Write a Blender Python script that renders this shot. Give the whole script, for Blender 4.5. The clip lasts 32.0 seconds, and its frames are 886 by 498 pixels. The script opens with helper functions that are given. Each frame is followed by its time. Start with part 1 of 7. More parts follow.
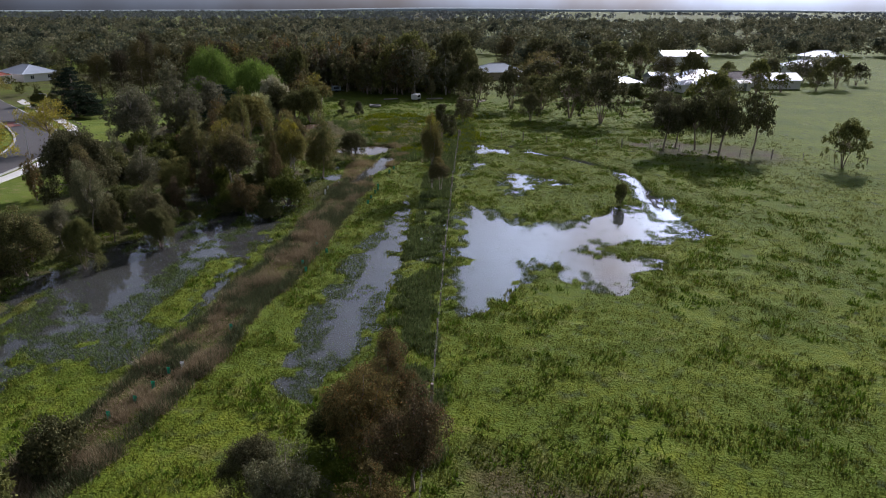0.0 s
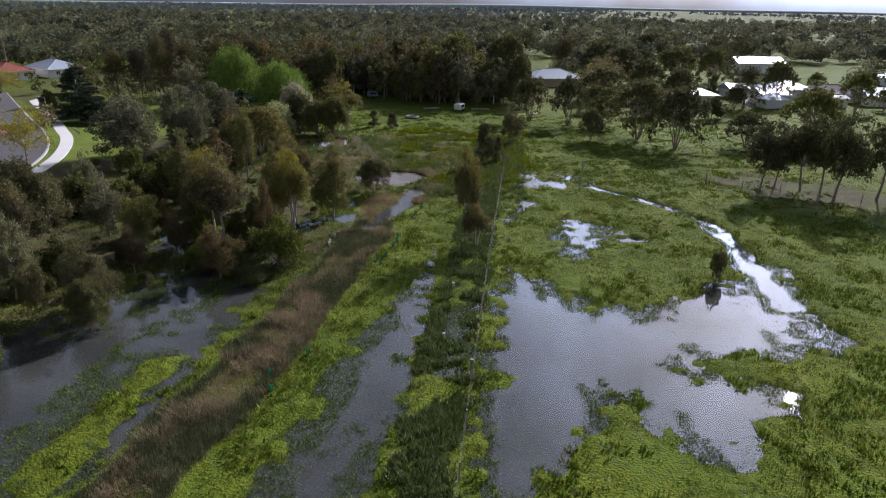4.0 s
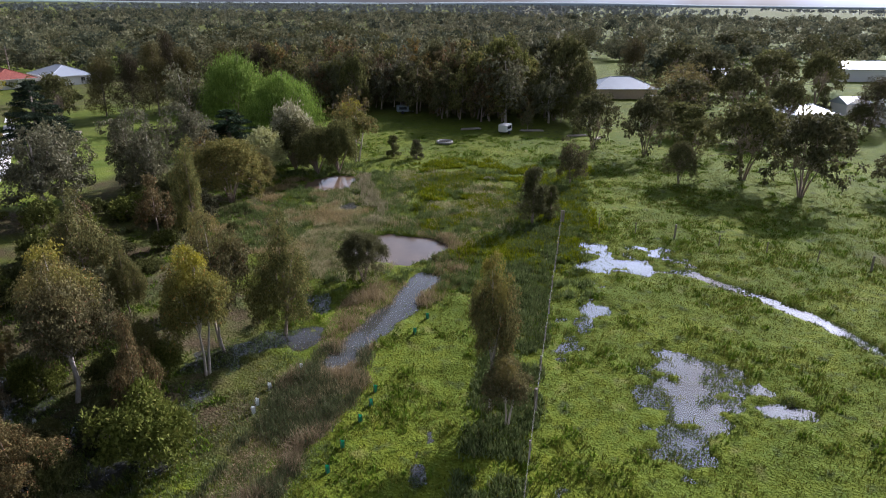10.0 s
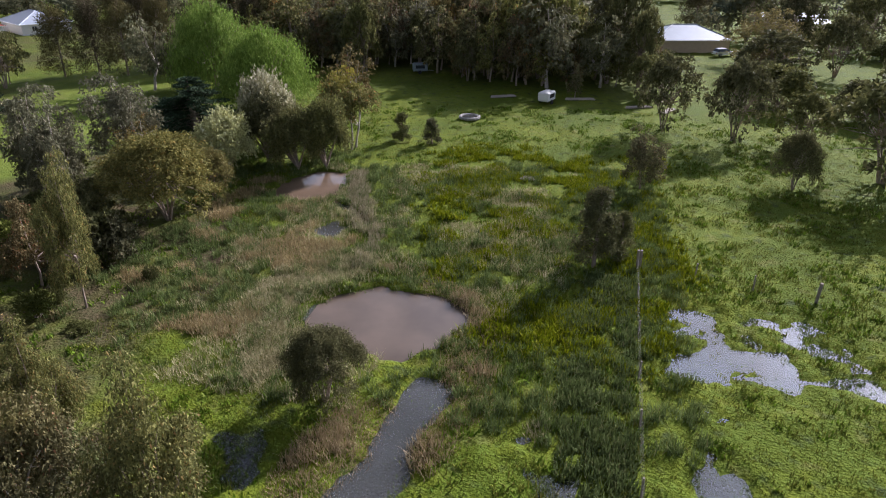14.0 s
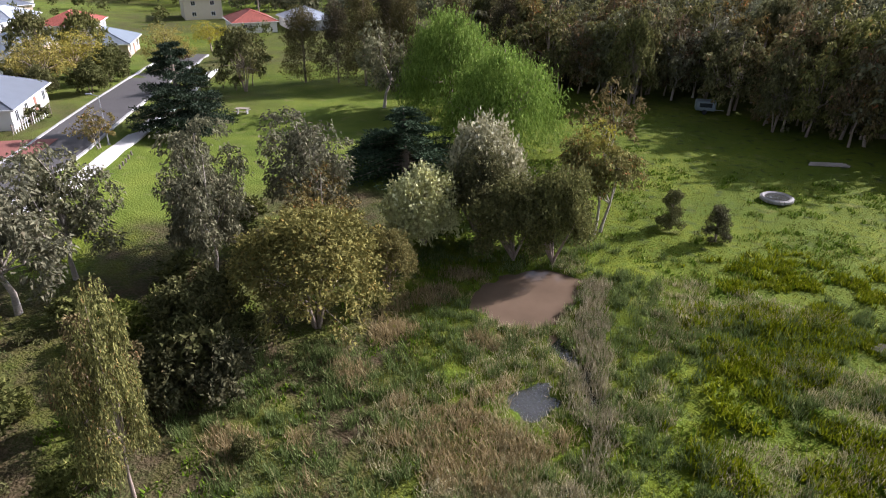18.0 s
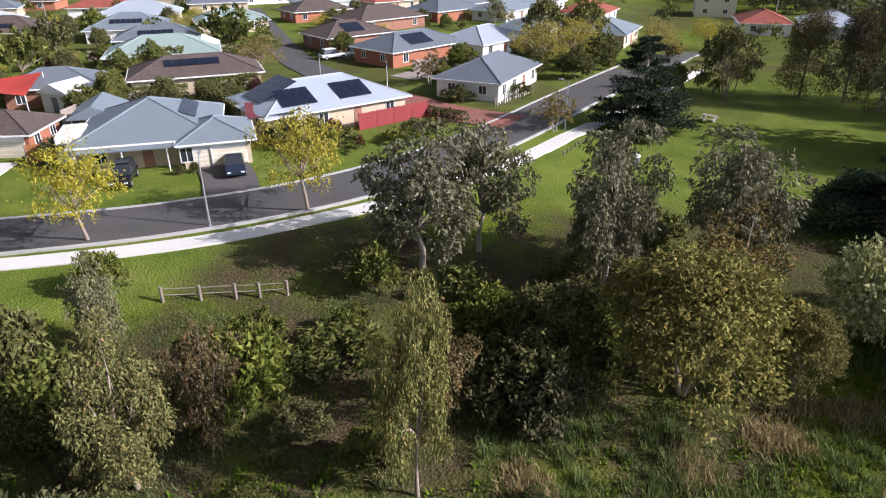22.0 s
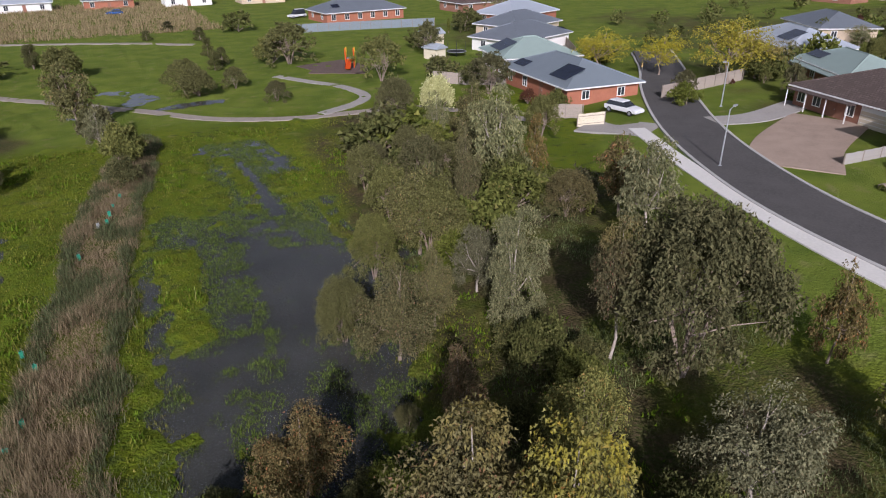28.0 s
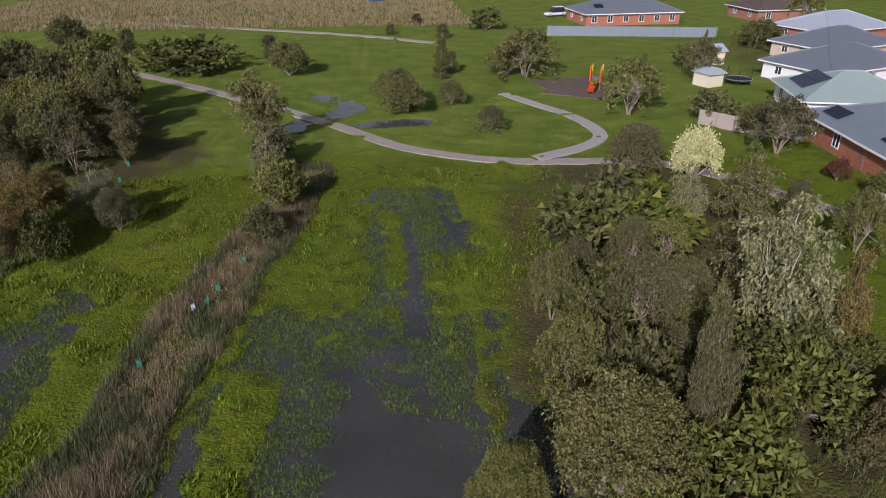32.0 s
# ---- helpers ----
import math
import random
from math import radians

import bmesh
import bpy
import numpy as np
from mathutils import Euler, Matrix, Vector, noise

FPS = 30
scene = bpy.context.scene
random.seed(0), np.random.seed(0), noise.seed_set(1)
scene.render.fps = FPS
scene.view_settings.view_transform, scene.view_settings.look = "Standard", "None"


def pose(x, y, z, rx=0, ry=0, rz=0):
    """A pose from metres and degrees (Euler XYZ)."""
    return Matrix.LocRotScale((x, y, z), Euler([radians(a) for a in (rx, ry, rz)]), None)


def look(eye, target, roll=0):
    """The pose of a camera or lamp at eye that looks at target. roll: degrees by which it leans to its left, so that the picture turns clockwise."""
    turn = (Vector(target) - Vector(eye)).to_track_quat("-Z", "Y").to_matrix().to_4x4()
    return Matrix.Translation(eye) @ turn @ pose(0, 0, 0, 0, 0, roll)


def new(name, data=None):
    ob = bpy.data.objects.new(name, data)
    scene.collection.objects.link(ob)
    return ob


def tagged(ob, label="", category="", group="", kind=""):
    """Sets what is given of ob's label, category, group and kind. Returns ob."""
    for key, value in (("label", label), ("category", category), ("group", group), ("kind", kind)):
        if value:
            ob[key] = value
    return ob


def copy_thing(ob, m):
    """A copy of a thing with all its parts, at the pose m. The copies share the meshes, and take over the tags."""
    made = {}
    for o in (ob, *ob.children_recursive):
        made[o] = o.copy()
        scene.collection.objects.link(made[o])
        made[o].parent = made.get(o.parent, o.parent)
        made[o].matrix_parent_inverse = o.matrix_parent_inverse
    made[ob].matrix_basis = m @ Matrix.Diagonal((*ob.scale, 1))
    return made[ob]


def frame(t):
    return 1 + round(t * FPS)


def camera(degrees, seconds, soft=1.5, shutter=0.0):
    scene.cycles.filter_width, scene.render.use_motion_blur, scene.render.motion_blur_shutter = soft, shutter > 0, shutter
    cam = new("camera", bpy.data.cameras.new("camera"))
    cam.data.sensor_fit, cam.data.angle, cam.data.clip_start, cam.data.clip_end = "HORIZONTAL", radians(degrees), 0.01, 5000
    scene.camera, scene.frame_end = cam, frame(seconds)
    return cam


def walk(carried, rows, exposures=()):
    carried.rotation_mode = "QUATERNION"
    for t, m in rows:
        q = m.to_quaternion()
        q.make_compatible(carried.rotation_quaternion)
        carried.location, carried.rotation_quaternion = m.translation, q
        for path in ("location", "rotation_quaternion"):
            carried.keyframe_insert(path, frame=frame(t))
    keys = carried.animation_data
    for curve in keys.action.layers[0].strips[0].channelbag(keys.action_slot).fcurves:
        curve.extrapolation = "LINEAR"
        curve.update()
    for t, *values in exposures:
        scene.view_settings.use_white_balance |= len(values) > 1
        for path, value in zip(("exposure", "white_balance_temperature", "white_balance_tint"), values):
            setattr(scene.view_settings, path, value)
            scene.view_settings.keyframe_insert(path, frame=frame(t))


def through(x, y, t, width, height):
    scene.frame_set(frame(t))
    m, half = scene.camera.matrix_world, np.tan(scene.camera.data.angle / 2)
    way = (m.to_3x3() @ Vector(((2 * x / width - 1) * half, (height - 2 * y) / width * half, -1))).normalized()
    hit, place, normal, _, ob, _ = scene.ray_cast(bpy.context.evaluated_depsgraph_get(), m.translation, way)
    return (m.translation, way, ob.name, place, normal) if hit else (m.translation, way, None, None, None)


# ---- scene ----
cam = camera(68.35, 32.0, 1.1)
K = 4 / 3  # metres to one unit of the plan
# seconds, plan x, plan y, plan height, yaw, pitch, roll
ROWS = [
    (0.0, 0.00, 0.00, 16.95, 0.90, -20.26, 0.08),
    (0.5, -0.22, 1.95, 17.02, 0.98, -20.25, 0.06),
    (1.0, -0.33, 3.91, 17.10, 1.31, -20.25, 0.11),
    (1.5, -0.34, 5.87, 17.17, 2.19, -20.30, 0.22),
    (2.0, -0.30, 7.86, 17.22, 3.17, -20.36, 0.38),
    (2.5, -0.20, 9.85, 17.28, 3.84, -20.44, 0.57),
    (3.0, -0.04, 11.75, 17.32, 4.34, -20.50, 0.72),
    (3.5, 0.15, 13.55, 17.34, 4.75, -20.56, 0.81),
    (5.5, 0.83, 20.62, 17.52, 5.85, -20.67, 1.25),
    (6.0, 0.95, 22.47, 17.54, 6.19, -20.68, 1.22),
    (6.5, 1.01, 24.33, 17.51, 6.66, -20.69, 1.20),
    (7.0, 1.04, 26.25, 17.49, 7.14, -20.67, 1.13),
    (7.5, 1.09, 28.20, 17.47, 7.72, -20.67, 1.08),
    (8.0, 1.12, 30.10, 17.43, 8.42, -20.64, 1.06),
    (8.5, 0.97, 32.00, 17.37, 9.09, -20.58, 0.93),
    (9.0, 0.65, 33.96, 17.27, 9.66, -20.49, 0.77),
    (9.5, 0.32, 35.99, 17.20, 9.75, -20.52, 0.63),
    (10.0, 0.06, 38.15, 17.11, 10.00, -20.77, 0.53),
    (10.5, -0.21, 40.37, 17.04, 10.32, -22.04, 0.43),
    (11.0, -0.52, 42.65, 16.99, 10.73, -23.42, 0.35),
    (11.5, -0.85, 44.94, 16.94, 11.14, -24.81, 0.27),
    (12.0, -1.22, 47.26, 16.89, 11.56, -25.79, 0.19),
    (12.5, -1.49, 49.69, 16.82, 11.80, -25.80, 0.18),
    (13.0, -1.80, 52.02, 16.78, 12.33, -25.82, 0.14),
    (13.5, -2.23, 54.17, 16.79, 12.26, -25.73, 0.12),
    (15.5, -4.79, 62.54, 16.67, 17.67, -25.96, 0.63),
    (16.0, -5.88, 64.55, 16.67, 20.45, -25.94, 0.65),
    (16.5, -6.90, 66.61, 16.63, 23.44, -25.97, 0.62),
    (17.0, -7.72, 68.70, 16.61, 26.85, -25.94, 0.55),
    (17.5, -8.38, 70.73, 16.58, 30.52, -25.89, 0.42),
    (18.0, -9.03, 72.58, 16.55, 34.95, -25.88, 0.27),
    (18.5, -9.79, 74.31, 16.52, 39.64, -25.82, 0.07),
    (19.0, -10.56, 75.82, 16.51, 44.26, -25.75, -0.04),
    (19.5, -11.09, 76.98, 16.56, 48.84, -25.52, 0.09),
    (20.0, -11.34, 77.44, 16.53, 53.63, -25.47, 0.06),
    (20.5, -11.34, 77.49, 16.38, 58.26, -25.53, -0.09),
    (21.0, -11.22, 77.34, 16.22, 62.74, -25.61, -0.22),
    (21.5, -11.20, 77.16, 16.07, 68.98, -25.76, -0.35),
    (22.0, -11.23, 76.90, 15.94, 76.68, -26.03, -0.43),
    (22.5, -11.21, 76.55, 15.82, 84.46, -26.26, -0.47),
    (23.0, -11.14, 76.18, 15.64, 92.60, -26.44, -0.51),
    (23.5, -10.83, 75.69, 15.48, 103.56, -26.48, -0.66),
    (24.0, -10.42, 75.03, 15.30, 114.29, -26.54, -0.81),
    (24.5, -10.13, 74.64, 15.15, 118.55, -26.67, -0.88),
    (25.0, -10.12, 74.23, 15.08, 123.32, -26.71, -0.94),
    (25.5, -10.51, 73.65, 15.07, 130.52, -26.67, -0.98),
    (26.0, -11.11, 73.07, 15.12, 134.64, -26.53, -1.00),
    (26.5, -11.87, 72.39, 15.23, 138.99, -26.32, -0.92),
    (28.5, -16.00, 67.29, 15.86, 157.00, -26.00, -0.40),
    (29.0, -17.00, 65.90, 15.90, 161.85, -25.99, -0.35),
    (29.5, -17.98, 64.31, 15.95, 164.95, -25.97, -0.31),
    (30.0, -18.91, 62.54, 15.97, 166.81, -26.00, -0.25),
    (30.5, -19.84, 60.66, 15.98, 168.81, -26.04, -0.20),
    (31.0, -20.73, 58.67, 15.98, 170.79, -26.10, -0.16),
    (31.5, -21.56, 56.54, 15.99, 172.65, -26.16, -0.15),
    (32.0, -22.35, 54.34, 16.03, 174.72, -26.88, -0.14),
]
walk(cam, [(t, pose(K * x, K * y, K * z, 90 + pitch, 0, yaw) @ pose(0, 0, 0, 0, 0, roll)) for t, x, y, z, yaw, pitch, roll in ROWS],
     [(0, -0.04, 5700, 24), (8, 0.48, 5650, 25), (12, 0.62, 5700, 26), (16.5, 0.85, 5750, 27), (20, 0.9, 5850, 23), (22, 0.54, 5850, 22), (23.5, 0.28, 5850, 23), (26, -0.08, 5850, 24), (32, -0.3, 5850, 27)])

# ---- light ----
SUN_TURN, SUN_UP = 27.0, 29.0
world = bpy.data.worlds.new("sky")
scene.world = world
world.use_nodes = True
wn, wl = world.node_tree.nodes, world.node_tree.links
wn.clear()
w_out, w_bg, w_sky = wn.new("ShaderNodeOutputWorld"), wn.new("ShaderNodeBackground"), wn.new("ShaderNodeTexSky")
w_sky.sky_type, w_sky.sun_disc = "NISHITA", False
w_sky.sun_elevation, w_sky.sun_rotation = radians(SUN_UP), radians(SUN_TURN)
w_sky.air_density, w_sky.dust_density = 1.0, 4.5
w_map, w_noise, w_ramp, w_mix = wn.new("ShaderNodeTexCoord"), wn.new("ShaderNodeTexNoise"), wn.new("ShaderNodeValToRGB"), wn.new("ShaderNodeMix")
w_mix.data_type = "RGBA"
w_noise.inputs["Scale"].default_value, w_noise.inputs["Detail"].default_value = 3.2, 7
w_ramp.color_ramp.elements[0].position, w_ramp.color_ramp.elements[1].position = 0.3, 0.62
wl.new(w_map.outputs["Generated"], w_noise.inputs["Vector"])
wl.new(w_noise.outputs["Fac"], w_ramp.inputs["Fac"])
wl.new(w_ramp.outputs["Color"], w_mix.inputs["Factor"])
wl.new(w_sky.outputs["Color"], w_mix.inputs["A"])
# Thin cloud takes the brightness of the sky behind it, with less colour.
w_grey, w_tint = wn.new("ShaderNodeRGBToBW"), wn.new("ShaderNodeVectorMath")
w_tint.operation = "MULTIPLY"
w_tint.inputs[1].default_value = (3.4, 3.9, 4.3)
wl.new(w_sky.outputs["Color"], w_grey.inputs["Color"])
wl.new(w_grey.outputs["Val"], w_tint.inputs[0])
wl.new(w_tint.outputs["Vector"], w_mix.inputs["B"])
# Haze and cloud gather towards the horizon.
w_sep, w_low, w_fade = wn.new("ShaderNodeSeparateXYZ"), wn.new("ShaderNodeMapRange"), wn.new("ShaderNodeVectorMath")
w_low.inputs["From Min"].default_value, w_low.inputs["From Max"].default_value = 0.3, 0.85
w_low.inputs["To Min"].default_value, w_low.inputs["To Max"].default_value = 1.75, 0.62
w_fade.operation = "MULTIPLY"
wl.new(w_map.outputs["Generated"], w_sep.inputs["Vector"])
wl.new(w_sep.outputs["Z"], w_low.inputs["Value"])
wl.new(w_mix.outputs["Result"], w_fade.inputs[0])
wl.new(w_low.outputs["Result"], w_fade.inputs[1])
wl.new(w_fade.outputs["Vector"], w_bg.inputs["Color"])
w_bg.inputs["Strength"].default_value = 0.029
wl.new(w_bg.outputs["Background"], w_out.inputs["Surface"])
sun_data = bpy.data.lights.new("sun", "SUN")
sun_data.energy, sun_data.angle, sun_data.color = 5.0, radians(0.6), (1.0, 0.94, 0.86)
sun = new("sun", sun_data)
a, e = radians(SUN_TURN), radians(SUN_UP)
sun.matrix_world = look((math.sin(a) * math.cos(e) * 300, math.cos(a) * math.cos(e) * 300, math.sin(e) * 300), (0, 0, 0))


# ---- materials ----
def material(name, rough=0.8, metal=0.0, spec=0.3):
    m = bpy.data.materials.new(name)
    m.use_nodes = True
    b = m.node_tree.nodes["Principled BSDF"]
    b.inputs["Roughness"].default_value, b.inputs["Metallic"].default_value = rough, metal
    b.inputs["Specular IOR Level"].default_value = spec
    return m, m.node_tree.nodes, m.node_tree.links, b


def mixed(nodes, links, fac, c0, c1):
    """A colour between two: fac is a socket or a number, the colours sockets or triples."""
    n = nodes.new("ShaderNodeMix")
    n.data_type = "RGBA"
    for key, v in (("Factor", fac), ("A", c0), ("B", c1)):
        if isinstance(v, bpy.types.NodeSocket):
            links.new(v, n.inputs[key])
        else:
            n.inputs[key].default_value = (*v, 1) if isinstance(v, tuple) else v
    return n.outputs["Result"]


def grain(nodes, links, scale, low, high, detail=4, vector=None):
    """A noise, stretched so that low becomes 0 and high 1."""
    n, r = nodes.new("ShaderNodeTexNoise"), nodes.new("ShaderNodeMapRange")
    n.inputs["Scale"].default_value, n.inputs["Detail"].default_value = scale, detail
    r.inputs["From Min"].default_value, r.inputs["From Max"].default_value = low, high
    if vector is None:
        vector = nodes.new("ShaderNodeTexCoord").outputs["Object"]
    links.new(vector, n.inputs["Vector"])
    links.new(n.outputs["Fac"], r.inputs["Value"])
    return r.outputs["Result"]


def bumped(nodes, links, b, height, strength, distance=0.05):
    n = nodes.new("ShaderNodeBump")
    n.inputs["Strength"].default_value, n.inputs["Distance"].default_value = strength, distance
    links.new(height, n.inputs["Height"])
    links.new(n.outputs["Normal"], b.inputs["Normal"])


def plain(name, c, rough=0.7, metal=0.0, vary=0.15, scale=6.0, bump=0.0, spec=0.3):
    """Paint, stone, timber or metal with two scales of unevenness."""
    m, n, l, b = material(name, rough, metal, spec)
    dark = tuple(v * (1 - vary) for v in c)
    light = tuple(min(1, v * (1 + vary)) for v in c)
    big = mixed(n, l, grain(n, l, scale * 0.2, 0.35, 0.65), dark, c)
    col = mixed(n, l, grain(n, l, scale * 3, 0.3, 0.8), big, light)
    l.new(col, b.inputs["Base Color"])
    if bump:
        bumped(n, l, b, grain(n, l, scale * 4, 0.3, 0.7), bump, 0.02)
    return m


def leafy(name, c0, c1, c2, through=0.24, rough=0.75, tips=None, patches=None):
    """Leaves: each leaf and each tree differs, and light comes through."""
    m, n, l, b = material(name, rough, 0, 0.05)
    geo, info = n.new("ShaderNodeNewGeometry"), n.new("ShaderNodeObjectInfo")
    ramp = n.new("ShaderNodeValToRGB")
    ramp.color_ramp.elements[0].color, ramp.color_ramp.elements[1].color = (*c0, 1), (*c1, 1)
    ramp.color_ramp.elements.new(0.93).color = (*c1, 1)
    ramp.color_ramp.elements[2].color = (*c2, 1)
    l.new(geo.outputs["Random Per Island"], ramp.inputs["Fac"])
    leaf_colour = ramp.outputs["Color"]
    if tips:
        # New growth at the top of the crown, in patches.
        tc, xyz, up = n.new("ShaderNodeTexCoord"), n.new("ShaderNodeSeparateXYZ"), n.new("ShaderNodeMapRange")
        l.new(tc.outputs["Generated"], xyz.inputs["Vector"])
        l.new(xyz.outputs["Z"], up.inputs["Value"])
        up.inputs["From Min"].default_value, up.inputs["From Max"].default_value = 0.52, 0.92
        patch, both = grain(n, l, 0.7, 0.4, 0.62), n.new("ShaderNodeMath")
        both.operation = "MULTIPLY"
        l.new(up.outputs["Result"], both.inputs[0])
        l.new(patch, both.inputs[1])
        leaf_colour = mixed(n, l, both.outputs["Value"], leaf_colour, tips)
    # Older and younger sprays within one crown.
    leaf_colour = mixed(n, l, grain(n, l, 1.3, 0.36, 0.6, 3), mixed(n, l, 0.3, leaf_colour, c0), leaf_colour)
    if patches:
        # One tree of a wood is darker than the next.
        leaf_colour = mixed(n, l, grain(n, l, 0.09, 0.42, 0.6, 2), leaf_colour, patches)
    hue = n.new("ShaderNodeHueSaturation")
    for key, lo, hi in (("Hue", 0.488, 0.508), ("Value", 0.78, 1.22), ("Saturation", 0.8, 1.05)):
        r = n.new("ShaderNodeMapRange")
        r.inputs["To Min"].default_value, r.inputs["To Max"].default_value = lo, hi
        l.new(info.outputs["Random"], r.inputs["Value"])
        l.new(r.outputs["Result"], hue.inputs[key])
    l.new(leaf_colour, hue.inputs["Color"])
    l.new(hue.outputs["Color"], b.inputs["Base Color"])
    t, mix = n.new("ShaderNodeBsdfTranslucent"), n.new("ShaderNodeMixShader")
    l.new(hue.outputs["Color"], t.inputs["Color"])
    mix.inputs["Fac"].default_value = through * 0.7
    l.new(b.outputs["BSDF"], mix.inputs[1])
    l.new(t.outputs["BSDF"], mix.inputs[2])
    l.new(mix.outputs["Shader"], n["Material Output"].inputs["Surface"])
    return m


def ground_material():
    m, n, l, b = material("meadow_ground", 0.95, 0, 0.1)
    zone = n.new("ShaderNodeAttribute")
    zone.attribute_name = "zone"
    sep = n.new("ShaderNodeSeparateColor")
    l.new(zone.outputs["Color"], sep.inputs["Color"])
    grass = mixed(n, l, grain(n, l, 0.12, 0.35, 0.65, 5), (0.075, 0.105, 0.005), (0.145, 0.17, 0.01))
    grass = mixed(n, l, grain(n, l, 1.6, 0.35, 0.7, 6), grass, (0.085, 0.125, 0.01))
    grass = mixed(n, l, grain(n, l, 0.5, 0.6, 0.85, 5), grass, (0.2, 0.18, 0.06))
    grass = mixed(n, l, grain(n, l, 0.9, 0.56, 0.72, 7), grass, (0.045, 0.062, 0.014))
    lawn = mixed(n, l, grain(n, l, 0.25, 0.35, 0.65, 6), (0.095, 0.138, 0.017), (0.15, 0.188, 0.026))
    lawn = mixed(n, l, grain(n, l, 0.6, 0.58, 0.8, 5), lawn, (0.2, 0.19, 0.07))
    litter = mixed(n, l, grain(n, l, 0.45, 0.35, 0.65, 6), (0.068, 0.05, 0.025), (0.05, 0.062, 0.015))
    litter = mixed(n, l, grain(n, l, 5.0, 0.45, 0.75, 5), litter, (0.125, 0.092, 0.05))
    mud = mixed(n, l, grain(n, l, 0.5, 0.35, 0.65, 5), (0.055, 0.045, 0.026), (0.05, 0.075, 0.02))
    mud = mixed(n, l, grain(n, l, 7.0, 0.4, 0.7, 4), mud, (0.085, 0.1, 0.03))
    col = mixed(n, l, sep.outputs["Blue"], grass, lawn)
    part_litter = n.new("ShaderNodeMath")
    part_litter.operation = "MULTIPLY"
    l.new(sep.outputs["Red"], part_litter.inputs[0])
    l.new(grain(n, l, 0.22, 0.22, 0.55, 6), part_litter.inputs[1])
    col = mixed(n, l, part_litter.outputs["Value"], col, litter)
    col = mixed(n, l, sep.outputs["Green"], col, mud)
    l.new(col, b.inputs["Base Color"])
    bumped(n, l, b, grain(n, l, 6.0, 0.2, 0.8, 8), 0.9, 0.12)
    return m


def water_material(name, murk, clear):
    """Still water: a cloudy body that lets part of the bed show, under a clear gloss."""
    m, n, l, b = material(name, 1.0, 0, 0.0)
    l.new(mixed(n, l, grain(n, l, 0.25, 0.35, 0.65), murk, tuple(v * 0.7 for v in murk)), b.inputs["Base Color"])
    tr, body, gloss, top, fr = (n.new("ShaderNode" + k) for k in ("BsdfTransparent", "MixShader", "BsdfGlossy", "MixShader", "Fresnel"))
    tr.inputs["Color"].default_value = (0.8, 0.78, 0.68, 1)
    body.inputs["Fac"].default_value = clear
    l.new(b.outputs["BSDF"], body.inputs[1])
    l.new(tr.outputs["BSDF"], body.inputs[2])
    gloss.inputs["Roughness"].default_value = 0.014
    ripple = n.new("ShaderNodeBump")
    ripple.inputs["Strength"].default_value, ripple.inputs["Distance"].default_value = 0.007, 0.02
    l.new(grain(n, l, 3.0, 0.3, 0.7, 3), ripple.inputs["Height"])
    l.new(ripple.outputs["Normal"], gloss.inputs["Normal"])
    fr.inputs["IOR"].default_value = 1.44
    l.new(fr.outputs["Fac"], top.inputs["Fac"])
    l.new(body.outputs["Shader"], top.inputs[1])
    l.new(gloss.outputs["BSDF"], top.inputs[2])
    l.new(top.outputs["Shader"], n["Material Output"].inputs["Surface"])
    return m


def tiled(name, c):
    """Concrete roof tiles in courses, each tile a little different."""
    m, n, l, b = material(name, 0.85, 0, 0.3)
    tc, bricks = n.new("ShaderNodeTexCoord"), n.new("ShaderNodeTexBrick")
    l.new(tc.outputs["Object"], bricks.inputs["Vector"])
    bricks.inputs["Scale"].default_value = 1.0
    bricks.inputs["Brick Width"].default_value, bricks.inputs["Row Height"].default_value = 0.42, 0.34
    bricks.inputs["Mortar Size"].default_value = 0.03
    bricks.inputs["Color1"].default_value, bricks.inputs["Color2"].default_value = (*(v * 0.8 for v in c), 1), (*(v * 1.2 for v in c), 1)
    bricks.inputs["Mortar"].default_value = (*(v * 0.45 for v in c), 1)
    l.new(mixed(n, l, grain(n, l, 0.9, 0.4, 0.7), bricks.outputs["Color"], tuple(v * 0.75 for v in c)), b.inputs["Base Color"])
    bumped(n, l, b, bricks.outputs["Fac"], 0.5, -0.03)
    return m


GROUND = ground_material()
WATER = water_material("flood_water", (0.125, 0.13, 0.118), 0.5)
MUDDY = water_material("muddy_water", (0.17, 0.12, 0.078), 0.0)
ASPHALT = plain("asphalt", (0.082, 0.077, 0.072), 0.9, 0, 0.22, 2.0, 0.3)
CONCRETE = plain("pale_concrete", (0.62, 0.6, 0.55), 0.85, 0, 0.08, 1.5, 0.1)
OLD_CONCRETE = plain("old_concrete", (0.33, 0.31, 0.28), 0.9, 0, 0.15, 1.5, 0.15)
GRAVEL = plain("gravel", (0.3, 0.26, 0.22), 0.95, 0, 0.25, 5, 0.5)
KERB = plain("kerb_concrete", (0.42, 0.41, 0.38), 0.9, 0, 0.12)
PAVER = plain("red_paving", (0.25, 0.1, 0.075), 0.9, 0, 0.25, 3, 0.2)
BRICK_RED = plain("red_brick", (0.34, 0.13, 0.075), 0.9, 0, 0.2, 8, 0.2)
BRICK_BROWN = plain("brown_brick", (0.27, 0.13, 0.085), 0.9, 0, 0.25, 8, 0.2)
BRICK_CREAM = plain("cream_brick", (0.5, 0.4, 0.28), 0.9, 0, 0.15, 8, 0.2)
RENDER_WHITE = plain("white_render", (0.72, 0.7, 0.65), 0.85, 0, 0.06)
TILE_BROWN = tiled("brown_roof_tile", (0.115, 0.086, 0.073))
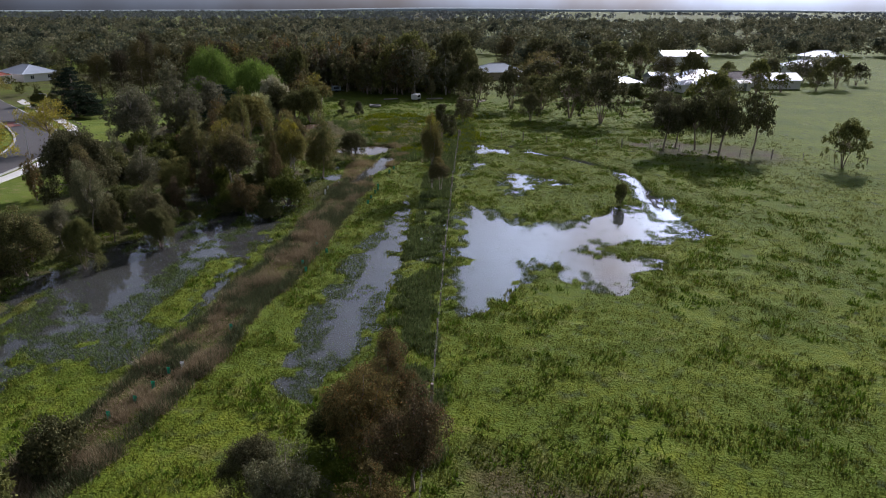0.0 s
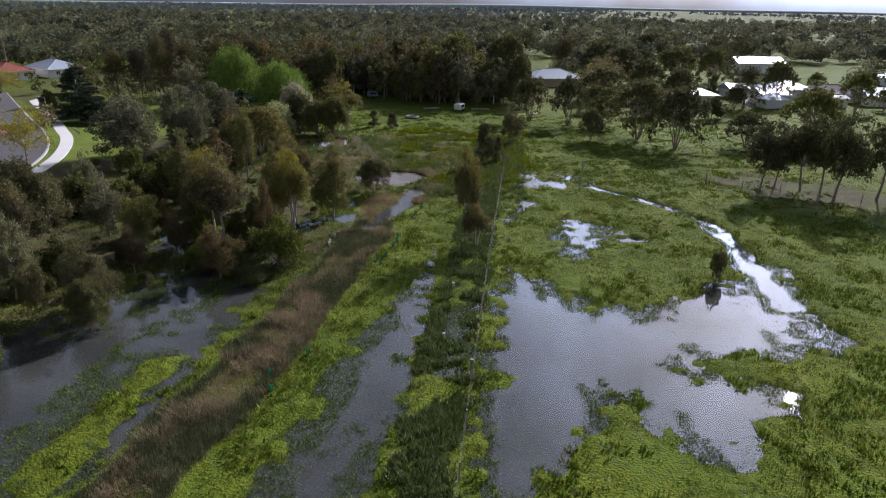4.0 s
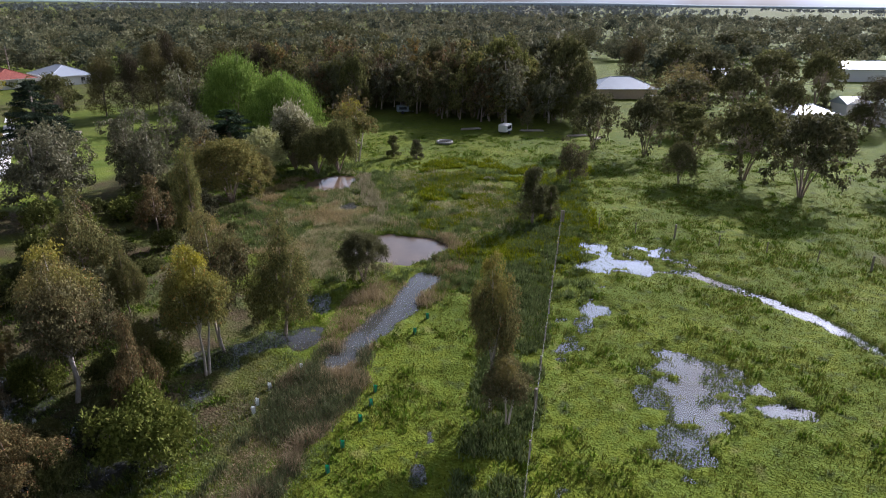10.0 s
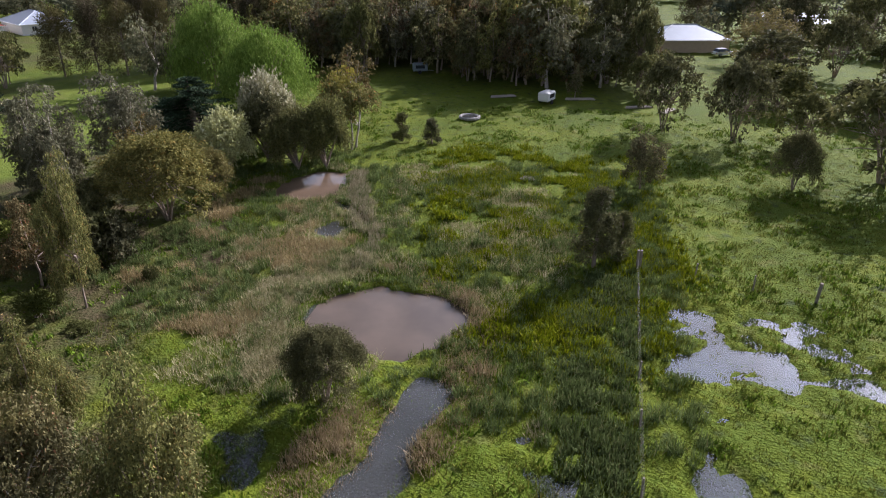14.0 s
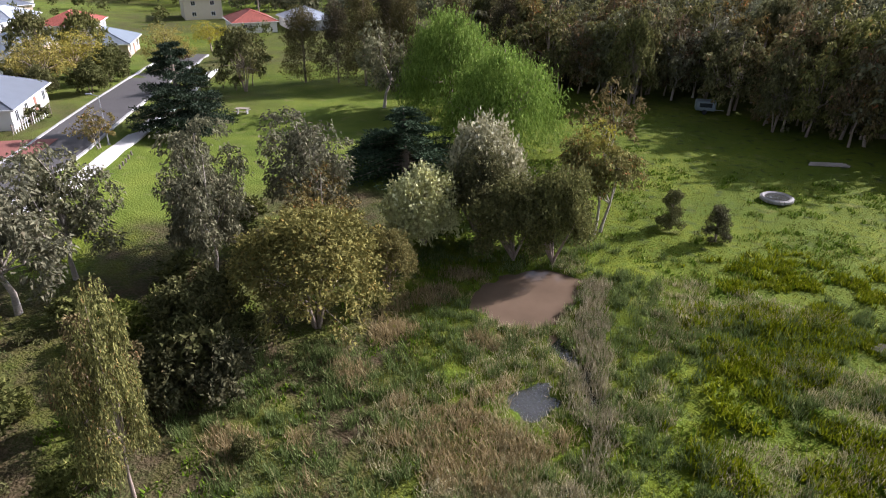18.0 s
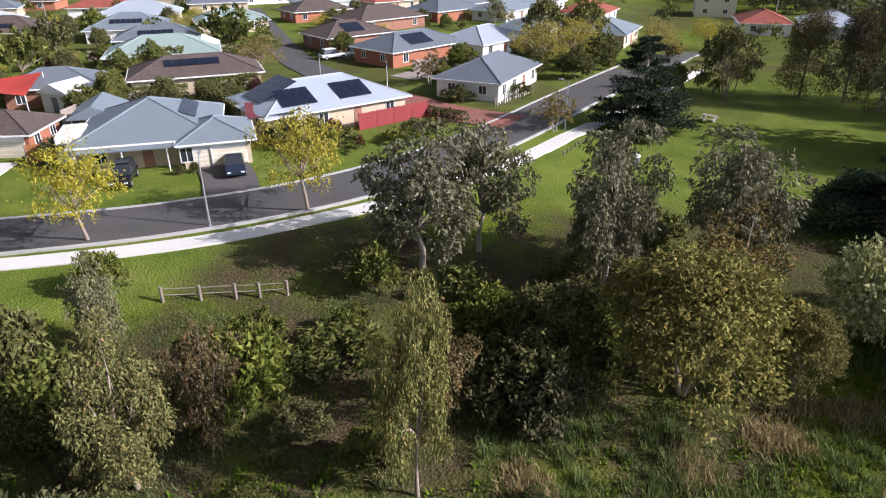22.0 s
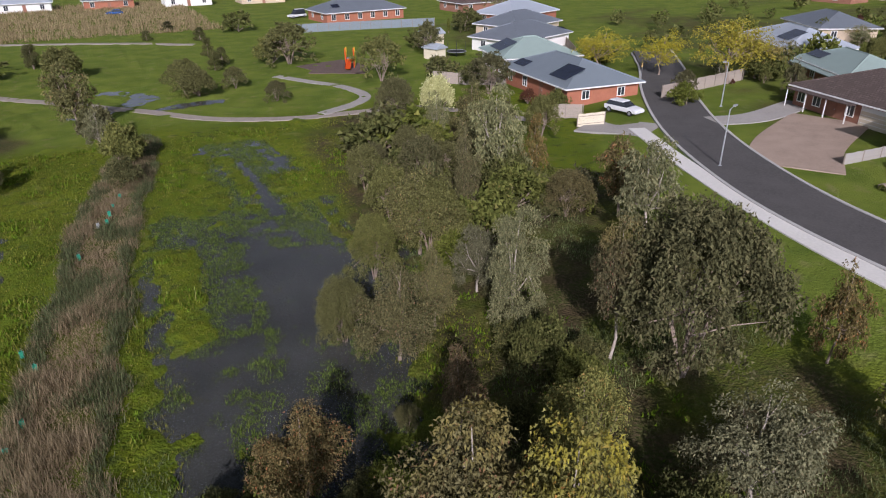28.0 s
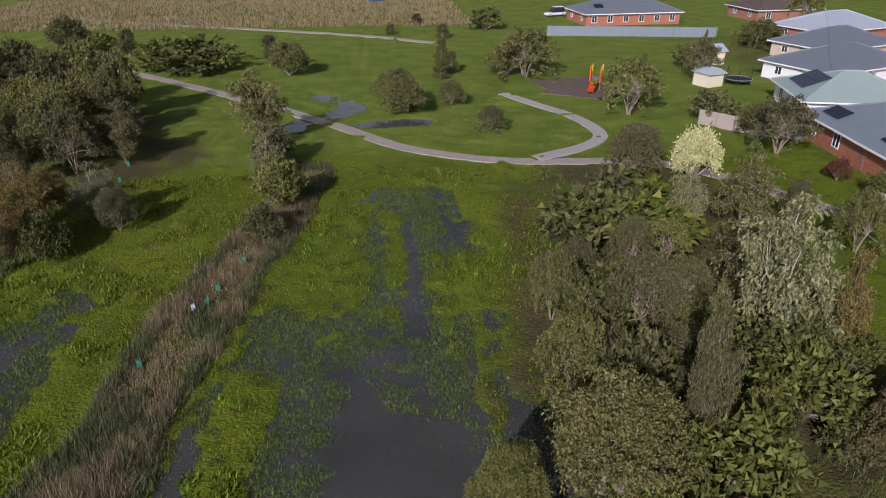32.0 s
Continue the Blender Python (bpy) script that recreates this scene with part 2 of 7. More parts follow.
TILE_RED = tiled("red_roof_tile", (0.32, 0.09, 0.06))
METAL_GREY = plain("grey_roof_sheet", (0.16, 0.18, 0.2), 0.45, 0.2, 0.12, 3)
METAL_BLUE = plain("blue_grey_roof_sheet", (0.2, 0.235, 0.255), 0.45, 0.2, 0.1, 3)
METAL_LIGHT = plain("pale_roof_sheet", (0.4, 0.44, 0.48), 0.4, 0.2, 0.08, 3)
METAL_GREEN = plain("pale_green_roof_sheet", (0.3, 0.38, 0.34), 0.45, 0.2, 0.08, 3)
SOLAR = plain("solar_glass", (0.012, 0.016, 0.03), 0.12, 0, 0.1, 1, 0, 0.6)
GLASS = plain("window_glass", (0.03, 0.035, 0.04), 0.08, 0, 0.2, 1, 0, 0.7)
WHITE = plain("white_paint", (0.75, 0.74, 0.7), 0.5, 0, 0.05)
CREAM = plain("cream_paint", (0.62, 0.55, 0.4), 0.6, 0, 0.06)
BLACK = plain("black_rubber", (0.02, 0.02, 0.02), 0.7)
WIRE = plain("rusty_wire", (0.08, 0.07, 0.06), 0.7, 0.2)
GALV = plain("galvanised_steel", (0.42, 0.43, 0.44), 0.45, 0.6, 0.12)
TIMBER = plain("grey_weathered_timber", (0.24, 0.2, 0.16), 0.9, 0, 0.25, 6, 0.3)
FENCE_TIMBER = plain("paling_timber", (0.33, 0.28, 0.23), 0.9, 0, 0.25, 6, 0.3)
RED_FENCE = plain("red_steel_fence", (0.26, 0.045, 0.045), 0.5)
SAIL_RED = plain("red_shade_cloth", (0.42, 0.05, 0.035), 0.8, 0, 0.1)
SAIL_MAROON = plain("maroon_shade_cloth", (0.13, 0.03, 0.035), 0.8, 0, 0.1)
GUARD_GREEN = plain("green_plastic_guard", (0.04, 0.36, 0.22), 0.4, 0, 0.15)
GUARD_WHITE = plain("white_plastic_guard", (0.7, 0.72, 0.7), 0.5, 0, 0.1)
ORANGE = plain("orange_plastic", (0.75, 0.12, 0.02), 0.35, 0, 0.06)
YELLOW = plain("yellow_paint", (0.7, 0.42, 0.04), 0.4, 0, 0.06)
BARK = plain("gum_bark", (0.27, 0.21, 0.16), 0.9, 0, 0.4, 3, 0.4)
BARK_PALE = plain("pale_gum_bark", (0.38, 0.33, 0.27), 0.85, 0, 0.35, 3, 0.2)
LEAF_GUM = leafy("gum_leaves", (0.066, 0.068, 0.022), (0.265, 0.25, 0.08), (0.34, 0.19, 0.075), 0.32)
LEAF_GREY = leafy("grey_gum_leaves", (0.1, 0.103, 0.05), (0.275, 0.268, 0.125), (0.3, 0.25, 0.12), 0.32)
LEAF_GOLD = leafy("golden_wattle_leaves", (0.09, 0.083, 0.026), (0.24, 0.208, 0.066), (0.29, 0.19, 0.06), 0.32)
LEAF_RED = leafy("reddish_gum_leaves", (0.07, 0.058, 0.02), (0.25, 0.19, 0.07), (0.4, 0.14, 0.05), 0.3)
LEAF_YELLOW = leafy("yellow_green_leaves", (0.07, 0.067, 0.02), (0.26, 0.235, 0.08), (0.37, 0.15, 0.055), 0.34, tips=(0.33, 0.275, 0.035))
LEAF_DARK = leafy("dark_leaves", (0.055, 0.06, 0.023), (0.16, 0.155, 0.056), (0.19, 0.145, 0.055), 0.3)
LEAF_CASE = leafy("casuarina_needles", (0.052, 0.048, 0.02), (0.14, 0.115, 0.044), (0.16, 0.115, 0.045), 0.28)
LEAF_OLIVE = leafy("olive_leaves", (0.068, 0.073, 0.023), (0.211, 0.205, 0.063), (0.228, 0.194, 0.068), 0.34)
LEAF_BRIGHT = leafy("willow_leaves", (0.1, 0.15, 0.028), (0.22, 0.285, 0.058), (0.28, 0.33, 0.09), 0.36)
LEAF_STREET = leafy("street_tree_leaves", (0.2, 0.18, 0.03), (0.4, 0.33, 0.05), (0.42, 0.28, 0.05), 0.38)
LEAF_CEDAR = leafy("cedar_needles", (0.025, 0.045, 0.022), (0.06, 0.095, 0.045), (0.07, 0.1, 0.05), 0.15)
LEAF_CREAM = leafy("cream_flowers", (0.3, 0.3, 0.12), (0.6, 0.57, 0.3), (0.82, 0.78, 0.52), 0.3)
LEAF_SHRUB = leafy("green_shrub_leaves", (0.051, 0.063, 0.012), (0.18, 0.19, 0.043), (0.19, 0.171, 0.048), 0.3)
LEAF_MAROON = leafy("maroon_shrub_leaves", (0.06, 0.026, 0.02), (0.15, 0.065, 0.04), (0.18, 0.1, 0.045), 0.3)
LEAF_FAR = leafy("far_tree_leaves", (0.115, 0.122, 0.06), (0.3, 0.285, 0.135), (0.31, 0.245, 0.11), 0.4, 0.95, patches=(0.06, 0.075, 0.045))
# Horizon trees have the distance haze painted into paler, greyer leaf colours.
LEAF_HAZE = leafy("hazed_tree_leaves", (0.14, 0.155, 0.14), (0.21, 0.23, 0.21), (0.2, 0.21, 0.19), 0.35, 0.95, patches=(0.11, 0.13, 0.125))
WEED = leafy("broad_weed_leaves", (0.042, 0.07, 0.007), (0.154, 0.22, 0.024), (0.264, 0.264, 0.088), 0.35)
GRASS = leafy("grass_blades", (0.06, 0.078, 0.004), (0.235, 0.25, 0.012), (0.3, 0.27, 0.05), 0.35)
REED = leafy("dry_reeds", (0.2, 0.155, 0.065), (0.45, 0.35, 0.15), (0.5, 0.4, 0.2), 0.4)
STRAW = leafy("straw_grass", (0.2, 0.18, 0.085), (0.46, 0.4, 0.24), (0.52, 0.44, 0.3), 0.3)
SEDGE = leafy("green_sedge", (0.048, 0.072, 0.017), (0.198, 0.242, 0.077), (0.275, 0.242, 0.11), 0.3)


# ---- mesh helpers ----
def fast_mesh(name, verts, faces, mat, smooth=False):
    """A mesh from arrays: verts (n, 3), faces (m, 3 or 4)."""
    verts, faces = np.asarray(verts, np.float32), np.asarray(faces, np.int32)
    me = bpy.data.meshes.new(name)
    k = faces.shape[1]
    me.vertices.add(len(verts))
    me.loops.add(faces.size)
    me.polygons.add(len(faces))
    me.vertices.foreach_set("co", verts.ravel())
    me.loops.foreach_set("vertex_index", faces.ravel())
    me.polygons.foreach_set("loop_start", np.arange(0, faces.size, k, dtype=np.int32))
    me.polygons.foreach_set("loop_total", np.full(len(faces), k, np.int32))
    me.polygons.foreach_set("use_smooth", np.full(len(faces), smooth))
    me.update(calc_edges=True)
    me.materials.append(mat)
    return me


def part(name, bm, mat, parent, label=""):
    me = bpy.data.meshes.new(name)
    bm.to_mesh(me)
    bm.free()
    me.materials.append(mat)
    ob = new(name, me)
    ob.parent = parent
    return tagged(ob, label)


def thing(name, x, y, z, turn, label, category, group="", kind=""):
    ob = new(name)
    ob.matrix_world = pose(x, y, z, 0, 0, turn)
    return tagged(ob, label, category, group, kind)


def box(bm, x0, x1, y0, y1, z0, z1, bevel=0.0):
    r = bmesh.ops.create_cube(bm, size=1, matrix=Matrix.Translation(((x0 + x1) / 2, (y0 + y1) / 2, (z0 + z1) / 2)) @ Matrix.Diagonal((x1 - x0, y1 - y0, z1 - z0, 1)))
    if bevel:
        edges = list({e for v in r["verts"] for e in v.link_edges})
        bmesh.ops.bevel(bm, geom=edges, offset=bevel, segments=1, affect="EDGES")
    return bm


def boxed(name, mat, parent, x0, x1, y0, y1, z0, z1, bevel=0.0, label=""):
    return part(name, box(bmesh.new(), x0, x1, y0, y1, z0, z1, bevel), mat, parent, label)


def rod(bm, p, q, r, sides=6, r2=None):
    p, q = Vector(p), Vector(q)
    d = q - p
    m = Matrix.Translation((p + q) / 2) @ d.to_track_quat("Z", "Y").to_matrix().to_4x4()
    bmesh.ops.create_cone(bm, cap_ends=True, segments=sides, radius1=r, radius2=r if r2 is None else r2, depth=d.length, matrix=m)
    return bm


rng = np.random.default_rng(7)
LATTICE = rng.random((256, 256))


def value_noise(x, y):
    xi, yi = np.floor(x).astype(int), np.floor(y).astype(int)
    fx, fy = x - xi, y - yi
    fx, fy = fx * fx * (3 - 2 * fx), fy * fy * (3 - 2 * fy)
    a, b = LATTICE[xi % 256, yi % 256], LATTICE[(xi + 1) % 256, yi % 256]
    c, d = LATTICE[xi % 256, (yi + 1) % 256], LATTICE[(xi + 1) % 256, (yi + 1) % 256]
    return (a * (1 - fx) + b * fx) * (1 - fy) + (c * (1 - fx) + d * fx) * fy


def rough(x, y, scale, octaves=3):
    """Noise about 0, of height about 1, in metres."""
    out = 0
    for o in range(octaves):
        s = 2**o / scale
        out = out + (value_noise(x * s + 17.3 * o + 500, y * s + 9.1 * o + 500) - 0.5) * 2 / 2**o
    return out / 1.6


def ease(v):
    v = np.clip(v, 0, 1)
    return v * v * (3 - 2 * v)


def along(x, y, *pts):
    """The distance from a line through plan points, in metres."""
    best = np.full(np.shape(x), 1e9)
    for (ax, ay), (bx, by) in zip(pts, pts[1:]):
        ax, ay, bx, by = ax * K, ay * K, bx * K, by * K
        dx, dy = bx - ax, by - ay
        t = np.clip(((x - ax) * dx + (y - ay) * dy) / (dx * dx + dy * dy + 1e-9), 0, 1)
        best = np.minimum(best, np.hypot(x - ax - t * dx, y - ay - t * dy))
    return best


# ---- ground and water ----
def rise(x, y):
    """The street stands a little above the flats."""
    u = x / K + 0.012 * (y / K - 60) ** 2
    return 0.8 * ease((-36 - u) / 6)


# Ponds, channels and puddles: half width in metres, depth, shore roughness, plan points.
PONDS = [
    (1.8, 0.5, 0.6, (18.5, 54), (18.4, 60)),
    (1.1, 0.5, 0.4, (18.4, 60), (18.8, 65), (18.3, 70.3)),
    (0.9, 0.45, 0.4, (18.3, 70.3), (16, 75), (13, 78.2), (9.5, 81.2)),
    (1.0, 0.35, 0.8, (9.5, 81.4), (5.5, 80.8), (2.4, 80.6)),
    (0.8, 0.3, 0.8, (10.6, 65.6), (12, 65.2)),
    (1.3, 0.45, 0.3, (-8.0, 77.2), (-8.4, 73)),
    (1.2, 0.45, 0.4, (-8.4, 73), (-9.2, 69.6), (-10.2, 65.6)),
    (2.0, 0.3, 1.0, (-16.5, 64.5), (-13.5, 67.5)),
    (2.4, 0.3, 1.2, (-24, 60), (-18, 57)),
    (1.6, 0.3, 0.9, (-14, 72.5), (-13.2, 71.5)),
    (1.3, 0.25, 0.7, (-17.8, 91.2), (-17.4, 91.8)),
    (0.7, 0.35, 0.4, (-19.3, 95.8), (-17, 94.4), (-15.9, 92.5)),
    (2.0, 0.25, 1.2, (-14, -1), (-20, -7), (-16, -12)),
    (1.2, 0.25, 0.8, (-20, -1.5), (-26, -2)),
    (1.6, 0.21, 1.0, (-1, 52), (-2.3, 44)),
    (1.5, 0.2, 1.3, (2.0, 72), (3.0, 77)),
]
# Shallow floods: depth in metres, fall of the bed to each metre, shore roughness, plan outline.
FLOODS = [
    (0.42, 0.055, 0.9, (-22.2, 13.2), (-26.6, 14.4), (-27.9, 22), (-26.2, 26.5), (-27.8, 29.5), (-26.8, 34), (-28.5, 40), (-26.5, 46), (-23, 52), (-19.5, 57.5), (-16, 62.5), (-14.8, 59), (-14.6, 52.5), (-14.4, 46), (-15.0, 38.5), (-15.6, 31.5), (-16.4, 28.3), (-20.1, 28.2), (-21.2, 21.7), (-21.2, 15.5)),
    (0.4, 0.09, 0.7, (-6.4, 25.5), (-8.4, 25.6), (-8.8, 31.4), (-8.0, 41), (-6.5, 49.5), (-5.3, 56.5), (-4.7, 62.5), (-4.0, 62.5), (-3.8, 54.5), (-3.4, 49), (-3.9, 40), (-4.5, 31)),
    (0.5, 0.065, 1.0, (0.4, 34.5), (3.6, 37.6), (6.6, 42), (8.0, 38.2), (10.8, 38), (13.5, 41), (15.4, 43.6), (11, 45.4), (11.4, 47.0), (17, 46.6), (20.5, 49.4), (20.4, 53.5), (20.6, 57.4), (20.8, 61), (19.2, 62.2), (17.4, 60.4), (15.4, 57.9), (14, 56.6), (12.7, 54.8), (9.8, 53.2), (8.4, 53.5), (7, 53), (5.2, 54), (3.6, 56.6), (1.0, 58.3), (-0.2, 54), (0.2, 46), (-0.2, 39)),
    (0.14, 0.07, 1.5, (4.6, 61.0), (6.4, 59.2), (9.2, 64.0), (10.6, 66.4), (9.6, 68.8), (6.2, 70.8), (4.8, 68), (4.8, 64.5)),
    (0.07, 0.05, 1.6, (2.4, 86.6), (1.6, 82.9), (1.2, 79.3), (6.5, 80.2), (9.7, 82.2), (8.7, 85.3), (7.1, 86.7), (5, 84)),
    (0.1, 0.08, 1.0, (-3.5, 74.9), (-2.3, 76.2), (-1.9, 73.1), (-3.1, 72.6)),
    (0.1, 0.08, 1.2, (0.3, 72.6), (1.6, 73.3), (2.0, 69.7), (0.6, 67.6)),
]
# Rows of taller grass that rise through the long flood: half width and rise in metres, plan points.
SHOALS = [(1.5, 0.22, (-17.0, 34.6), (-16.9, 38), (-16.6, 43)), (0.7, 0.13, (-22.7, 18), (-22.8, 33)), (0.6, 0.12, (-24.5, 20), (-24.8, 33)), (0.7, 0.1, (-19.6, 31), (-19.2, 46)), (0.6, 0.1, (-21.2, 36), (-20.4, 50)), (0.8, 0.12, (-17.4, 48), (-16.6, 57)), (0.5, 0.1, (-25.8, 24), (-26.0, 38))]


def inside(x, y, pts):
    """Metres outside the outline of plan points; less than 0 within it."""
    d, within = np.full(np.shape(x), 1e9), np.zeros(np.shape(x), bool)
    for (ax, ay), (bx, by) in zip(pts, (*pts[1:], pts[0])):
        ax, ay, bx, by = ax * K, ay * K, bx * K, by * K
        t = np.clip(((x - ax) * (bx - ax) + (y - ay) * (by - ay)) / ((bx - ax) ** 2 + (by - ay) ** 2), 0, 1)
        d = np.minimum(d, np.hypot(x - ax - t * (bx - ax), y - ay - t * (by - ay)))
        within ^= ((ay > y) != (by > y)) & (x < (bx - ax) * (y - ay) / (by - ay + 1e-12) + ax)
    return np.where(within, -d, d)


LITTER = [
    (1.9, (-16.2, 16), (-13.8, 28.5), (-12.5, 38), (-11.3, 47), (-10.7, 55), (-10.2, 63)),
    (9, (-40, 78), (-34, 84), (-30, 76)), (9, (-30, 55), (-28, 72), (-22, 62)), (7, (-38, 100), (-40, 92), (-28, 88)),
    (6, (-30, 36), (-36, 44), (-32, 52)), (9, (4, 14), (0, 6), (8, 0)), (6, (27, 84), (36, 80)), (6, (-37, 33), (-40, 37)), (9, (-38, 18), (-33, 34), (-33, 48)), (7, (-18, 60), (-20, 68), (-26, 66)), (8, (-30, 66), (-36, 74), (-26, 84)), (7, (2, -4), (12, 4)),
]


def terrain(x, y):
    """The ground's height at metres x, y, and how far it lies in a pond."""
    up = rise(x, y)
    small = rough(x, y, 1.1, 3)
    z = 0.15 + 0.05 * rough(x, y, 9) + 0.06 * small * (1 - up / 0.8)
    wet = np.zeros(np.shape(x))
    shore = rough(x + 40, y, 3.0, 4) + 0.35 * rough(x, y + 20, 0.9, 2)
    for half, depth, ragged, *pts in PONDS:
        d = along(x, y, *pts) + ragged * shore * 1.5
        wet = np.maximum(wet, depth * ease((half * 1.45 - d) / (half * 0.95 + 0.4)))
    for deep, fall, ragged, *pts in FLOODS:
        d = inside(x, y, pts) + ragged * shore
        wet = np.maximum(wet, np.clip(0.14 - d * fall, 0, 0.14 + deep))
        if deep < 0.2:
            wet = wet - 0.3 * np.clip(rough(x + 3, y + 8, 1.3, 3) + 0.12, 0, 1) * ease((0.5 - d) / 1.5) * ease(wet / 0.1)
    for half, up_by, *pts in SHOALS:
        wet = wet - up_by * ease((half * 1.5 - along(x, y, *pts) + 0.5 * shore) / half) * ease(wet / 0.1)
    d = np.hypot((x / K + 11.3) / 3.5, (y / K - 82) / 3.1) + 0.3 * shore
    wet = np.maximum(wet, 0.7 * ease((1.12 - d) / 0.2))
    d = np.hypot((x / K + 21.9) / 2.25, (y / K - 98.6) / 2.9) + 0.28 * shore
    wet = np.maximum(wet, 0.7 * ease((1.12 - d) / 0.2))
    wet = wet - 0.3 * np.clip(small - 0.14, 0, 1) * ease(wet / 0.1) * ease((0.36 - wet) / 0.2)
    far = ease((np.hypot(x + 20, y - 80) - 500) / 1500)
    hills = 7 * far * (0.6 + 0.5 * rough(x, y, 900, 2))
    clump = (0.24 + 0.2 * ease((18 - np.hypot(x + 14, (y - 124) * 0.8)) / 8)) * np.clip(rough(x + 7, y, 1.7, 2), 0, 1) * ease((0.03 - wet) / 0.03) * (1 - up / 0.8)
    return z + clump - wet + up + hills, wet


def spaced(lo, hi, step, out, grow=1.16):
    mid = list(np.arange(lo, hi, step))
    s, v = step, mid[-1]
    while v < out[1]:
        s *= grow
        v += s
        mid.append(v)
    s, v = step, mid[0]
    while v > out[0]:
        s *= grow
        v -= s
        mid.insert(0, v)
    return np.array(mid)


gx, gy = spaced(-46, 32, 0.34, (-4200, 4200)), spaced(-18, 134, 0.38, (-4200, 4200))
GX, GY = np.meshgrid(gx, gy)
GZ, WET = terrain(GX, GY)
nx, ny = len(gx), len(gy)
idx = np.arange(nx * ny).reshape(ny, nx)
quads = np.stack([idx[:-1, :-1], idx[:-1, 1:], idx[1:, 1:], idx[1:, :-1]], -1).reshape(-1, 4)
ground_mesh = fast_mesh("ground", np.stack([GX, GY, GZ], -1).reshape(-1, 3), quads, GROUND, True)
litter = ease((GY - 165) / 60) * ease((rough(GX, GY, 60, 3) + 0.7) / 0.3) * (GX > -140) * ease((24 - GX) / 30)
litter = np.maximum(litter, 0.75 * ease((-84 - GX - 6 * rough(GX, GY, 14)) / 8) * ease((rough(GX, GY, 16) + 0.25) / 0.4) * (GY > -60) * (GY < 230))
litter = np.maximum(litter, 0.45 * ease((np.hypot(GX, GY - 80) - 330) / 200))
for half, *pts in LITTER:
    litter = np.maximum(litter, ease((half * 1.3 - along(GX, GY, *pts) - 3 * rough(GX, GY, 6, 3)) / 4))
lawn = ease((rise(GX, GY) - 0.15) / 0.4)
lawn = np.maximum(lawn, ease((14 - GY - 3 * rough(GX, GY, 8)) / 8))
lawn = np.maximum(lawn, ease((14 - np.hypot(GX + 74, GY - 152)) / 6) + ease((26 - along(GX, GY, (-62, 114), (-54, 106))) / 8))
mud = ease((0.0 - GZ) / 0.12)
zone = np.stack([litter * (1 - mud), mud, np.clip(lawn, 0, 1), np.ones(GX.shape)], -1).reshape(-1, 4)
attr = ground_mesh.color_attributes.new("zone", "FLOAT_COLOR", "POINT")
attr.data.foreach_set("color", zone.astype(np.float32).ravel())
tagged(new("ground", ground_mesh), "green flooded meadow, lawns and bare wood floor", "ground", kind="structure")


def surface(x, y):
    """The height of the built ground and its wetness at metres x, y."""
    x, y = np.asarray(x, float), np.asarray(y, float)
    i, j = np.clip(np.searchsorted(gx, x) - 1, 0, nx - 2), np.clip(np.searchsorted(gy, y) - 1, 0, ny - 2)
    u, v = (x - gx[i]) / (gx[i + 1] - gx[i]), (y - gy[j]) / (gy[j + 1] - gy[j])
    return tuple((f[j, i] * (1 - u) + f[j, i + 1] * u) * (1 - v) + (f[j + 1, i] * (1 - u) + f[j + 1, i + 1] * u) * v for f in (GZ, WET))


def height(x, y):
    return float(surface(x, y)[0])


def sheet(name, x0, x1, y0, y1, mat, label):
    xs, ys = np.linspace(x0, x1, 12), np.linspace(y0, y1, 12)
    X, Y = np.meshgrid(xs, ys)
    i = np.arange(144).reshape(12, 12)
    f = np.stack([i[:-1, :-1], i[:-1, 1:], i[1:, 1:], i[1:, :-1]], -1).reshape(-1, 4)
    ob = new(name, fast_mesh(name, np.stack([X, Y, 0 * X], -1).reshape(-1, 3), f, mat))
    return tagged(ob, label, "water", kind="structure")


sheet("water", -47, 36, -30, 104, WATER, "still brown flood water standing in the meadow")
sheet("pond_water", -20, -8.6, 104.02, 116.5, water_material("grey_pond_water", (0.13, 0.098, 0.07), 0.0), "round pond of still grey-brown water")
sheet("stream_water", -8.58, 36, 104.02, 138, WATER, "shallow stream water winding across the grass")
sheet("ditch_water", -20, -8.6, 116.52, 138, WATER, "shallow ditch water among sedges")
sheet("puddle_water", -25.28, -20.02, 104.02, 138, WATER, "shallow puddle water in the hollow")
sheet("mud_pond_water", -34, -25.3, 126, 137, MUDDY, "small pond of muddy brown water")


# ---- roads and paths ----
def smooth_line(pts, step=1.0):
    """A soft curve through plan points, in metres."""
    p = np.array(pts, float) * K
    p = np.vstack([2 * p[0] - p[1], p, 2 * p[-1] - p[-2]])
    out = []
    for a, b, c, d in zip(p, p[1:], p[2:], p[3:]):
        n = max(2, int(np.linalg.norm(c - b) / step))
        for t in np.linspace(0, 1, n, endpoint=False):
            out.append(0.5 * (2 * b + (c - a) * t + (2 * a - 5 * b + 4 * c - d) * t**2 + (3 * b - 3 * c + d - a) * t**3))
    return np.array([*out, p[-2]])


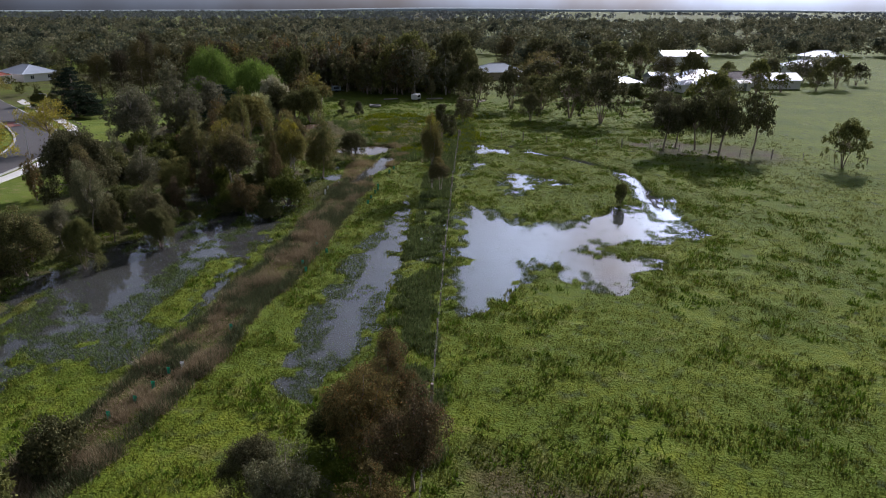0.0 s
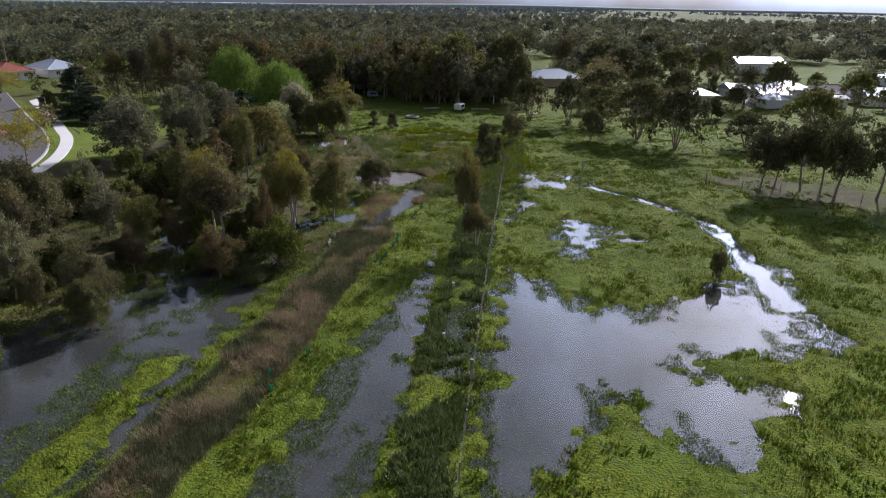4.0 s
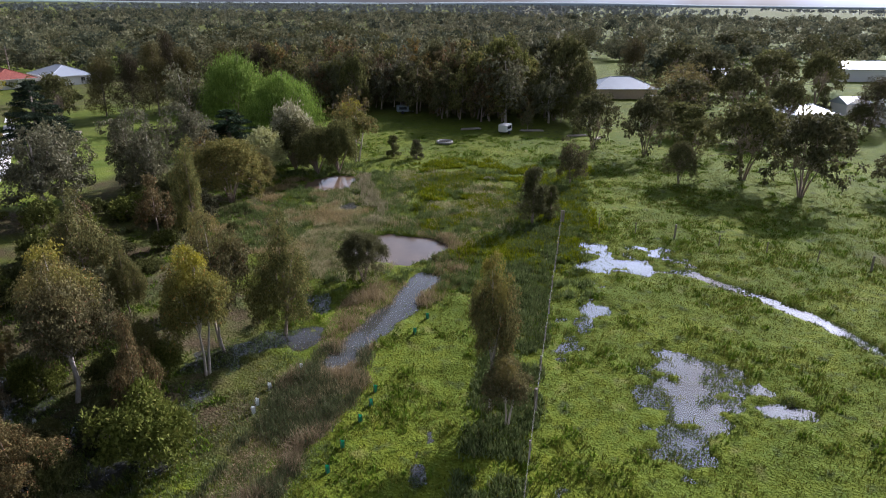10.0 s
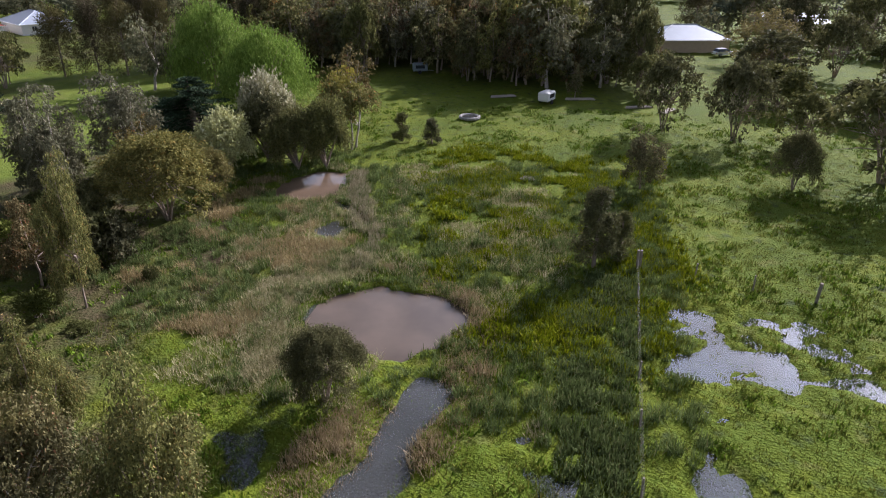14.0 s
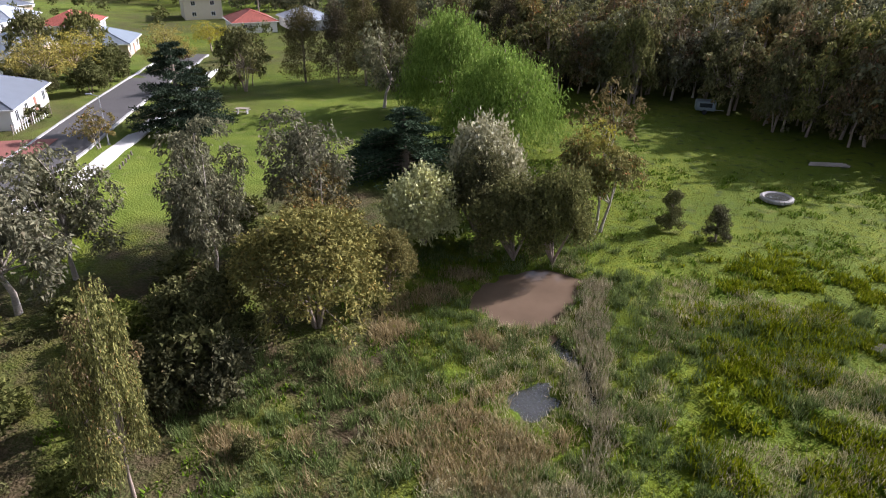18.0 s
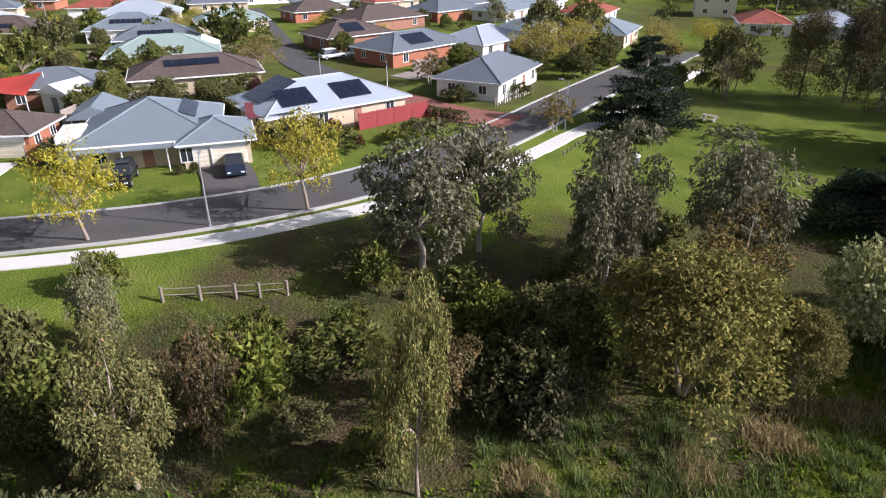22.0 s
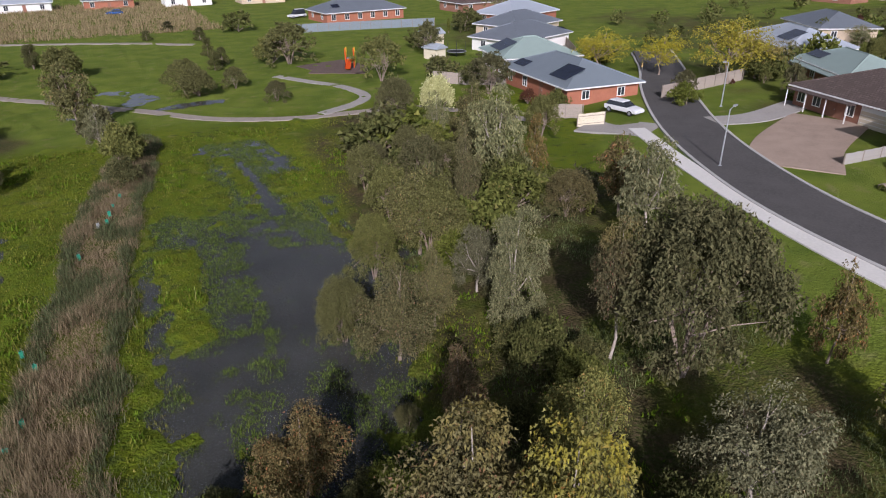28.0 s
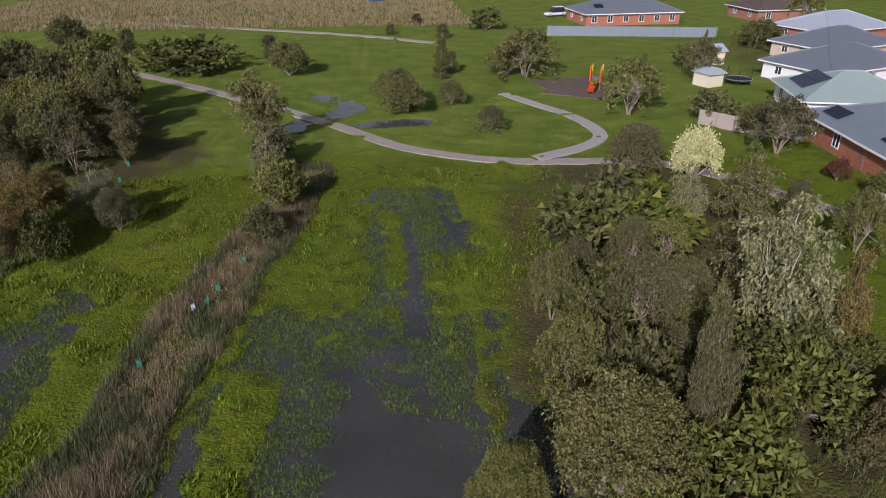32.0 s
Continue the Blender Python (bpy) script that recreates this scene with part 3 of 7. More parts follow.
def ribbon(name, pts, half, lift, mat, label, category, depth=0.12, shift=0.0):
    """A paved strip with edges, along a soft curve on the ground."""
    line = smooth_line(pts)
    way = np.gradient(line, axis=0)
    way /= np.linalg.norm(way, axis=1, keepdims=True)
    side = np.stack([-way[:, 1], way[:, 0]], -1)
    line = line + side * shift
    base = surface(line[:, 0], line[:, 1])[0]
    base = np.convolve(np.pad(base, 3, mode="edge"), np.ones(7) / 7, "valid")
    rows = []
    for off, dz in ((-half, -depth), (-half, lift), (half, lift), (half, -depth)):
        q = line + side * off
        rows.append(np.stack([q[:, 0], q[:, 1], base + dz], -1))
    v = np.stack(rows, 1).reshape(-1, 3)
    n = len(line)
    f = [(4 * i + j, 4 * i + j + 1, 4 * i + j + 5, 4 * i + j + 4) for i in range(n - 1) for j in range(3)]
    f += [(0, 1, 2, 3), (4 * n - 1, 4 * n - 2, 4 * n - 3, 4 * n - 4)]
    return tagged(new(name, fast_mesh(name, v, f, mat)), label, category, kind="structure")


STREET = [(-84, 0), (-75, 11), (-66, 21), (-58.5, 31), (-54, 39), (-51, 46.5), (-49.6, 54), (-49.2, 62), (-49.6, 70), (-51.5, 78), (-55.5, 86), (-62, 94.5), (-70, 103), (-80, 114), (-96, 132)]
ribbon("road", STREET, 3.3, 0.1, ASPHALT, "dark grey asphalt residential street", "road")
ribbon("kerb_near", STREET, 0.16, 0.18, KERB, "pale concrete kerb beside the street", "kerb", shift=-3.45)
ribbon("kerb_far", STREET, 0.16, 0.18, KERB, "pale concrete kerb beside the street", "kerb", shift=3.45)
SIDE = [(-64.5, 96), (-70, 91), (-80, 85.5), (-92, 81), (-105, 78), (-136, 74.5), (-170, 71)]
ribbon("side_road", SIDE, 3.0, 0.11, ASPHALT, "grey asphalt side street between houses", "road")
ribbon("junction_paving", SIDE[:3], 3.2, 0.125, PAVER, "red brick paving at a street junction", "paving")
PATH = [(-54.3, 29), (-51.3, 36.2), (-49, 42.5), (-47.2, 48.5), (-46, 54.6), (-45.4, 60), (-45.3, 66), (-45.8, 72), (-47, 77), (-48.8, 82.3), (-51.8, 88.3), (-55.2, 93.6), (-59.2, 98.4), (-64.6, 105), (-74, 115.6), (-84, 127)]
ribbon("footpath", PATH, 0.95, 0.1, CONCRETE, "new white concrete footpath beside the street", "footpath")
GPATH = [(38, -44), (16.6, -32), (5, -24), (-9.5, -10.4), (-17.2, -2.4), (-23, 4.7), (-27.5, 7.8), (-32, 9.5), (-36.5, 10), (-43, 11.5), (-50, 21)]
ribbon("park_path", GPATH, 0.85, 0.08, GRAVEL, "grey gravel path curving through the park", "footpath")
ribbon("playground_path", [(-33.5, 9.2), (-38.4, 6.2), (-40.1, 3.2), (-39.3, -1.7), (-37, -6.3), (-34.5, -11)], 0.8, 0.09, OLD_CONCRETE, "old concrete path to the playground", "footpath")
ribbon("far_path", [(60, -90), (39, -77.6), (16.5, -66), (-3.5, -57), (-18, -50), (-30, -42)], 0.9, 0.1, GRAVEL, "pale gravel path across the grass", "footpath")


# ---- trees ----
def tubes(parts, sides=6):
    """Tapered limbs as one array mesh: each part is (points, radii)."""
    vs, fs, base = [], [], 0
    ang = np.linspace(0, 2 * np.pi, sides, endpoint=False)
    for pts, rad in parts:
        pts = np.asarray(pts, float)
        d = np.gradient(pts, axis=0)
        d /= np.linalg.norm(d, axis=1, keepdims=True) + 1e-9
        ref = np.where(np.abs(d[:, 2:3]) > 0.9, [[1.0, 0, 0]], [[0, 0, 1.0]])
        u = np.cross(d, ref)
        u /= np.linalg.norm(u, axis=1, keepdims=True) + 1e-9
        w = np.cross(d, u)
        ring = pts[:, None] + (u[:, None] * np.cos(ang)[None, :, None] + w[:, None] * np.sin(ang)[None, :, None]) * np.asarray(rad)[:, None, None]
        vs.append(ring.reshape(-1, 3))
        for i in range(len(pts) - 1):
            for j in range(sides):
                k = (j + 1) % sides
                fs.append((base + i * sides + j, base + i * sides + k, base + (i + 1) * sides + k, base + (i + 1) * sides + j))
        base += len(pts) * sides
    # Limbs that spring from one root share its ring.
    v, same = np.unique(np.round(np.vstack(vs), 4), axis=0, return_inverse=True)
    return v, same.reshape(-1)[np.array(fs)]


def blades(at, out, length, width, r, droop=0.6):
    """Leaves as narrow pointed blades at the points at, pointing along out."""
    n = len(at)
    d = out + r.normal(0, 0.55, (n, 3)) - np.array([0, 0, droop])
    d /= np.linalg.norm(d, axis=1, keepdims=True) + 1e-9
    s = np.cross(d, r.normal(0, 1, (n, 3)))
    s /= np.linalg.norm(s, axis=1, keepdims=True) + 1e-9
    ln, wd = length * r.uniform(0.7, 1.3, (n, 1)), width * r.uniform(0.7, 1.3, (n, 1))
    v = np.stack([at - s * wd, at + s * wd, at + d * ln], 1)
    return v.reshape(-1, 3), np.arange(n * 3).reshape(-1, 3)


def puffs(centres, radii, count, r, hollow=0.55):
    """Points in the outer part of many small clumps, and the way out from each clump."""
    c = np.repeat(centres, count, 0)
    q = r.normal(0, 1, (len(c), 3))
    q /= np.linalg.norm(q, axis=1, keepdims=True)
    k = r.uniform(hollow, 1.0, (len(c), 1)) ** 0.7
    return c + q * k * np.repeat(radii, count, 0), q


def plant(name, limbs, leaf_v, leaf_f, bark, leaf, label, category, x=0, y=0):
    ob = thing(name, x, y, -0.05, 0, label, category)
    v, f = tubes(limbs)
    t = new("trunk", fast_mesh("trunk", v, f, bark, True))
    c = new("crown", fast_mesh("crown", leaf_v, leaf_f, leaf))
    t.parent = c.parent = ob
    return ob


def sprays(centres, radii, total, r, each=14, spread=0.2, hollow=0.5):
    """Leaves gathered in small twig sprays over the outer part of clumps, and the way out of each."""
    n = max(1, total // each)
    i = r.integers(0, len(centres), n)
    q = r.normal(0, 1, (n, 3)) + np.array([0, 0, 0.45])
    q /= np.linalg.norm(q, axis=1, keepdims=True)
    at = centres[i] + q * radii[i] * r.uniform(hollow, 1.0, (n, 1)) ** 0.7
    return np.repeat(at, each, 0) + r.normal(0, spread, (n * each, 3)) * np.array([1, 1, 0.9]), np.repeat(q, each, 0)


def gum(seed, h=9.0, w=6.0, low=0.2, clumps=42, per=130, leaf=LEAF_GUM, bark=BARK, size=0.29, label="", name="gum_tree", stems=1, lean=0.5, puff=0.19):
    """A eucalypt: forked trunk, steep limbs, and tall hanging masses of foliage with gaps between them."""
    r = np.random.default_rng(seed)
    limbs, centres, radii = [], [], []
    rad = h * 0.016 / stems**0.4
    forks = []
    for s in range(stems):
        foot = r.normal(0, 0.25 if stems > 1 else 0, 2)
        tip = np.array([*(foot * 2.4 + r.normal(0, lean * 0.5, 2)), h * r.uniform(0.26, 0.36)])
        p = np.array([[*foot, 0], [*(foot * 0.6 + tip[:2] * 0.4 + r.normal(0, 0.1, 2)), tip[2] * 0.5], tip])
        limbs.append((p, rad * np.array([1.2, 0.9, 0.75])))
        forks.append(tip)
    masses = 8 + int(r.integers(0, 4))
    for b in range(masses):
        fork = forks[b % stems]
        ang = b * 2.4 + r.uniform(-0.6, 0.6)
        q = 0.12 if b == 0 else r.uniform(0.34, 0.74)
        top = h * (0.99 if b == 0 else (1 - 0.5 * q**1.6) * r.uniform(0.74, 1.0))
        wide = w * puff * r.uniform(0.8, 1.15)
        foot_z = max(h * low * r.uniform(0.8, 1.6), top - h * r.uniform(0.32, 0.6))
        axis = np.array([np.cos(ang) * q * w * 0.5, np.sin(ang) * q * w * 0.5])
        mid = np.array([*axis * 0.7, (top + foot_z) / 2 * 0.95])
        end = np.array([*axis, top - 0.08 * h])
        limbs.append((np.array([fork, (fork + mid) / 2 + r.normal(0, 0.1, 3), mid, end]), rad * np.array([0.62, 0.46, 0.3, 0.1])))
        k = 3 + int(r.integers(0, 3))
        for j in range(k):
            u = (j + 0.5) / k
            girth = wide * (0.62 + 0.5 * np.sin(np.pi * min(1, 0.2 + 0.78 * (1 - u))))
            off = r.uniform(0, 2 * np.pi)
            c = np.array([*(axis + girth * 0.75 * np.array([np.cos(off), np.sin(off)]) * r.uniform(0.3, 1)), foot_z + (top - foot_z) * u])
            centres.append(c)
            radii.append(np.array([girth, girth, girth * 0.85]) * r.uniform(0.6, 0.95))
            if r.random() < 0.55:
                limbs.append((np.array([mid, (mid + c) / 2 + r.normal(0, 0.1, 3), c]), rad * np.array([0.2, 0.13, 0.05])))
    centres, radii = np.array(centres), np.array(radii)
    centres[:, 2] = np.clip(centres[:, 2], h * 0.06, h - radii[:, 2])
    at, out = sprays(centres, radii, clumps * per, r, 12, 0.027 * w, 0.6)
    v, f = blades(at, out * 0.5, size, size * 0.27, r, 1.1)
    return plant(name, limbs, v, f, bark, leaf, label, "tree")


def dome(seed, h=8.0, w=9.0, low=0.3, clumps=90, per=200, leaf=LEAF_GOLD, bark=BARK, size=0.2, label="", name="wattle_tree", puff=0.12):
    """A rounded spreading crown: clumps over a dome, on several rising stems."""
    r = np.random.default_rng(seed)
    i = np.arange(clumps)
    q = np.sqrt((i + 0.5) / clumps) * r.uniform(0.9, 1.05, clumps)
    ang = i * 2.4 + r.normal(0, 0.25, clumps)
    lobe = 1 + 0.16 * np.sin(ang * 3 + seed) + r.normal(0, 0.07, clumps)
    z = h * (low + (1 - low) * np.sqrt(np.clip(1 - np.minimum(q, 0.98) ** 2.3, 0, 1)) * (0.84 + 0.16 * lobe)) - h * 0.09
    c = np.stack([np.cos(ang) * q * w * 0.45 * lobe, np.sin(ang) * q * w * 0.45 * lobe, z - r.uniform(0, h * 0.1, clumps)], -1)
    limbs = []
    for b in range(6):
        a = b * 1.05 + r.uniform(0, 0.5)
        fork = np.array([np.cos(a) * w * 0.13, np.sin(a) * w * 0.13, h * r.uniform(0.3, 0.42)])
        limbs.append((np.array([[0.15 * np.cos(a), 0.15 * np.sin(a), 0], fork * [0.5, 0.5, 0.55], fork]), h * np.array([0.014, 0.011, 0.008])))
        for k in range(b, clumps, 12):
            limbs.append((np.array([fork, (fork + c[k]) / 2 + [0, 0, 0.02 * h], c[k]]), h * np.array([0.006, 0.004, 0.0015])))
    radii = np.repeat(w * puff * r.uniform(0.6, 1.1, (clumps, 1)), 3, 1) * np.array([1, 1, 0.8])
    at, out = sprays(c, radii, clumps * per, r, 16, 0.022 * w, 0.55)
    at[:, 2] = np.maximum(at[:, 2], 0.1)
    v, f = blades(at, out * 0.6, size, size * 0.3, r, 0.6)
    return plant(name, limbs, v, f, bark, leaf, label, "tree")


def bush(seed, h=2.2, w=3.0, clumps=30, per=60, leaf=LEAF_SHRUB, size=0.22, label="", name="shrub", category="shrub", droop=0.2, wide=0.24):
    """A low shrub, leafy to the ground, on several stems."""
    r = np.random.default_rng(seed)
    limbs, centres = [], []
    for k in range(clumps):
        ang, rad = r.uniform(0, 2 * np.pi), w * 0.42 * np.sqrt(r.uniform(0.02, 1))
        top = h * np.sqrt(max(0.05, 1 - (rad / (w * 0.52)) ** 2)) * r.uniform(0.55, 0.95)
        c = np.array([np.cos(ang) * rad, np.sin(ang) * rad, max(0.25, top - h * 0.12)])
        centres.append(c)
        if k % max(3, clumps // 9) == 0:
            limbs.append((np.array([[0, 0, -0.1], [0, 0, 0.12], c * 0.5 + [0, 0, 0.1], c]), np.array([0.06, 0.05, 0.035, 0.012]) * w / 3))
    centres = np.array(centres)
    radii = np.full((clumps, 3), w * wide * 0.75) * r.uniform(0.6, 1.1, (clumps, 1))
    radii[:, 2] *= 0.8
    at, out = sprays(centres, radii, clumps * per, r, 12, 0.035 * w, 0.5)
    at[:, 2] = np.maximum(at[:, 2], 0.03)
    v, f = blades(at, out, size, size * 0.34, r, droop)
    return plant(name, limbs, v, f, BARK, leaf, label, category)


def willow(seed, h=13, w=14):
    r = np.random.default_rng(seed)
    limbs, tops = [(np.array([[0, 0, 0], [0.2, 0, h * 0.2], [0, 0.3, h * 0.45]]), np.array([0.5, 0.4, 0.25]))], []
    for k in range(70):
        ang, q = r.uniform(0, 2 * np.pi), np.sqrt(r.uniform(0, 1))
        z = h * (1 - 0.55 * q**2.2) * r.uniform(0.86, 1.0)
        tops.append(np.array([np.cos(ang) * q * w * 0.48, np.sin(ang) * q * w * 0.48, z]))
        if k % 5 == 0:
            limbs.append((np.array([[0, 0, h * 0.3], tops[-1] * [0.5, 0.5, 0.75], tops[-1]]), np.array([0.22, 0.14, 0.04])))
    # Each top sheds a curtain of strands.
    top = np.repeat(np.array(tops), 330, 0)
    fall = r.uniform(0, 1, (len(top), 1)) ** 1.4
    q = r.normal(0, 1, (len(top), 3)) * np.array([0.95, 0.95, 0.5])
    outw = top * [1, 1, 0]
    outw = outw / (np.linalg.norm(outw, axis=1, keepdims=True) + 1e-6)
    at = top + q + outw * fall * 1.2 - np.array([0, 0, 1]) * fall * np.minimum(top[:, 2:3] * 0.7, h * 0.6)
    at[:, 2] = np.maximum(at[:, 2], 0.2)
    v, f = blades(at, outw * 0.2, 0.55, 0.07, r, 1.4)
    return plant("willow_tree", limbs, v, f, BARK, LEAF_BRIGHT, "broad willow with bright green drooping foliage", "tree")


def cedar(seed, h=10, w=11):
    """Flat tiers of dark needles on level limbs."""
    r = np.random.default_rng(seed)
    limbs, centres, radii = [(np.array([[0, 0, 0], [0, 0, h * 0.5], [0.1, 0, h]]), np.array([0.4, 0.25, 0.05]))], [], []
    for z in np.linspace(0.1, 0.97, 13):
        reach = w * 0.5 * (1 - z) ** 0.75 + 0.4
        for k in range(max(4, int(11 * (1.1 - z)))):
            ang = r.uniform(0, 2 * np.pi)
            end = np.array([np.cos(ang) * reach, np.sin(ang) * reach, h * z - 0.3])
            limbs.append((np.array([[0, 0, h * z], end * [0.5, 0.5, 1] + [0, 0, 0.15], end]), np.array([0.1, 0.07, 0.02])))
            for s in (0.35, 0.62, 0.88):
                centres.append(np.array([end[0] * s, end[1] * s, h * z + r.normal(0, 0.08)]))
                radii.append(np.array([0.62, 0.62, 0.16]) * (0.5 + reach * 0.24))
    at, out = puffs(np.array(centres), np.array(radii), 110, r, 0.1)
    v, f = blades(at, out, 0.3, 0.07, r, -0.1)
    return plant("cedar_tree", limbs, v, f, BARK, LEAF_CEDAR, "dark green cedar with flat layered boughs", "tree")


def cone_tree(seed, h=9, w=4.5, leaf=LEAF_DARK, label="tall dark casuarina with a dense narrow crown", per=70, name="casuarina_tree", n=60, fat=0.13):
    r = np.random.default_rng(seed)
    z = r.uniform(0.12, 0.98, n)
    rad = w * 0.5 * np.clip(1.15 - z, 0.05, 1) ** 0.6 * np.sqrt(r.uniform(0.1, 1, n))
    ang = r.uniform(0, 2 * np.pi, n)
    c = np.stack([np.cos(ang) * rad, np.sin(ang) * rad, z * h * 0.95], -1)
    limbs = [(np.array([[0, 0, 0], [0, 0.1, h * 0.5], [0, 0, h * 0.95]]), np.array([0.22, 0.14, 0.03]))]
    limbs += [(np.array([[0, 0, q[2] * 0.8], (q + [0, 0, q[2] * 0.85]) / 2, q]), np.array([0.06, 0.04, 0.015])) for q in c[::3]]
    at, out = puffs(c, np.tile([w * fat, w * fat, h * 0.07], (n, 1)), per * 2, r)
    v, f = blades(at, out * 0.5, 0.36, 0.05, r, 0.5)
    return plant(name, limbs, v, f, BARK, leaf, label, "tree")


KINDS = {}


def kind(key, made, *_):
    """Keeps a plant with its true height and crown width, to be stood at given sizes."""
    me = next(c for c in made.children if c.name.startswith("crown")).data
    co = np.empty(len(me.vertices) * 3, np.float32)
    me.vertices.foreach_get("co", co)
    co = co.reshape(-1, 3)
    wide = 2 * np.percentile(np.hypot(co[:, 0] - co[:, 0].mean(), co[:, 1] - co[:, 1].mean()), 98.5)
    KINDS.setdefault(key, []).append((made, float(np.percentile(co[:, 2], 99.5)), float(wide)))
    made.matrix_world = pose(0, 0, -400)


used = set()


def stand(key, x, y, h, w, turn=None, label="", lift=0.0, young=False):
    """A plant of a kind at plan x, y; its height in metres and its crown's width in metres."""
    r = random.Random(hash((round(x * 10), round(y * 10))) & 0xFFFF)
    away = along(np.array([x * K]), np.array([y * K]), (0, 22), (-1, 52), (-12, 74), (-22, 50))[0]
    level = "_near" if away < 13 else "" if away < 21 and not young else "_mid" if away < (30 if young else 56) else "_far"
    if key in ("gum", "red", "grey", "darkgum") and w > 0.92 * h:
        key = "palegum"
    pool = KINDS.get(key + level, KINDS[key])
    made, h0, w0 = pool[r.randrange(len(pool))]
    px, py = x * K, y * K
    m = pose(px, py, height(px, py) - 0.05 + lift, 0, 0, r.uniform(0, 360) if turn is None else turn) @ Matrix.Diagonal((w / w0, w / w0, h / h0, 1))
    if made.name in used:
        ob = copy_thing(made, m)
    else:
        used.add(made.name)
        made.matrix_world = m
        ob = made
    if label:
        ob["label"] = label
    return ob


L_GUM, L_GREY = "olive-green gum tree with an open leafy crown", "grey-green gum tree with a pale forked trunk"
L_GOLD, L_RED, L_YEL = "rounded wattle tree with golden-brown foliage", "gum tree with reddish-brown tinged leaves", "young gum tree with yellow-green tips"
# Each kind once with fine foliage, for where the camera passes near, and once with fewer, larger leaves.
for far, fine, big in (("_near", 1.3, 0.9), ("", 0.95, 1.05), ("_mid", 0.4, 1.45), ("_far", 0.15, 2.1)):
    for s in (1, 2, 3, 4):
        kind("gum" + far, gum(s, label=L_GUM, low=0.13, per=int(430 * fine), size=0.18 * big))
        kind("darkgum" + far, gum(s + 14, label="dark open gum tree with a bare lower trunk", leaf=LEAF_DARK, low=0.34, per=int(430 * fine), size=0.18 * big))
        kind("grey" + far, gum(10 + s, low=0.13, leaf=LEAF_GREY, bark=BARK_PALE, label=L_GREY, per=int(420 * fine), size=0.18 * big))
    for s in (1, 2, 3):
        kind("red" + far, gum(20 + s, leaf=LEAF_RED, label=L_RED, low=0.1, per=int(430 * fine), size=0.18 * big))
        kind("yellow" + far, gum(30 + s, leaf=LEAF_YELLOW, bark=BARK_PALE, label=L_YEL, low=0.38, clumps=40, per=int(430 * fine), size=0.18 * big, stems=1 + s % 2))
        kind("gold" + far, dome(40 + s, label=L_GOLD, per=int(600 * fine), size=0.16 * big, puff=0.15))
        kind("bush" + far, bush(50 + s, label="rounded olive-green shrub, leafy to the ground", per=int(230 * fine), size=0.13 * big))
        kind("darkbush" + far, bush(60 + s, leaf=LEAF_DARK, label="dense dark green shrub", per=int(230 * fine), size=0.13 * big))
    for s in (1, 2):
        kind("bare" + far, gum(97 + s, h=8, w=6, leaf=LEAF_RED, bark=BARK_PALE, per=int(180 * fine), size=0.17 * big, clumps=50, low=0.2, stems=2, label="thinly leaved tree with bare grey branches"))
        kind("dense" + far, dome(100 + s, h=7, w=7.5, leaf=LEAF_OLIVE, low=0.08, per=int(300 * fine), size=0.17 * big, label="dense spreading olive-grey tree", name="spreading_tree"))
        kind("palegum" + far, dome(104 + s, h=7, w=8, leaf=LEAF_OLIVE, low=0.22, per=int(300 * fine), size=0.18 * big, label="spreading olive-green evergreen tree", name="spreading_tree"))
for s in (1, 2, 3):
    kind("case", cone_tree(70 + s))
for s in (1, 2):
    kind("willow", willow(80 + s))
    kind("cedar", cedar(84 + s))
    kind("street", gum(90 + s, h=6, w=5.5, leaf=LEAF_STREET, low=0.36, clumps=44, per=90, size=0.16, label="street tree with thin bright yellow-green leaves", name="street_tree"))
    kind("reedbush", bush(94 + s, leaf=REED, label="dry brown-grey thicket on the bank", clumps=30, per=220, size=0.24, droop=-0.3))
kind("cream", bush(110, h=4.5, w=6, leaf=LEAF_CREAM, clumps=70, per=200, size=0.22, label="large shrub covered in cream flower heads", name="flowering_shrub", wide=0.13), 4.5, 6)
kind("thicket", bush(120, h=6, w=7, clumps=80, per=200, leaf=LEAF_OLIVE, size=0.2, label="dense dark thicket of tall shrubs beside the pond", name="thicket", wide=0.13))
kind("oliveshrub", bush(121, h=4.5, w=5, clumps=60, per=150, leaf=LEAF_OLIVE, size=0.24, label="tall rounded olive-grey shrub", wide=0.15))
for s in (1, 2):
    kind("bigcase", cone_tree(130 + s, h=14, w=8, leaf=LEAF_CASE, label="tall dark brown-green casuarina with a dense crown", per=55, n=130, fat=0.17))
kind("maroon", bush(122, h=3, w=4, clumps=40, per=80, leaf=LEAF_MAROON, size=0.22, label="garden shrub with dark red leaves"))
kind("greentree", gum(123, h=6, w=5, leaf=LEAF_SHRUB, low=0.1, clumps=50, per=130, stems=2, label="leafy bright green garden tree", name="garden_tree"))
kind("column", cone_tree(112, h=6, w=1.6, leaf=LEAF_SHRUB, label="narrow columnar green conifer", name="columnar_conifer"), 6, 1.7)

# The clump below the start, by the channel.
stand("red", -2.7, 23.4, 6.2, 3.6)
stand("red", -3.4, 20.8, 6.2, 4.4)
stand("red", -1.4, 19.6, 6.0, 4.2)
stand("bush", -4.4, 22.2, 3.4, 3.8)
stand("grey", -7.1, 19.0, 3.4, 3.4)
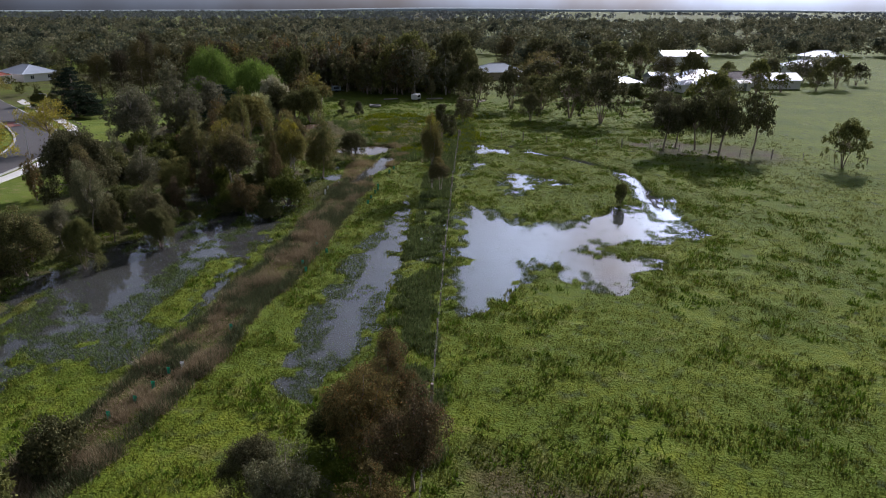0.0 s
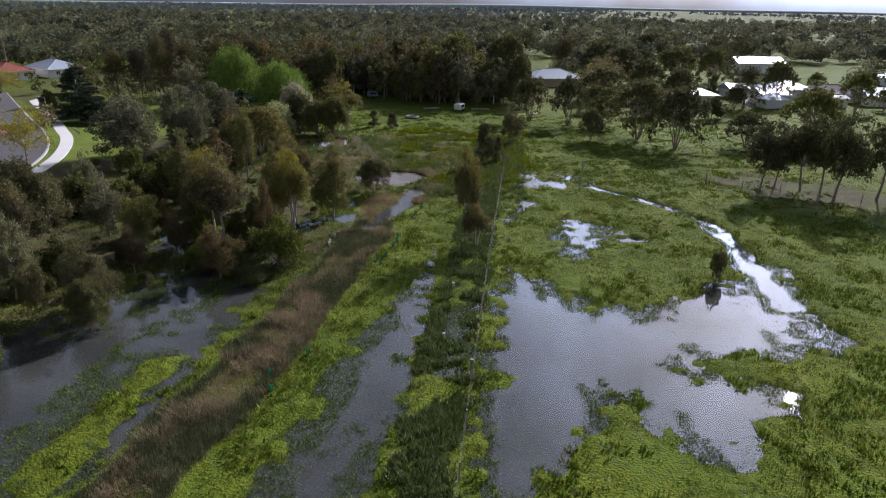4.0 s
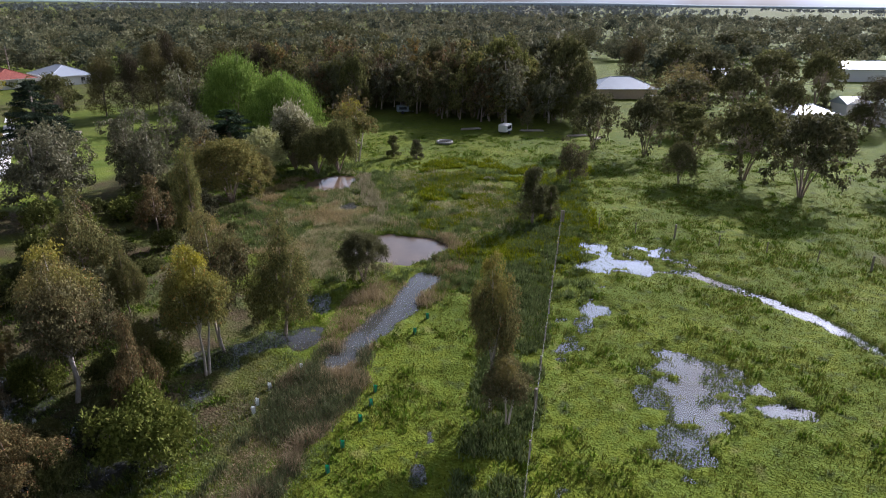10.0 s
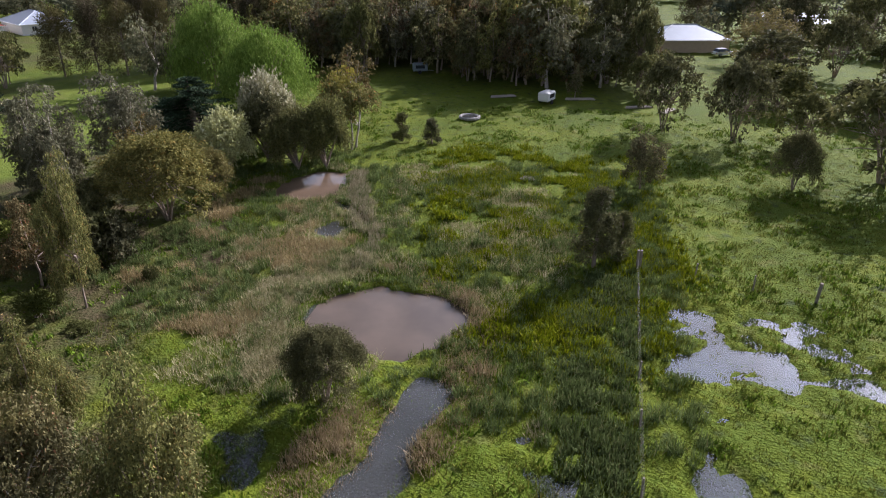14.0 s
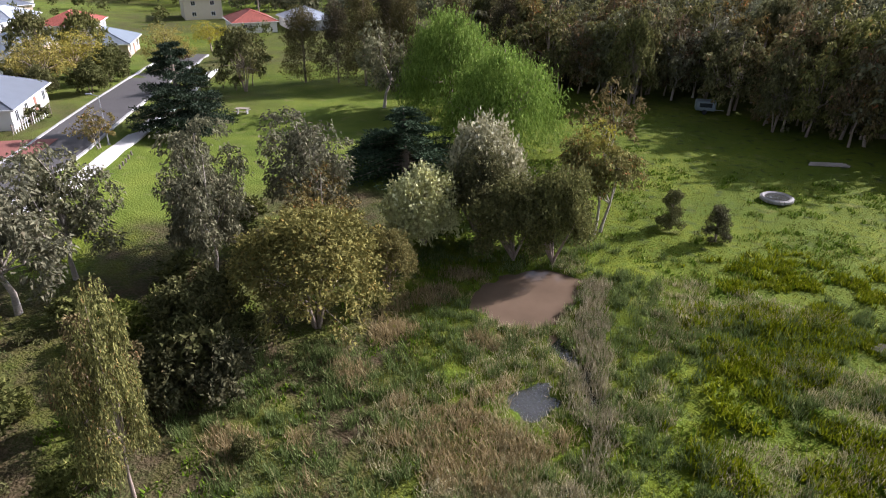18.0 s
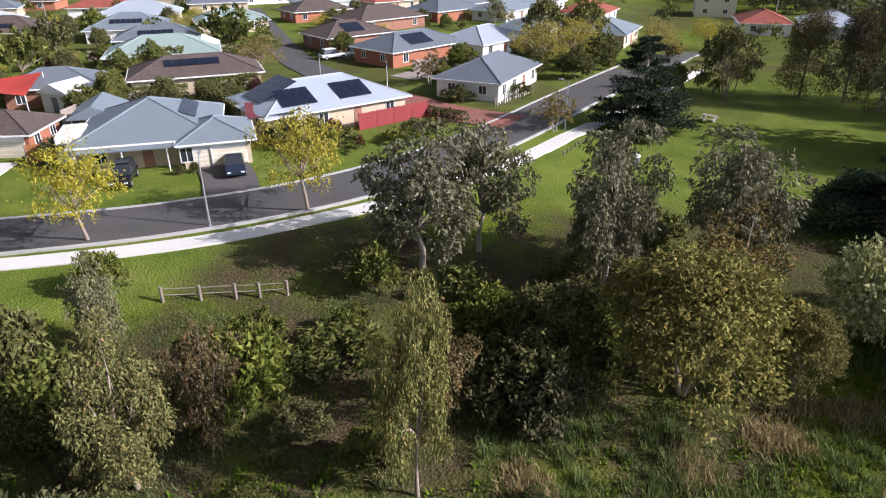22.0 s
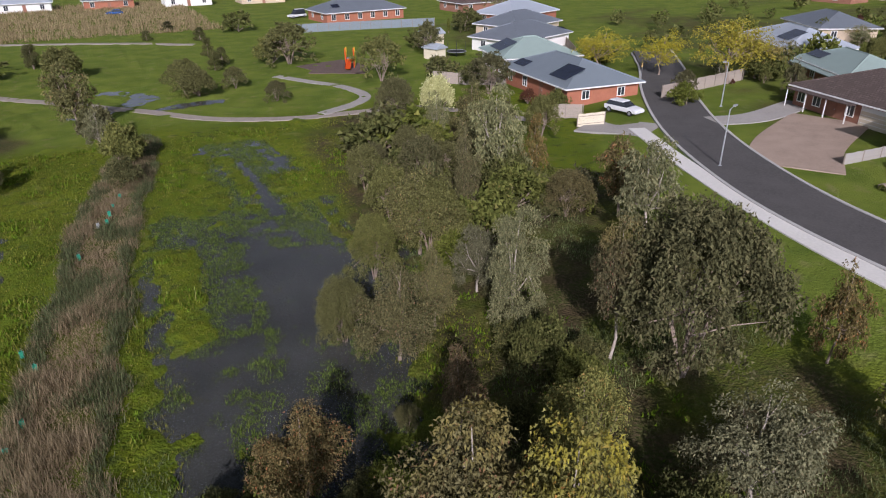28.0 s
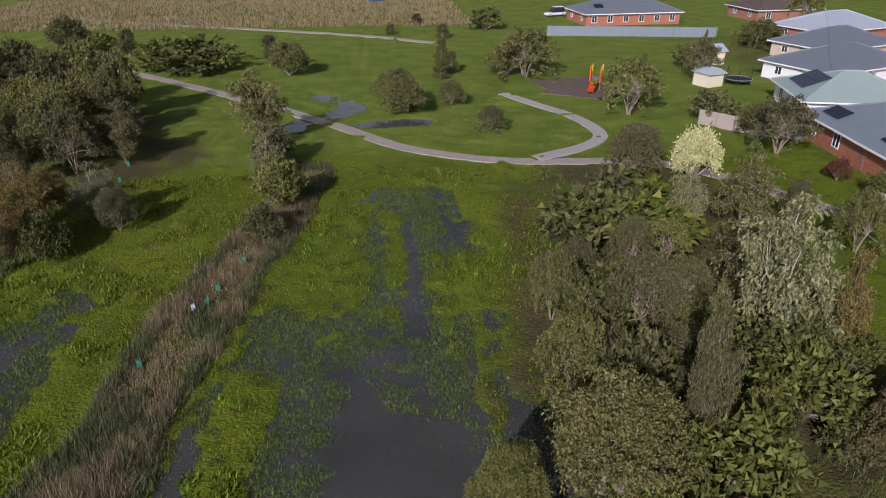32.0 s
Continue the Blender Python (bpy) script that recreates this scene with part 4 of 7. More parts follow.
# The line of gums along the flooded wood, by the meadow.
stand("gum", -13.9, 67.9, 9.4, 5.0)
stand("yellow", -16.5, 65.9, 9.6, 5.2)
stand("yellow", -15.9, 63.1, 9.0, 4.6)
stand("red", -16.3, 58.6, 10.4, 5.4)
stand("yellow", -20.4, 59.9, 9.0, 5.6)
stand("yellow", -21.6, 61.4, 8.8, 5.4)
stand("gum", -24.4, 64.5, 6.9, 3.2)
stand("gum", -23.1, 67.8, 5.9, 3.4)
stand("gum", -19.8, 70.4, 7.0, 4.4)
stand("red", -29.8, 73.2, 6.4, 4.0)
stand("grey", -11.7, 75.4, 4.4, 4.6)
stand("yellow", -2.1, 62.8, 9.4, 3.7)
stand("yellow", -1.3, 61.6, 4.4, 3.8)
stand("bush", -16.9, 54.4, 3.2, 2.4)
stand("bush", -20.2, 55.5, 2.4, 2.6)
stand("darkbush", -19.6, 56.2, 2.2, 3.0)
stand("red", -23.6, 53.4, 6.8, 3.6)
stand("gum", -25.4, 57.6, 6.4, 3.8)
# Round the two small ponds.
stand("gold", -28.4, 90.2, 7.4, 10.6)
stand("gold", -27.6, 94.4, 4.8, 4.6)
stand("oliveshrub", -31.5, 86.5, 4.4, 5.6)
stand("bush", -29.6, 84.6, 3.6, 5.6)
stand("grey", -39.8, 92.7, 9.8, 7.2)
stand("grey", -42.0, 86.2, 9.6, 7.6)
stand("grey", -40.8, 82.8, 8.6, 7.2)
stand("yellow", -22.2, 107.4, 9.2, 6.8, label="gum tree with a yellowing crown above pale grass")
stand("thicket", -24.4, 101.4, 6.6, 7.0)
stand("thicket", -22.4, 102.2, 5.6, 5.6)
stand("thicket", -27.4, 102.6, 5.6, 6.2)
stand("cream", -29.6, 100.2, 6.2, 7.0)
stand("cream", -28.4, 104.6, 5.6, 6.4)
stand("case", -18.7, 110.9, 3.4, 2.5, label="small dark green young conifer in the grass")
stand("case", -15.9, 110.6, 3.0, 2.4, label="small dark green young conifer in the grass")
stand("case", -1.6, 89.6, 6.2, 3.6)
stand("case", -0.2, 91.0, 5.4, 3.0)
stand("grey", -36.6, 90.9, 9.2, 5.6)
stand("grey", -36.2, 97.6, 8.8, 6.7)
stand("bare", -34.4, 96.8, 6.6, 6.8)
stand("cedar", -61.4, 106.4, 10.4, 11.6)
stand("cedar", -38.4, 109.6, 6.2, 11.6)
stand("willow", -45.8, 126.4, 13.0, 14.4)
stand("willow", -35.2, 118.8, 10.2, 16.4)
stand("bare", -27.2, 121.6, 8.6, 8.6)
stand("grey", -52.7, 124.3, 11.0, 8.4)
stand("palegum", -70.4, 121.0, 9.4, 9.0)
for cx, cy, ch in ((-68.5, 128.5, 11.5), (-65.4, 131.0, 14.0), (-61.6, 131.6, 14.5), (-58.4, 135.0, 15.5), (-54.0, 139.0, 16.0), (-63.0, 138.0, 15.0), (-49.0, 142.0, 13.0)):
    stand("bigcase", cx, cy, ch, 7.5)
stand("dense", -51.0, 146.0, 9.5, 12.0)
stand("street", -85.7, 121.8, 7.8, 9.6)
stand("street", -87.9, 111.1, 5.6, 7.6)
stand("street", -96.8, 136.4, 4.2, 5.0)
stand("greentree", -85.0, 113.5, 5.6, 6.6)
# The near wood between the path and the camera's turn.
stand("gum", -25.9, 79.5, 10.4, 3.8)
stand("red", -29.7, 80.9, 6.4, 4.2)
stand("bush", -33.2, 86.0, 3.2, 3.4)
stand("bare", -34.4, 88.4, 3.0, 2.0)
stand("red", -38.1, 57.1, 7.7, 4.2)
stand("palegum", -32.6, 54.8, 9.4, 8.6, label="broad dense gum tree with a rounded olive crown")
stand("yellow", -31.0, 52.6, 7.8, 3.8)
stand("palegum", -22.1, 46.1, 6.6, 6.0)
stand("palegum", -29.2, 40.1, 5.6, 6.0)
stand("gum", -28.3, 71.0, 8.4, 5.4)
stand("gum", -35.4, 61.8, 5.9, 4.1)
stand("grey", -36.4, 68.5, 5.9, 3.5)
stand("darkbush", -35.7, 65.3, 4.2, 3.6)
stand("darkbush", -35.3, 63.6, 2.8, 3.9)
stand("bush", -41.2, 67.4, 2.0, 3.0)
stand("bush", -39.0, 80.0, 1.8, 2.2)
stand("street", -47.4, 65.4, 5.4, 4.6)
stand("street", -48.6, 77.4, 6.0, 5.0)
stand("bare", -61.0, 98.4, 4.2, 4.4)
stand("bush", -25.6, 67.2, 2.4, 3.0)
stand("bush", -27.0, 60.6, 2.0, 2.8)
stand("grey", -29.6, 60.4, 6.0, 5.2)
stand("bush", -32.6, 67.4, 1.8, 3.0)
stand("bush", -31.4, 70.4, 1.6, 2.6)
stand("gum", -31.8, 39.5, 7.2, 4.4)
stand("bush", -36.4, 37.6, 2.6, 5.0)
stand("darkbush", -34.0, 66.0, 2.2, 3.4)
stand("bush", -34.6, 74.6, 2.0, 3.4)
# The wood below the park, beside the long pond.
stand("dense", -40.0, 11.6, 4.2, 5.6)
stand("gum", -38.3, 30.6, 6.6, 4.8)
stand("red", -40.2, 34.0, 8.7, 5.0)
stand("darkbush", -37.6, 36.6, 2.6, 4.6)
stand("gum", -51.8, 9.6, 5.8, 7.4)
stand("gum", -12.8, 3.8, 7.8, 6.0)
stand("grey", -14.4, 11.6, 4.4, 3.8)
stand("darkbush", -15.4, 20.8, 2.8, 3.6)
stand("oliveshrub", -15.9, 16.4, 3.6, 4.2)
stand("oliveshrub", -14.4, 8.6, 3.2, 4.0)
stand("red", -0.3, 1.8, 7.0, 5.6)
stand("red", 9.2, -4.8, 6.8, 7.4)
stand("gum", 2.3, 11.8, 7.0, 6.6)
stand("red", -2.4, 16.6, 6.0, 5.0)
stand("gum", -3.5, 6.8, 5.8, 5.0)
stand("grey", -5.5, 17.5, 4.8, 3.8)
stand("gum", 4.0, 4.0, 8.0, 7.0)
stand("red", 6.4, 8.0, 7.6, 6.4)
stand("dense", -23.5, -6.2, 5.0, 6.2)
stand("dense", -28.9, -7.0, 5.0, 6.4)
stand("case", -28.9, -19.0, 9.0, 5.4)
stand("case", -30.4, -22.0, 8.0, 5.4)
stand("dense", -31.3, 1.4, 4.4, 6.0)
stand("dense", -38.3, -18.4, 7.0, 10.2)
stand("palegum", -44.5, -2.2, 8.2, 10.2)
stand("gum", -56.6, -14.4, 7.4, 7.4)
stand("oliveshrub", 18.5, -39.5, 5.2, 7.0)
stand("bush", 14.5, -38.0, 3.6, 8.0)
stand("case", 10.0, -35.8, 6.4, 4.8)
stand("bush", -1.0, -26.2, 2.8, 6.0)
stand("bush", -3.8, -25.4, 2.8, 5.6)
stand("bush", 2.2, -27.8, 2.6, 5.0)
stand("case", -8.6, -31.6, 5.6, 4.6)
stand("case", -12.7, -28.7, 5.8, 3.8)
stand("oliveshrub", -12.0, -21.9, 4.2, 5.6)
stand("darkbush", -50.7, 0.6, 3.8, 6.4, label="large dark blue-green rounded shrub")
stand("cream", -43.1, 14.4, 3.0, 3.6)
stand("bush", -39.2, -53.0, 3.6, 4.2)
for place in (("gum", -21.9, 45.9, 6.8, 6.4), ("gum", -23.6, 48.4, 5.9, 4.6), ("gum", -30.1, 33.8, 6.1, 4.8), ("gum", -28.6, 40.1, 6.3, 5.6), ("gum", -38.2, 15.8, 5.5, 5.8),
              ("gold", -38.5, 40.0, 4.1, 4.3), ("red", -41.1, 41.7, 6.7, 4.6), ("grey", -28.7, 48.9, 7.6, 3.6), ("grey", -29.1, 45.3, 4.6, 3.4), ("dense", -25.4, 41.5, 4.9, 3.8),
              ("grey", -40.0, 45.0, 6.8, 4.6), ("gum", -26.0, 46.9, 6.8, 3.4), ("gum", -29.0, 35.3, 4.5, 4.2), ("gum", -32.7, 32.3, 5.2, 5.2),
              ("gum", -31.7, 36.2, 4.8, 5.0), ("dense", -31.4, 27.3, 4.2, 4.0), ("dense", -34.3, 26.4, 6.3, 5.0), ("grey", -38.9, 22.2, 5.1, 3.6), ("grey", -37.2, 33.9, 8.1, 4.4),
              ("gum", -42.6, 21.8, 6.5, 4.4), ("gum", -45.8, 21.7, 5.4, 6.0), ("red", -18.0, 53.9, 7.4, 6.4), ("dense", -34.6, 21.6, 4.0, 4.4), ("dense", -35.6, 30.0, 4.6, 4.6),
              ("gum", -29.4, 30.4, 4.4, 4.2), ("gum", -34.0, 38.6, 5.0, 4.0), ("bare", -36.0, 36.4, 4.0, 3.6),
              ("red", -25.6, 61.6, 5.4, 3.4), ("gum", -19.0, 66.8, 6.0, 3.6), ("red", -22.4, 57.0, 6.6, 4.0), ("gum", -18.6, 62.2, 6.6, 3.8),
              ("gum", -47.0, 25.6, 4.6, 5.0), ("gum", -40.6, 26.4, 4.8, 4.4)):
    stand(*place)
for place in (("bush", -31.0, 74.1, 2.6, 3.0), ("bush", -32.4, 75.1, 1.8, 3.2), ("darkbush", -29.4, 83.0, 2.6, 4.0), ("darkbush", -28.1, 84.5, 3.0, 4.2), ("bush", -29.5, 86.9, 2.4, 3.2), ("darkbush", -35.1, 65.6, 3.4, 3.8),
              ("bush", -31.5, 67.1, 2.6, 3.6), ("bush", -33.6, 77.8, 1.2, 3.0), ("darkbush", -29.5, 76.2, 1.4, 2.8), ("bush", -27.4, 78.1, 1.4, 2.6), ("bush", -35.6, 78.5, 1.2, 2.4), ("bush", -34.1, 84.5, 1.4, 2.8),
              ("bush", -33.8, 69.4, 1.6, 3.2), ("bush", -26.4, 74.6, 1.2, 2.6), ("bush", -24.8, 77.6, 1.0, 2.4)):
    stand(*place)
# Undergrowth and young trees that fill the woods.
fill = random.Random(17)
for n_fill, x0, x1, y0, y1, kinds, hs in ((54, -41, -26, 17, 53, ("bush", "darkbush", "bush", "gum"), (1.0, 2.6)), (22, -30, -14.5, 52, 70, ("bush", "darkbush", "gum"), (1.2, 2.8)), (36, -1, 18, -9, 9, ("red", "gum"), (5.6, 7.4)), (14, -38, -24, 72, 84, ("bush", "bush"), (0.5, 1.0)), (8, -44, -36, 80, 98, ("bush", "bush"), (0.9, 1.6))):
    spots = []
    while len(spots) < n_fill:
        fx, fy = fill.uniform(x0, x1), fill.uniform(y0, y1)
        wet_here = surface(np.array([fx * K]), np.array([fy * K]))[1][0] > 0.1
        clear = x0 == -41 and (fx > -28.0 - 0.13 * (50 - fy) or (-39.5 < fx < -31 and 41 < fy < 53))
        if all(math.dist((fx, fy), s) > 1.7 for s in spots) and not clear and (not wet_here or y0 == 52):
            spots.append((fx, fy))
            fh = fill.uniform(*hs)
            stand(fill.choice(kinds), fx, fy, fh, fh * fill.uniform(0.9, 1.15) * (1.0 if fh > 3 else 1.5), young=True)
# Beyond the meadow.
for place in (("case", 43.6, 159.4, 14.7, 6.8), ("bigcase", 44.1, 141.5, 11.7, 10.0), ("red", 31.3, 138.2, 7.1, 8.0), ("red", 28.1, 151.8, 7.6, 9.6), ("street", 21.1, 160.5, 7.1, 9.4),
              ("palegum", 19.1, 108.4, 8.0, 12.4), ("palegum", 22.9, 102.6, 7.8, 10.6), ("palegum", 32.5, 104.8, 7.5, 11.6), ("palegum", 12.3, 105.4, 8.7, 10.6), ("palegum", 41.5, 107.0, 7.4, 11.0),
              ("darkgum", 26.3, 81.5, 9.3, 5.6), ("darkgum", 30.6, 82.5, 9.4, 5.4), ("darkgum", 32.3, 81.9, 9.6, 5.6), ("darkgum", 32.2, 78.8, 10.4, 6.2), ("darkgum", 36.8, 80.1, 10.0, 7.4), ("darkgum", 28.4, 83.4, 8.8, 5.0),
              ("gum", 1.5, 103.0, 9.0, 8.2), ("gum", 10.2, 117.7, 11.7, 10.8), ("gum", 4.3, 120.2, 11.2, 11.0), ("gum", -9.4, 141.7, 11.9, 12.8), ("palegum", 15.6, 117.0, 7.6, 9.6),
              ("oliveshrub", 24.0, 128.0, 4.4, 8.0), ("greentree", 34.5, 128.0, 5.0, 6.6), ("oliveshrub", 17.0, 132.0, 5.0, 9.0), ("dense", 19.0, 146.0, 8.0, 11.0), ("palegum", 26.0, 168.0, 9.0, 13.0), ("dense", 40.0, 178.0, 8.0, 12.0),
              ("greentree", 30.0, 176.0, 6.0, 8.0), ("bigcase", 15.0, 190.0, 12.0, 12.0), ("dense", 23.0, 184.0, 9.0, 12.0), ("palegum", 44.0, 192.0, 8.0, 12.0), ("dense", 52.0, 186.0, 8.0, 10.0), ("greentree", 38.5, 166.0, 5.0, 6.6)):
    stand(*place)
stand("darkgum", 43.7, 72.7, 8.6, 8.4)
for fx, fy, fh in ((52, 148, 8), (57, 143, 6.5), (63, 140, 7), (70, 144, 6.5), (79, 147, 7.5), (86, 152, 7), (94, 158, 8), (60, 168, 8), (69, 171, 7), (80, 172, 8), (46, 170, 9), (102, 150, 8), (110, 164, 9), (42, 140, 6.5)):
    stand("gum" if fx % 3 else "palegum", fx, fy, fh, fh * 1.1)
stand("gum", -0.9, 140.6, 7.6, 11.4)
stand("darkbush", 15.4, 58.0, 2.2, 1.3, label="dark shrub standing in the flood water")


# ---- grasses and reeds ----
def tufts(name, xs, ys, tall, spread, blades_per, width, mat, label, category, seed, flop=0.5):
    """Tufts of blades at metres xs, ys, all in one mesh."""
    r = np.random.default_rng(seed)
    z = surface(xs, ys)[0]
    n = len(xs) * blades_per
    root = np.repeat(np.stack([xs, ys, z - 0.02], -1), blades_per, 0) + np.stack([*r.normal(0, spread * 0.4, (2, n)), np.zeros(n)], -1)
    ang, ln = r.uniform(0, 2 * np.pi, n), np.repeat(np.broadcast_to(tall, len(xs)) * r.uniform(0.6, 1.25, len(xs)), blades_per) * r.uniform(0.6, 1.2, n)
    bend = r.uniform(0.1, 1.0, n) * flop
    d = np.stack([np.cos(ang) * bend, np.sin(ang) * bend, np.sqrt(np.clip(1 - bend**2 * 0.6, 0.2, 1))], -1)
    s = np.stack([-np.sin(ang), np.cos(ang), np.zeros(n)], -1) * width * r.uniform(0.6, 1.4, (n, 1))
    tip = root + d * ln[:, None]
    v = np.stack([root - s, root + s, tip], 1).reshape(-1, 3)
    ob = new(name, fast_mesh(name, v, np.arange(n * 3).reshape(-1, 3), mat))
    return tagged(ob, label, category, kind="stuff")


def scatter(x0, x1, y0, y1, n, seed):
    r = np.random.default_rng(seed)
    return r.uniform(x0, x1, n), r.uniform(y0, y1, n)


def keep(xs, ys, ok):
    return xs[ok], ys[ok]


STRIP = [(-17.2, 11), (-16.2, 16), (-15.1, 22), (-13.8, 28.5), (-12.9, 34), (-12.5, 38), (-11.9, 42), (-11.3, 47), (-11.0, 51), (-10.7, 55), (-10.5, 60), (-10.0, 65.5)]
BANK = [(-9.4, 64), (-11.0, 70), (-10.2, 75), (-7.0, 74), (-6.6, 78), (-7.0, 82), (-8.6, 85), (-12, 86.4), (-15, 84)]
xs, ys = scatter(-46, 62, 14, 168, 205000, 1)
z, wet = surface(xs, ys)
dry = (z > -0.03 - 0.1 * np.clip(rough(xs, ys, 4), 0, 1)) & (rise(xs, ys) < 0.3) & (along(xs, ys, *STRIP) > 2.6) & (rough(xs, ys, 5) > -0.45)
dry &= np.random.default_rng(2).random(len(xs)) < ease((75 - xs) / 60) * ease((190 - ys) / 90)
for half, *pts in LITTER:
    dry &= along(xs, ys, *pts) > half * 0.8
gx_, gy_ = keep(xs, ys, dry)
tufts("meadow_grass", gx_, gy_, 0.16 + 0.16 * ease((rough(gx_, gy_, 2.2) + 0.1) / 0.5), 0.3, 4, 0.03, GRASS, "lush green meadow grass and broad weeds", "grass", 2, 0.9)
xs, ys = scatter(-34, -8, 8, 90, 60000, 3)
d = along(xs, ys, *STRIP) + 0.8 * rough(xs, ys, 3)
xs, ys = keep(xs, ys, d < 2.3)
side_ = along(xs, ys, *STRIP)
tufts("bank_sedges", *keep(xs, ys, (rough(xs, ys, 3.2) > 0.05) | (side_ > 1.5)), 0.55, 0.5, 9, 0.02, SEDGE, "green and straw sedges edging the reed bank", "grass", 14, 0.8)
tufts("reed_bank", xs, ys, 0.2 + 0.75 * ease((rough(xs, ys, 2.0) + 0.15) / 0.7), 0.5, 12, 0.018, REED, "dry brown reeds along the bank between the waters", "reeds", 4, 1.25)
xs, ys = scatter(-26, 0, 82, 124, 40000, 5)
d = along(xs, ys, *BANK) + 1.0 * rough(xs, ys, 3)
xs, ys = keep(xs, ys, (d < 1.6) & (surface(xs, ys)[0] > -0.1) & (np.hypot(xs / K + 13.2, ys / K - 83) > 3.6))
tufts("pond_reeds", xs, ys, 0.2 + 0.45 * ease((rough(xs, ys, 2.5) + 0.2) / 0.8), 0.5, 6, 0.022, REED, "brown reeds and sedges round the pond", "reeds", 6, 0.8)
xs, ys = scatter(-30, -4, 100, 140, 15000, 7)
ok = (surface(xs, ys)[0] > 0.02) & ((rough(xs, ys, 4) > 0.12) | (along(xs, ys, (-14.8, 79), (-16.2, 84), (-14.0, 87.4)) < 2.6))
tufts("straw_tussocks", *keep(xs, ys, ok), 0.45, 0.4, 6, 0.02, STRAW, "pale straw-coloured grass tussocks", "grass", 8, 0.9)
xs, ys = scatter(-52, -6, 28, 112, 42000, 9)
ok = (surface(xs, ys)[0] > 0.0) & (rough(xs, ys, 5) > 0.05) & (rise(xs, ys) < 0.5)
ok &= along(xs, ys, (-44, 75), (-32, 60), (-32, 40), (-24, 66), (-20, 60), (-34, 90)) < 16
tufts("wood_undergrowth", *keep(xs, ys, ok), 0.3, 0.5, 7, 0.02, SEDGE, "sedges and grasses on the wood floor", "grass", 10, 1.2)


xs, ys = scatter(-8, 1, 24, 118, 30000, 15)
d = along(xs, ys, (-1.6, 22), (-2.2, 36), (-1.8, 50), (-1.4, 66), (-1.2, 80), (-0.6, 90)) + 0.8 * rough(xs, ys, 4)
ok = (d < 2.0) & (surface(xs, ys)[0] > -0.02) & (rough(xs + 9, ys, 1.6) > -0.15)
tufts("fence_weeds", *keep(xs, ys, ok), 0.4, 0.4, 6, 0.05, SEDGE, "tall broad-leaved weeds along the wire fence", "weeds", 16, 0.8)
xs, ys = scatter(-42, 44, 14, 168, 36000, 17)
ok = (surface(xs, ys)[0] > 0.02) & (rough(xs, ys, 2.2) > 0.12) & (rise(xs, ys) < 0.2) & (along(xs, ys, *STRIP) > 3)
tufts("meadow_weeds", *keep(xs, ys, ok), 0.3, 0.45, 8, 0.06, WEED, "dark clumps of broad-leaved weeds in the meadow", "weeds", 18, 1.0)


xs, ys = scatter(-26, 8, 104, 150, 30000, 31)
lump = 3 * rough(xs, ys, 6) + 4 * np.random.default_rng(30).normal(0, 0.3, len(xs))
ok = (surface(xs, ys)[0] > 0.02) & (rough(xs, ys, 2.0) > 0.0) & (xs + lump > -17 + 0.2 * (130 - ys)) & (xs + lump < 4) & (along(xs, ys, (-1, 88), (-12, 83)) + lump > 3) & (ys + lump < 146) & (ys + lump > 108)
tufts("rank_weeds", *keep(xs, ys, ok), 0.42, 0.5, 8, 0.07, GRASS, "rank bright green weeds in the hollow", "weeds", 32, 1.0)
xs, ys = scatter(-34, -12, 108, 146, 20000, 33)
ok = (along(xs, ys, (-19.6, 101.4), (-18.2, 98), (-16.8, 94), (-14.6, 90.4), (-14.0, 87)) + 1.2 * rough(xs, ys, 2.4) < 0.7) & (surface(xs, ys)[0] > -0.1)
tufts("brown_sedge", *keep(xs, ys, ok), 0.6, 0.5, 8, 0.025, STRAW, "tall brown sedge beside the muddy drain", "reeds", 34, 0.6)
xs, ys = scatter(-36, -14, 104, 132, 17000, 35)
ok = (rough(xs, ys, 2.4) > 0.15) & (surface(xs, ys)[0] > 0.02) & (along(xs, ys, (-24, 78), (-20, 86), (-23, 94)) + 4 * rough(xs, ys, 5) < 6)
tufts("dry_tussocks", *keep(xs, ys, ok), 0.55, 0.5, 7, 0.025, REED, "dry brown tussocks under the trees", "grass", 36, 0.9)
xs, ys = scatter(-29, -14, 100, 122, 16000, 37)
ok = (along(xs, ys, (-15.2, 78), (-17.6, 82.4), (-17.0, 84.6), (-14.4, 86.6)) + 1.2 * rough(xs, ys, 2.5) < 1.9) & (surface(xs, ys)[0] > 0.0)
tufts("pale_straw", *keep(xs, ys, ok), 0.36, 0.5, 9, 0.03, STRAW, "flattened pale straw grass beside the round pond", "grass", 38, 1.3)
xs, ys = scatter(-40, 4, 100, 142, 4200, 39)
ok = (surface(xs, ys)[0] > 0.03) & (rough(xs, ys, 5) > -0.2)
tufts("sedge_clumps", *keep(xs, ys, ok), 0.6, 0.42, 34, 0.022, SEDGE, "rounded clumps of green and straw sedge in the hollow", "grass", 40, 0.9)
xs, ys = scatter(-40, 30, 16, 118, 330000, 19)
zz = surface(xs, ys)[0]
rows_ = 0.75 * rough(xs * 1.7, ys * 0.22, 4.0, 3) + 0.45 * rough(xs, ys, 1.2, 2)
rows_ = rows_ + 0.7 * (np.random.default_rng(22).random(len(xs)) > 0.985)
west = xs < -17
ok = (zz < 0.03) & (zz > np.where(west, -0.34, -0.4)) & (rows_ > np.where(west, 0.0 - 1.5 * (zz + 0.16), 0.0 - 2.2 * (zz + 0.06))) & (west | (xs > -11.5))
xs, ys = keep(xs, ys, ok)
r_ = np.random.default_rng(20)
n_ = len(xs) * 5
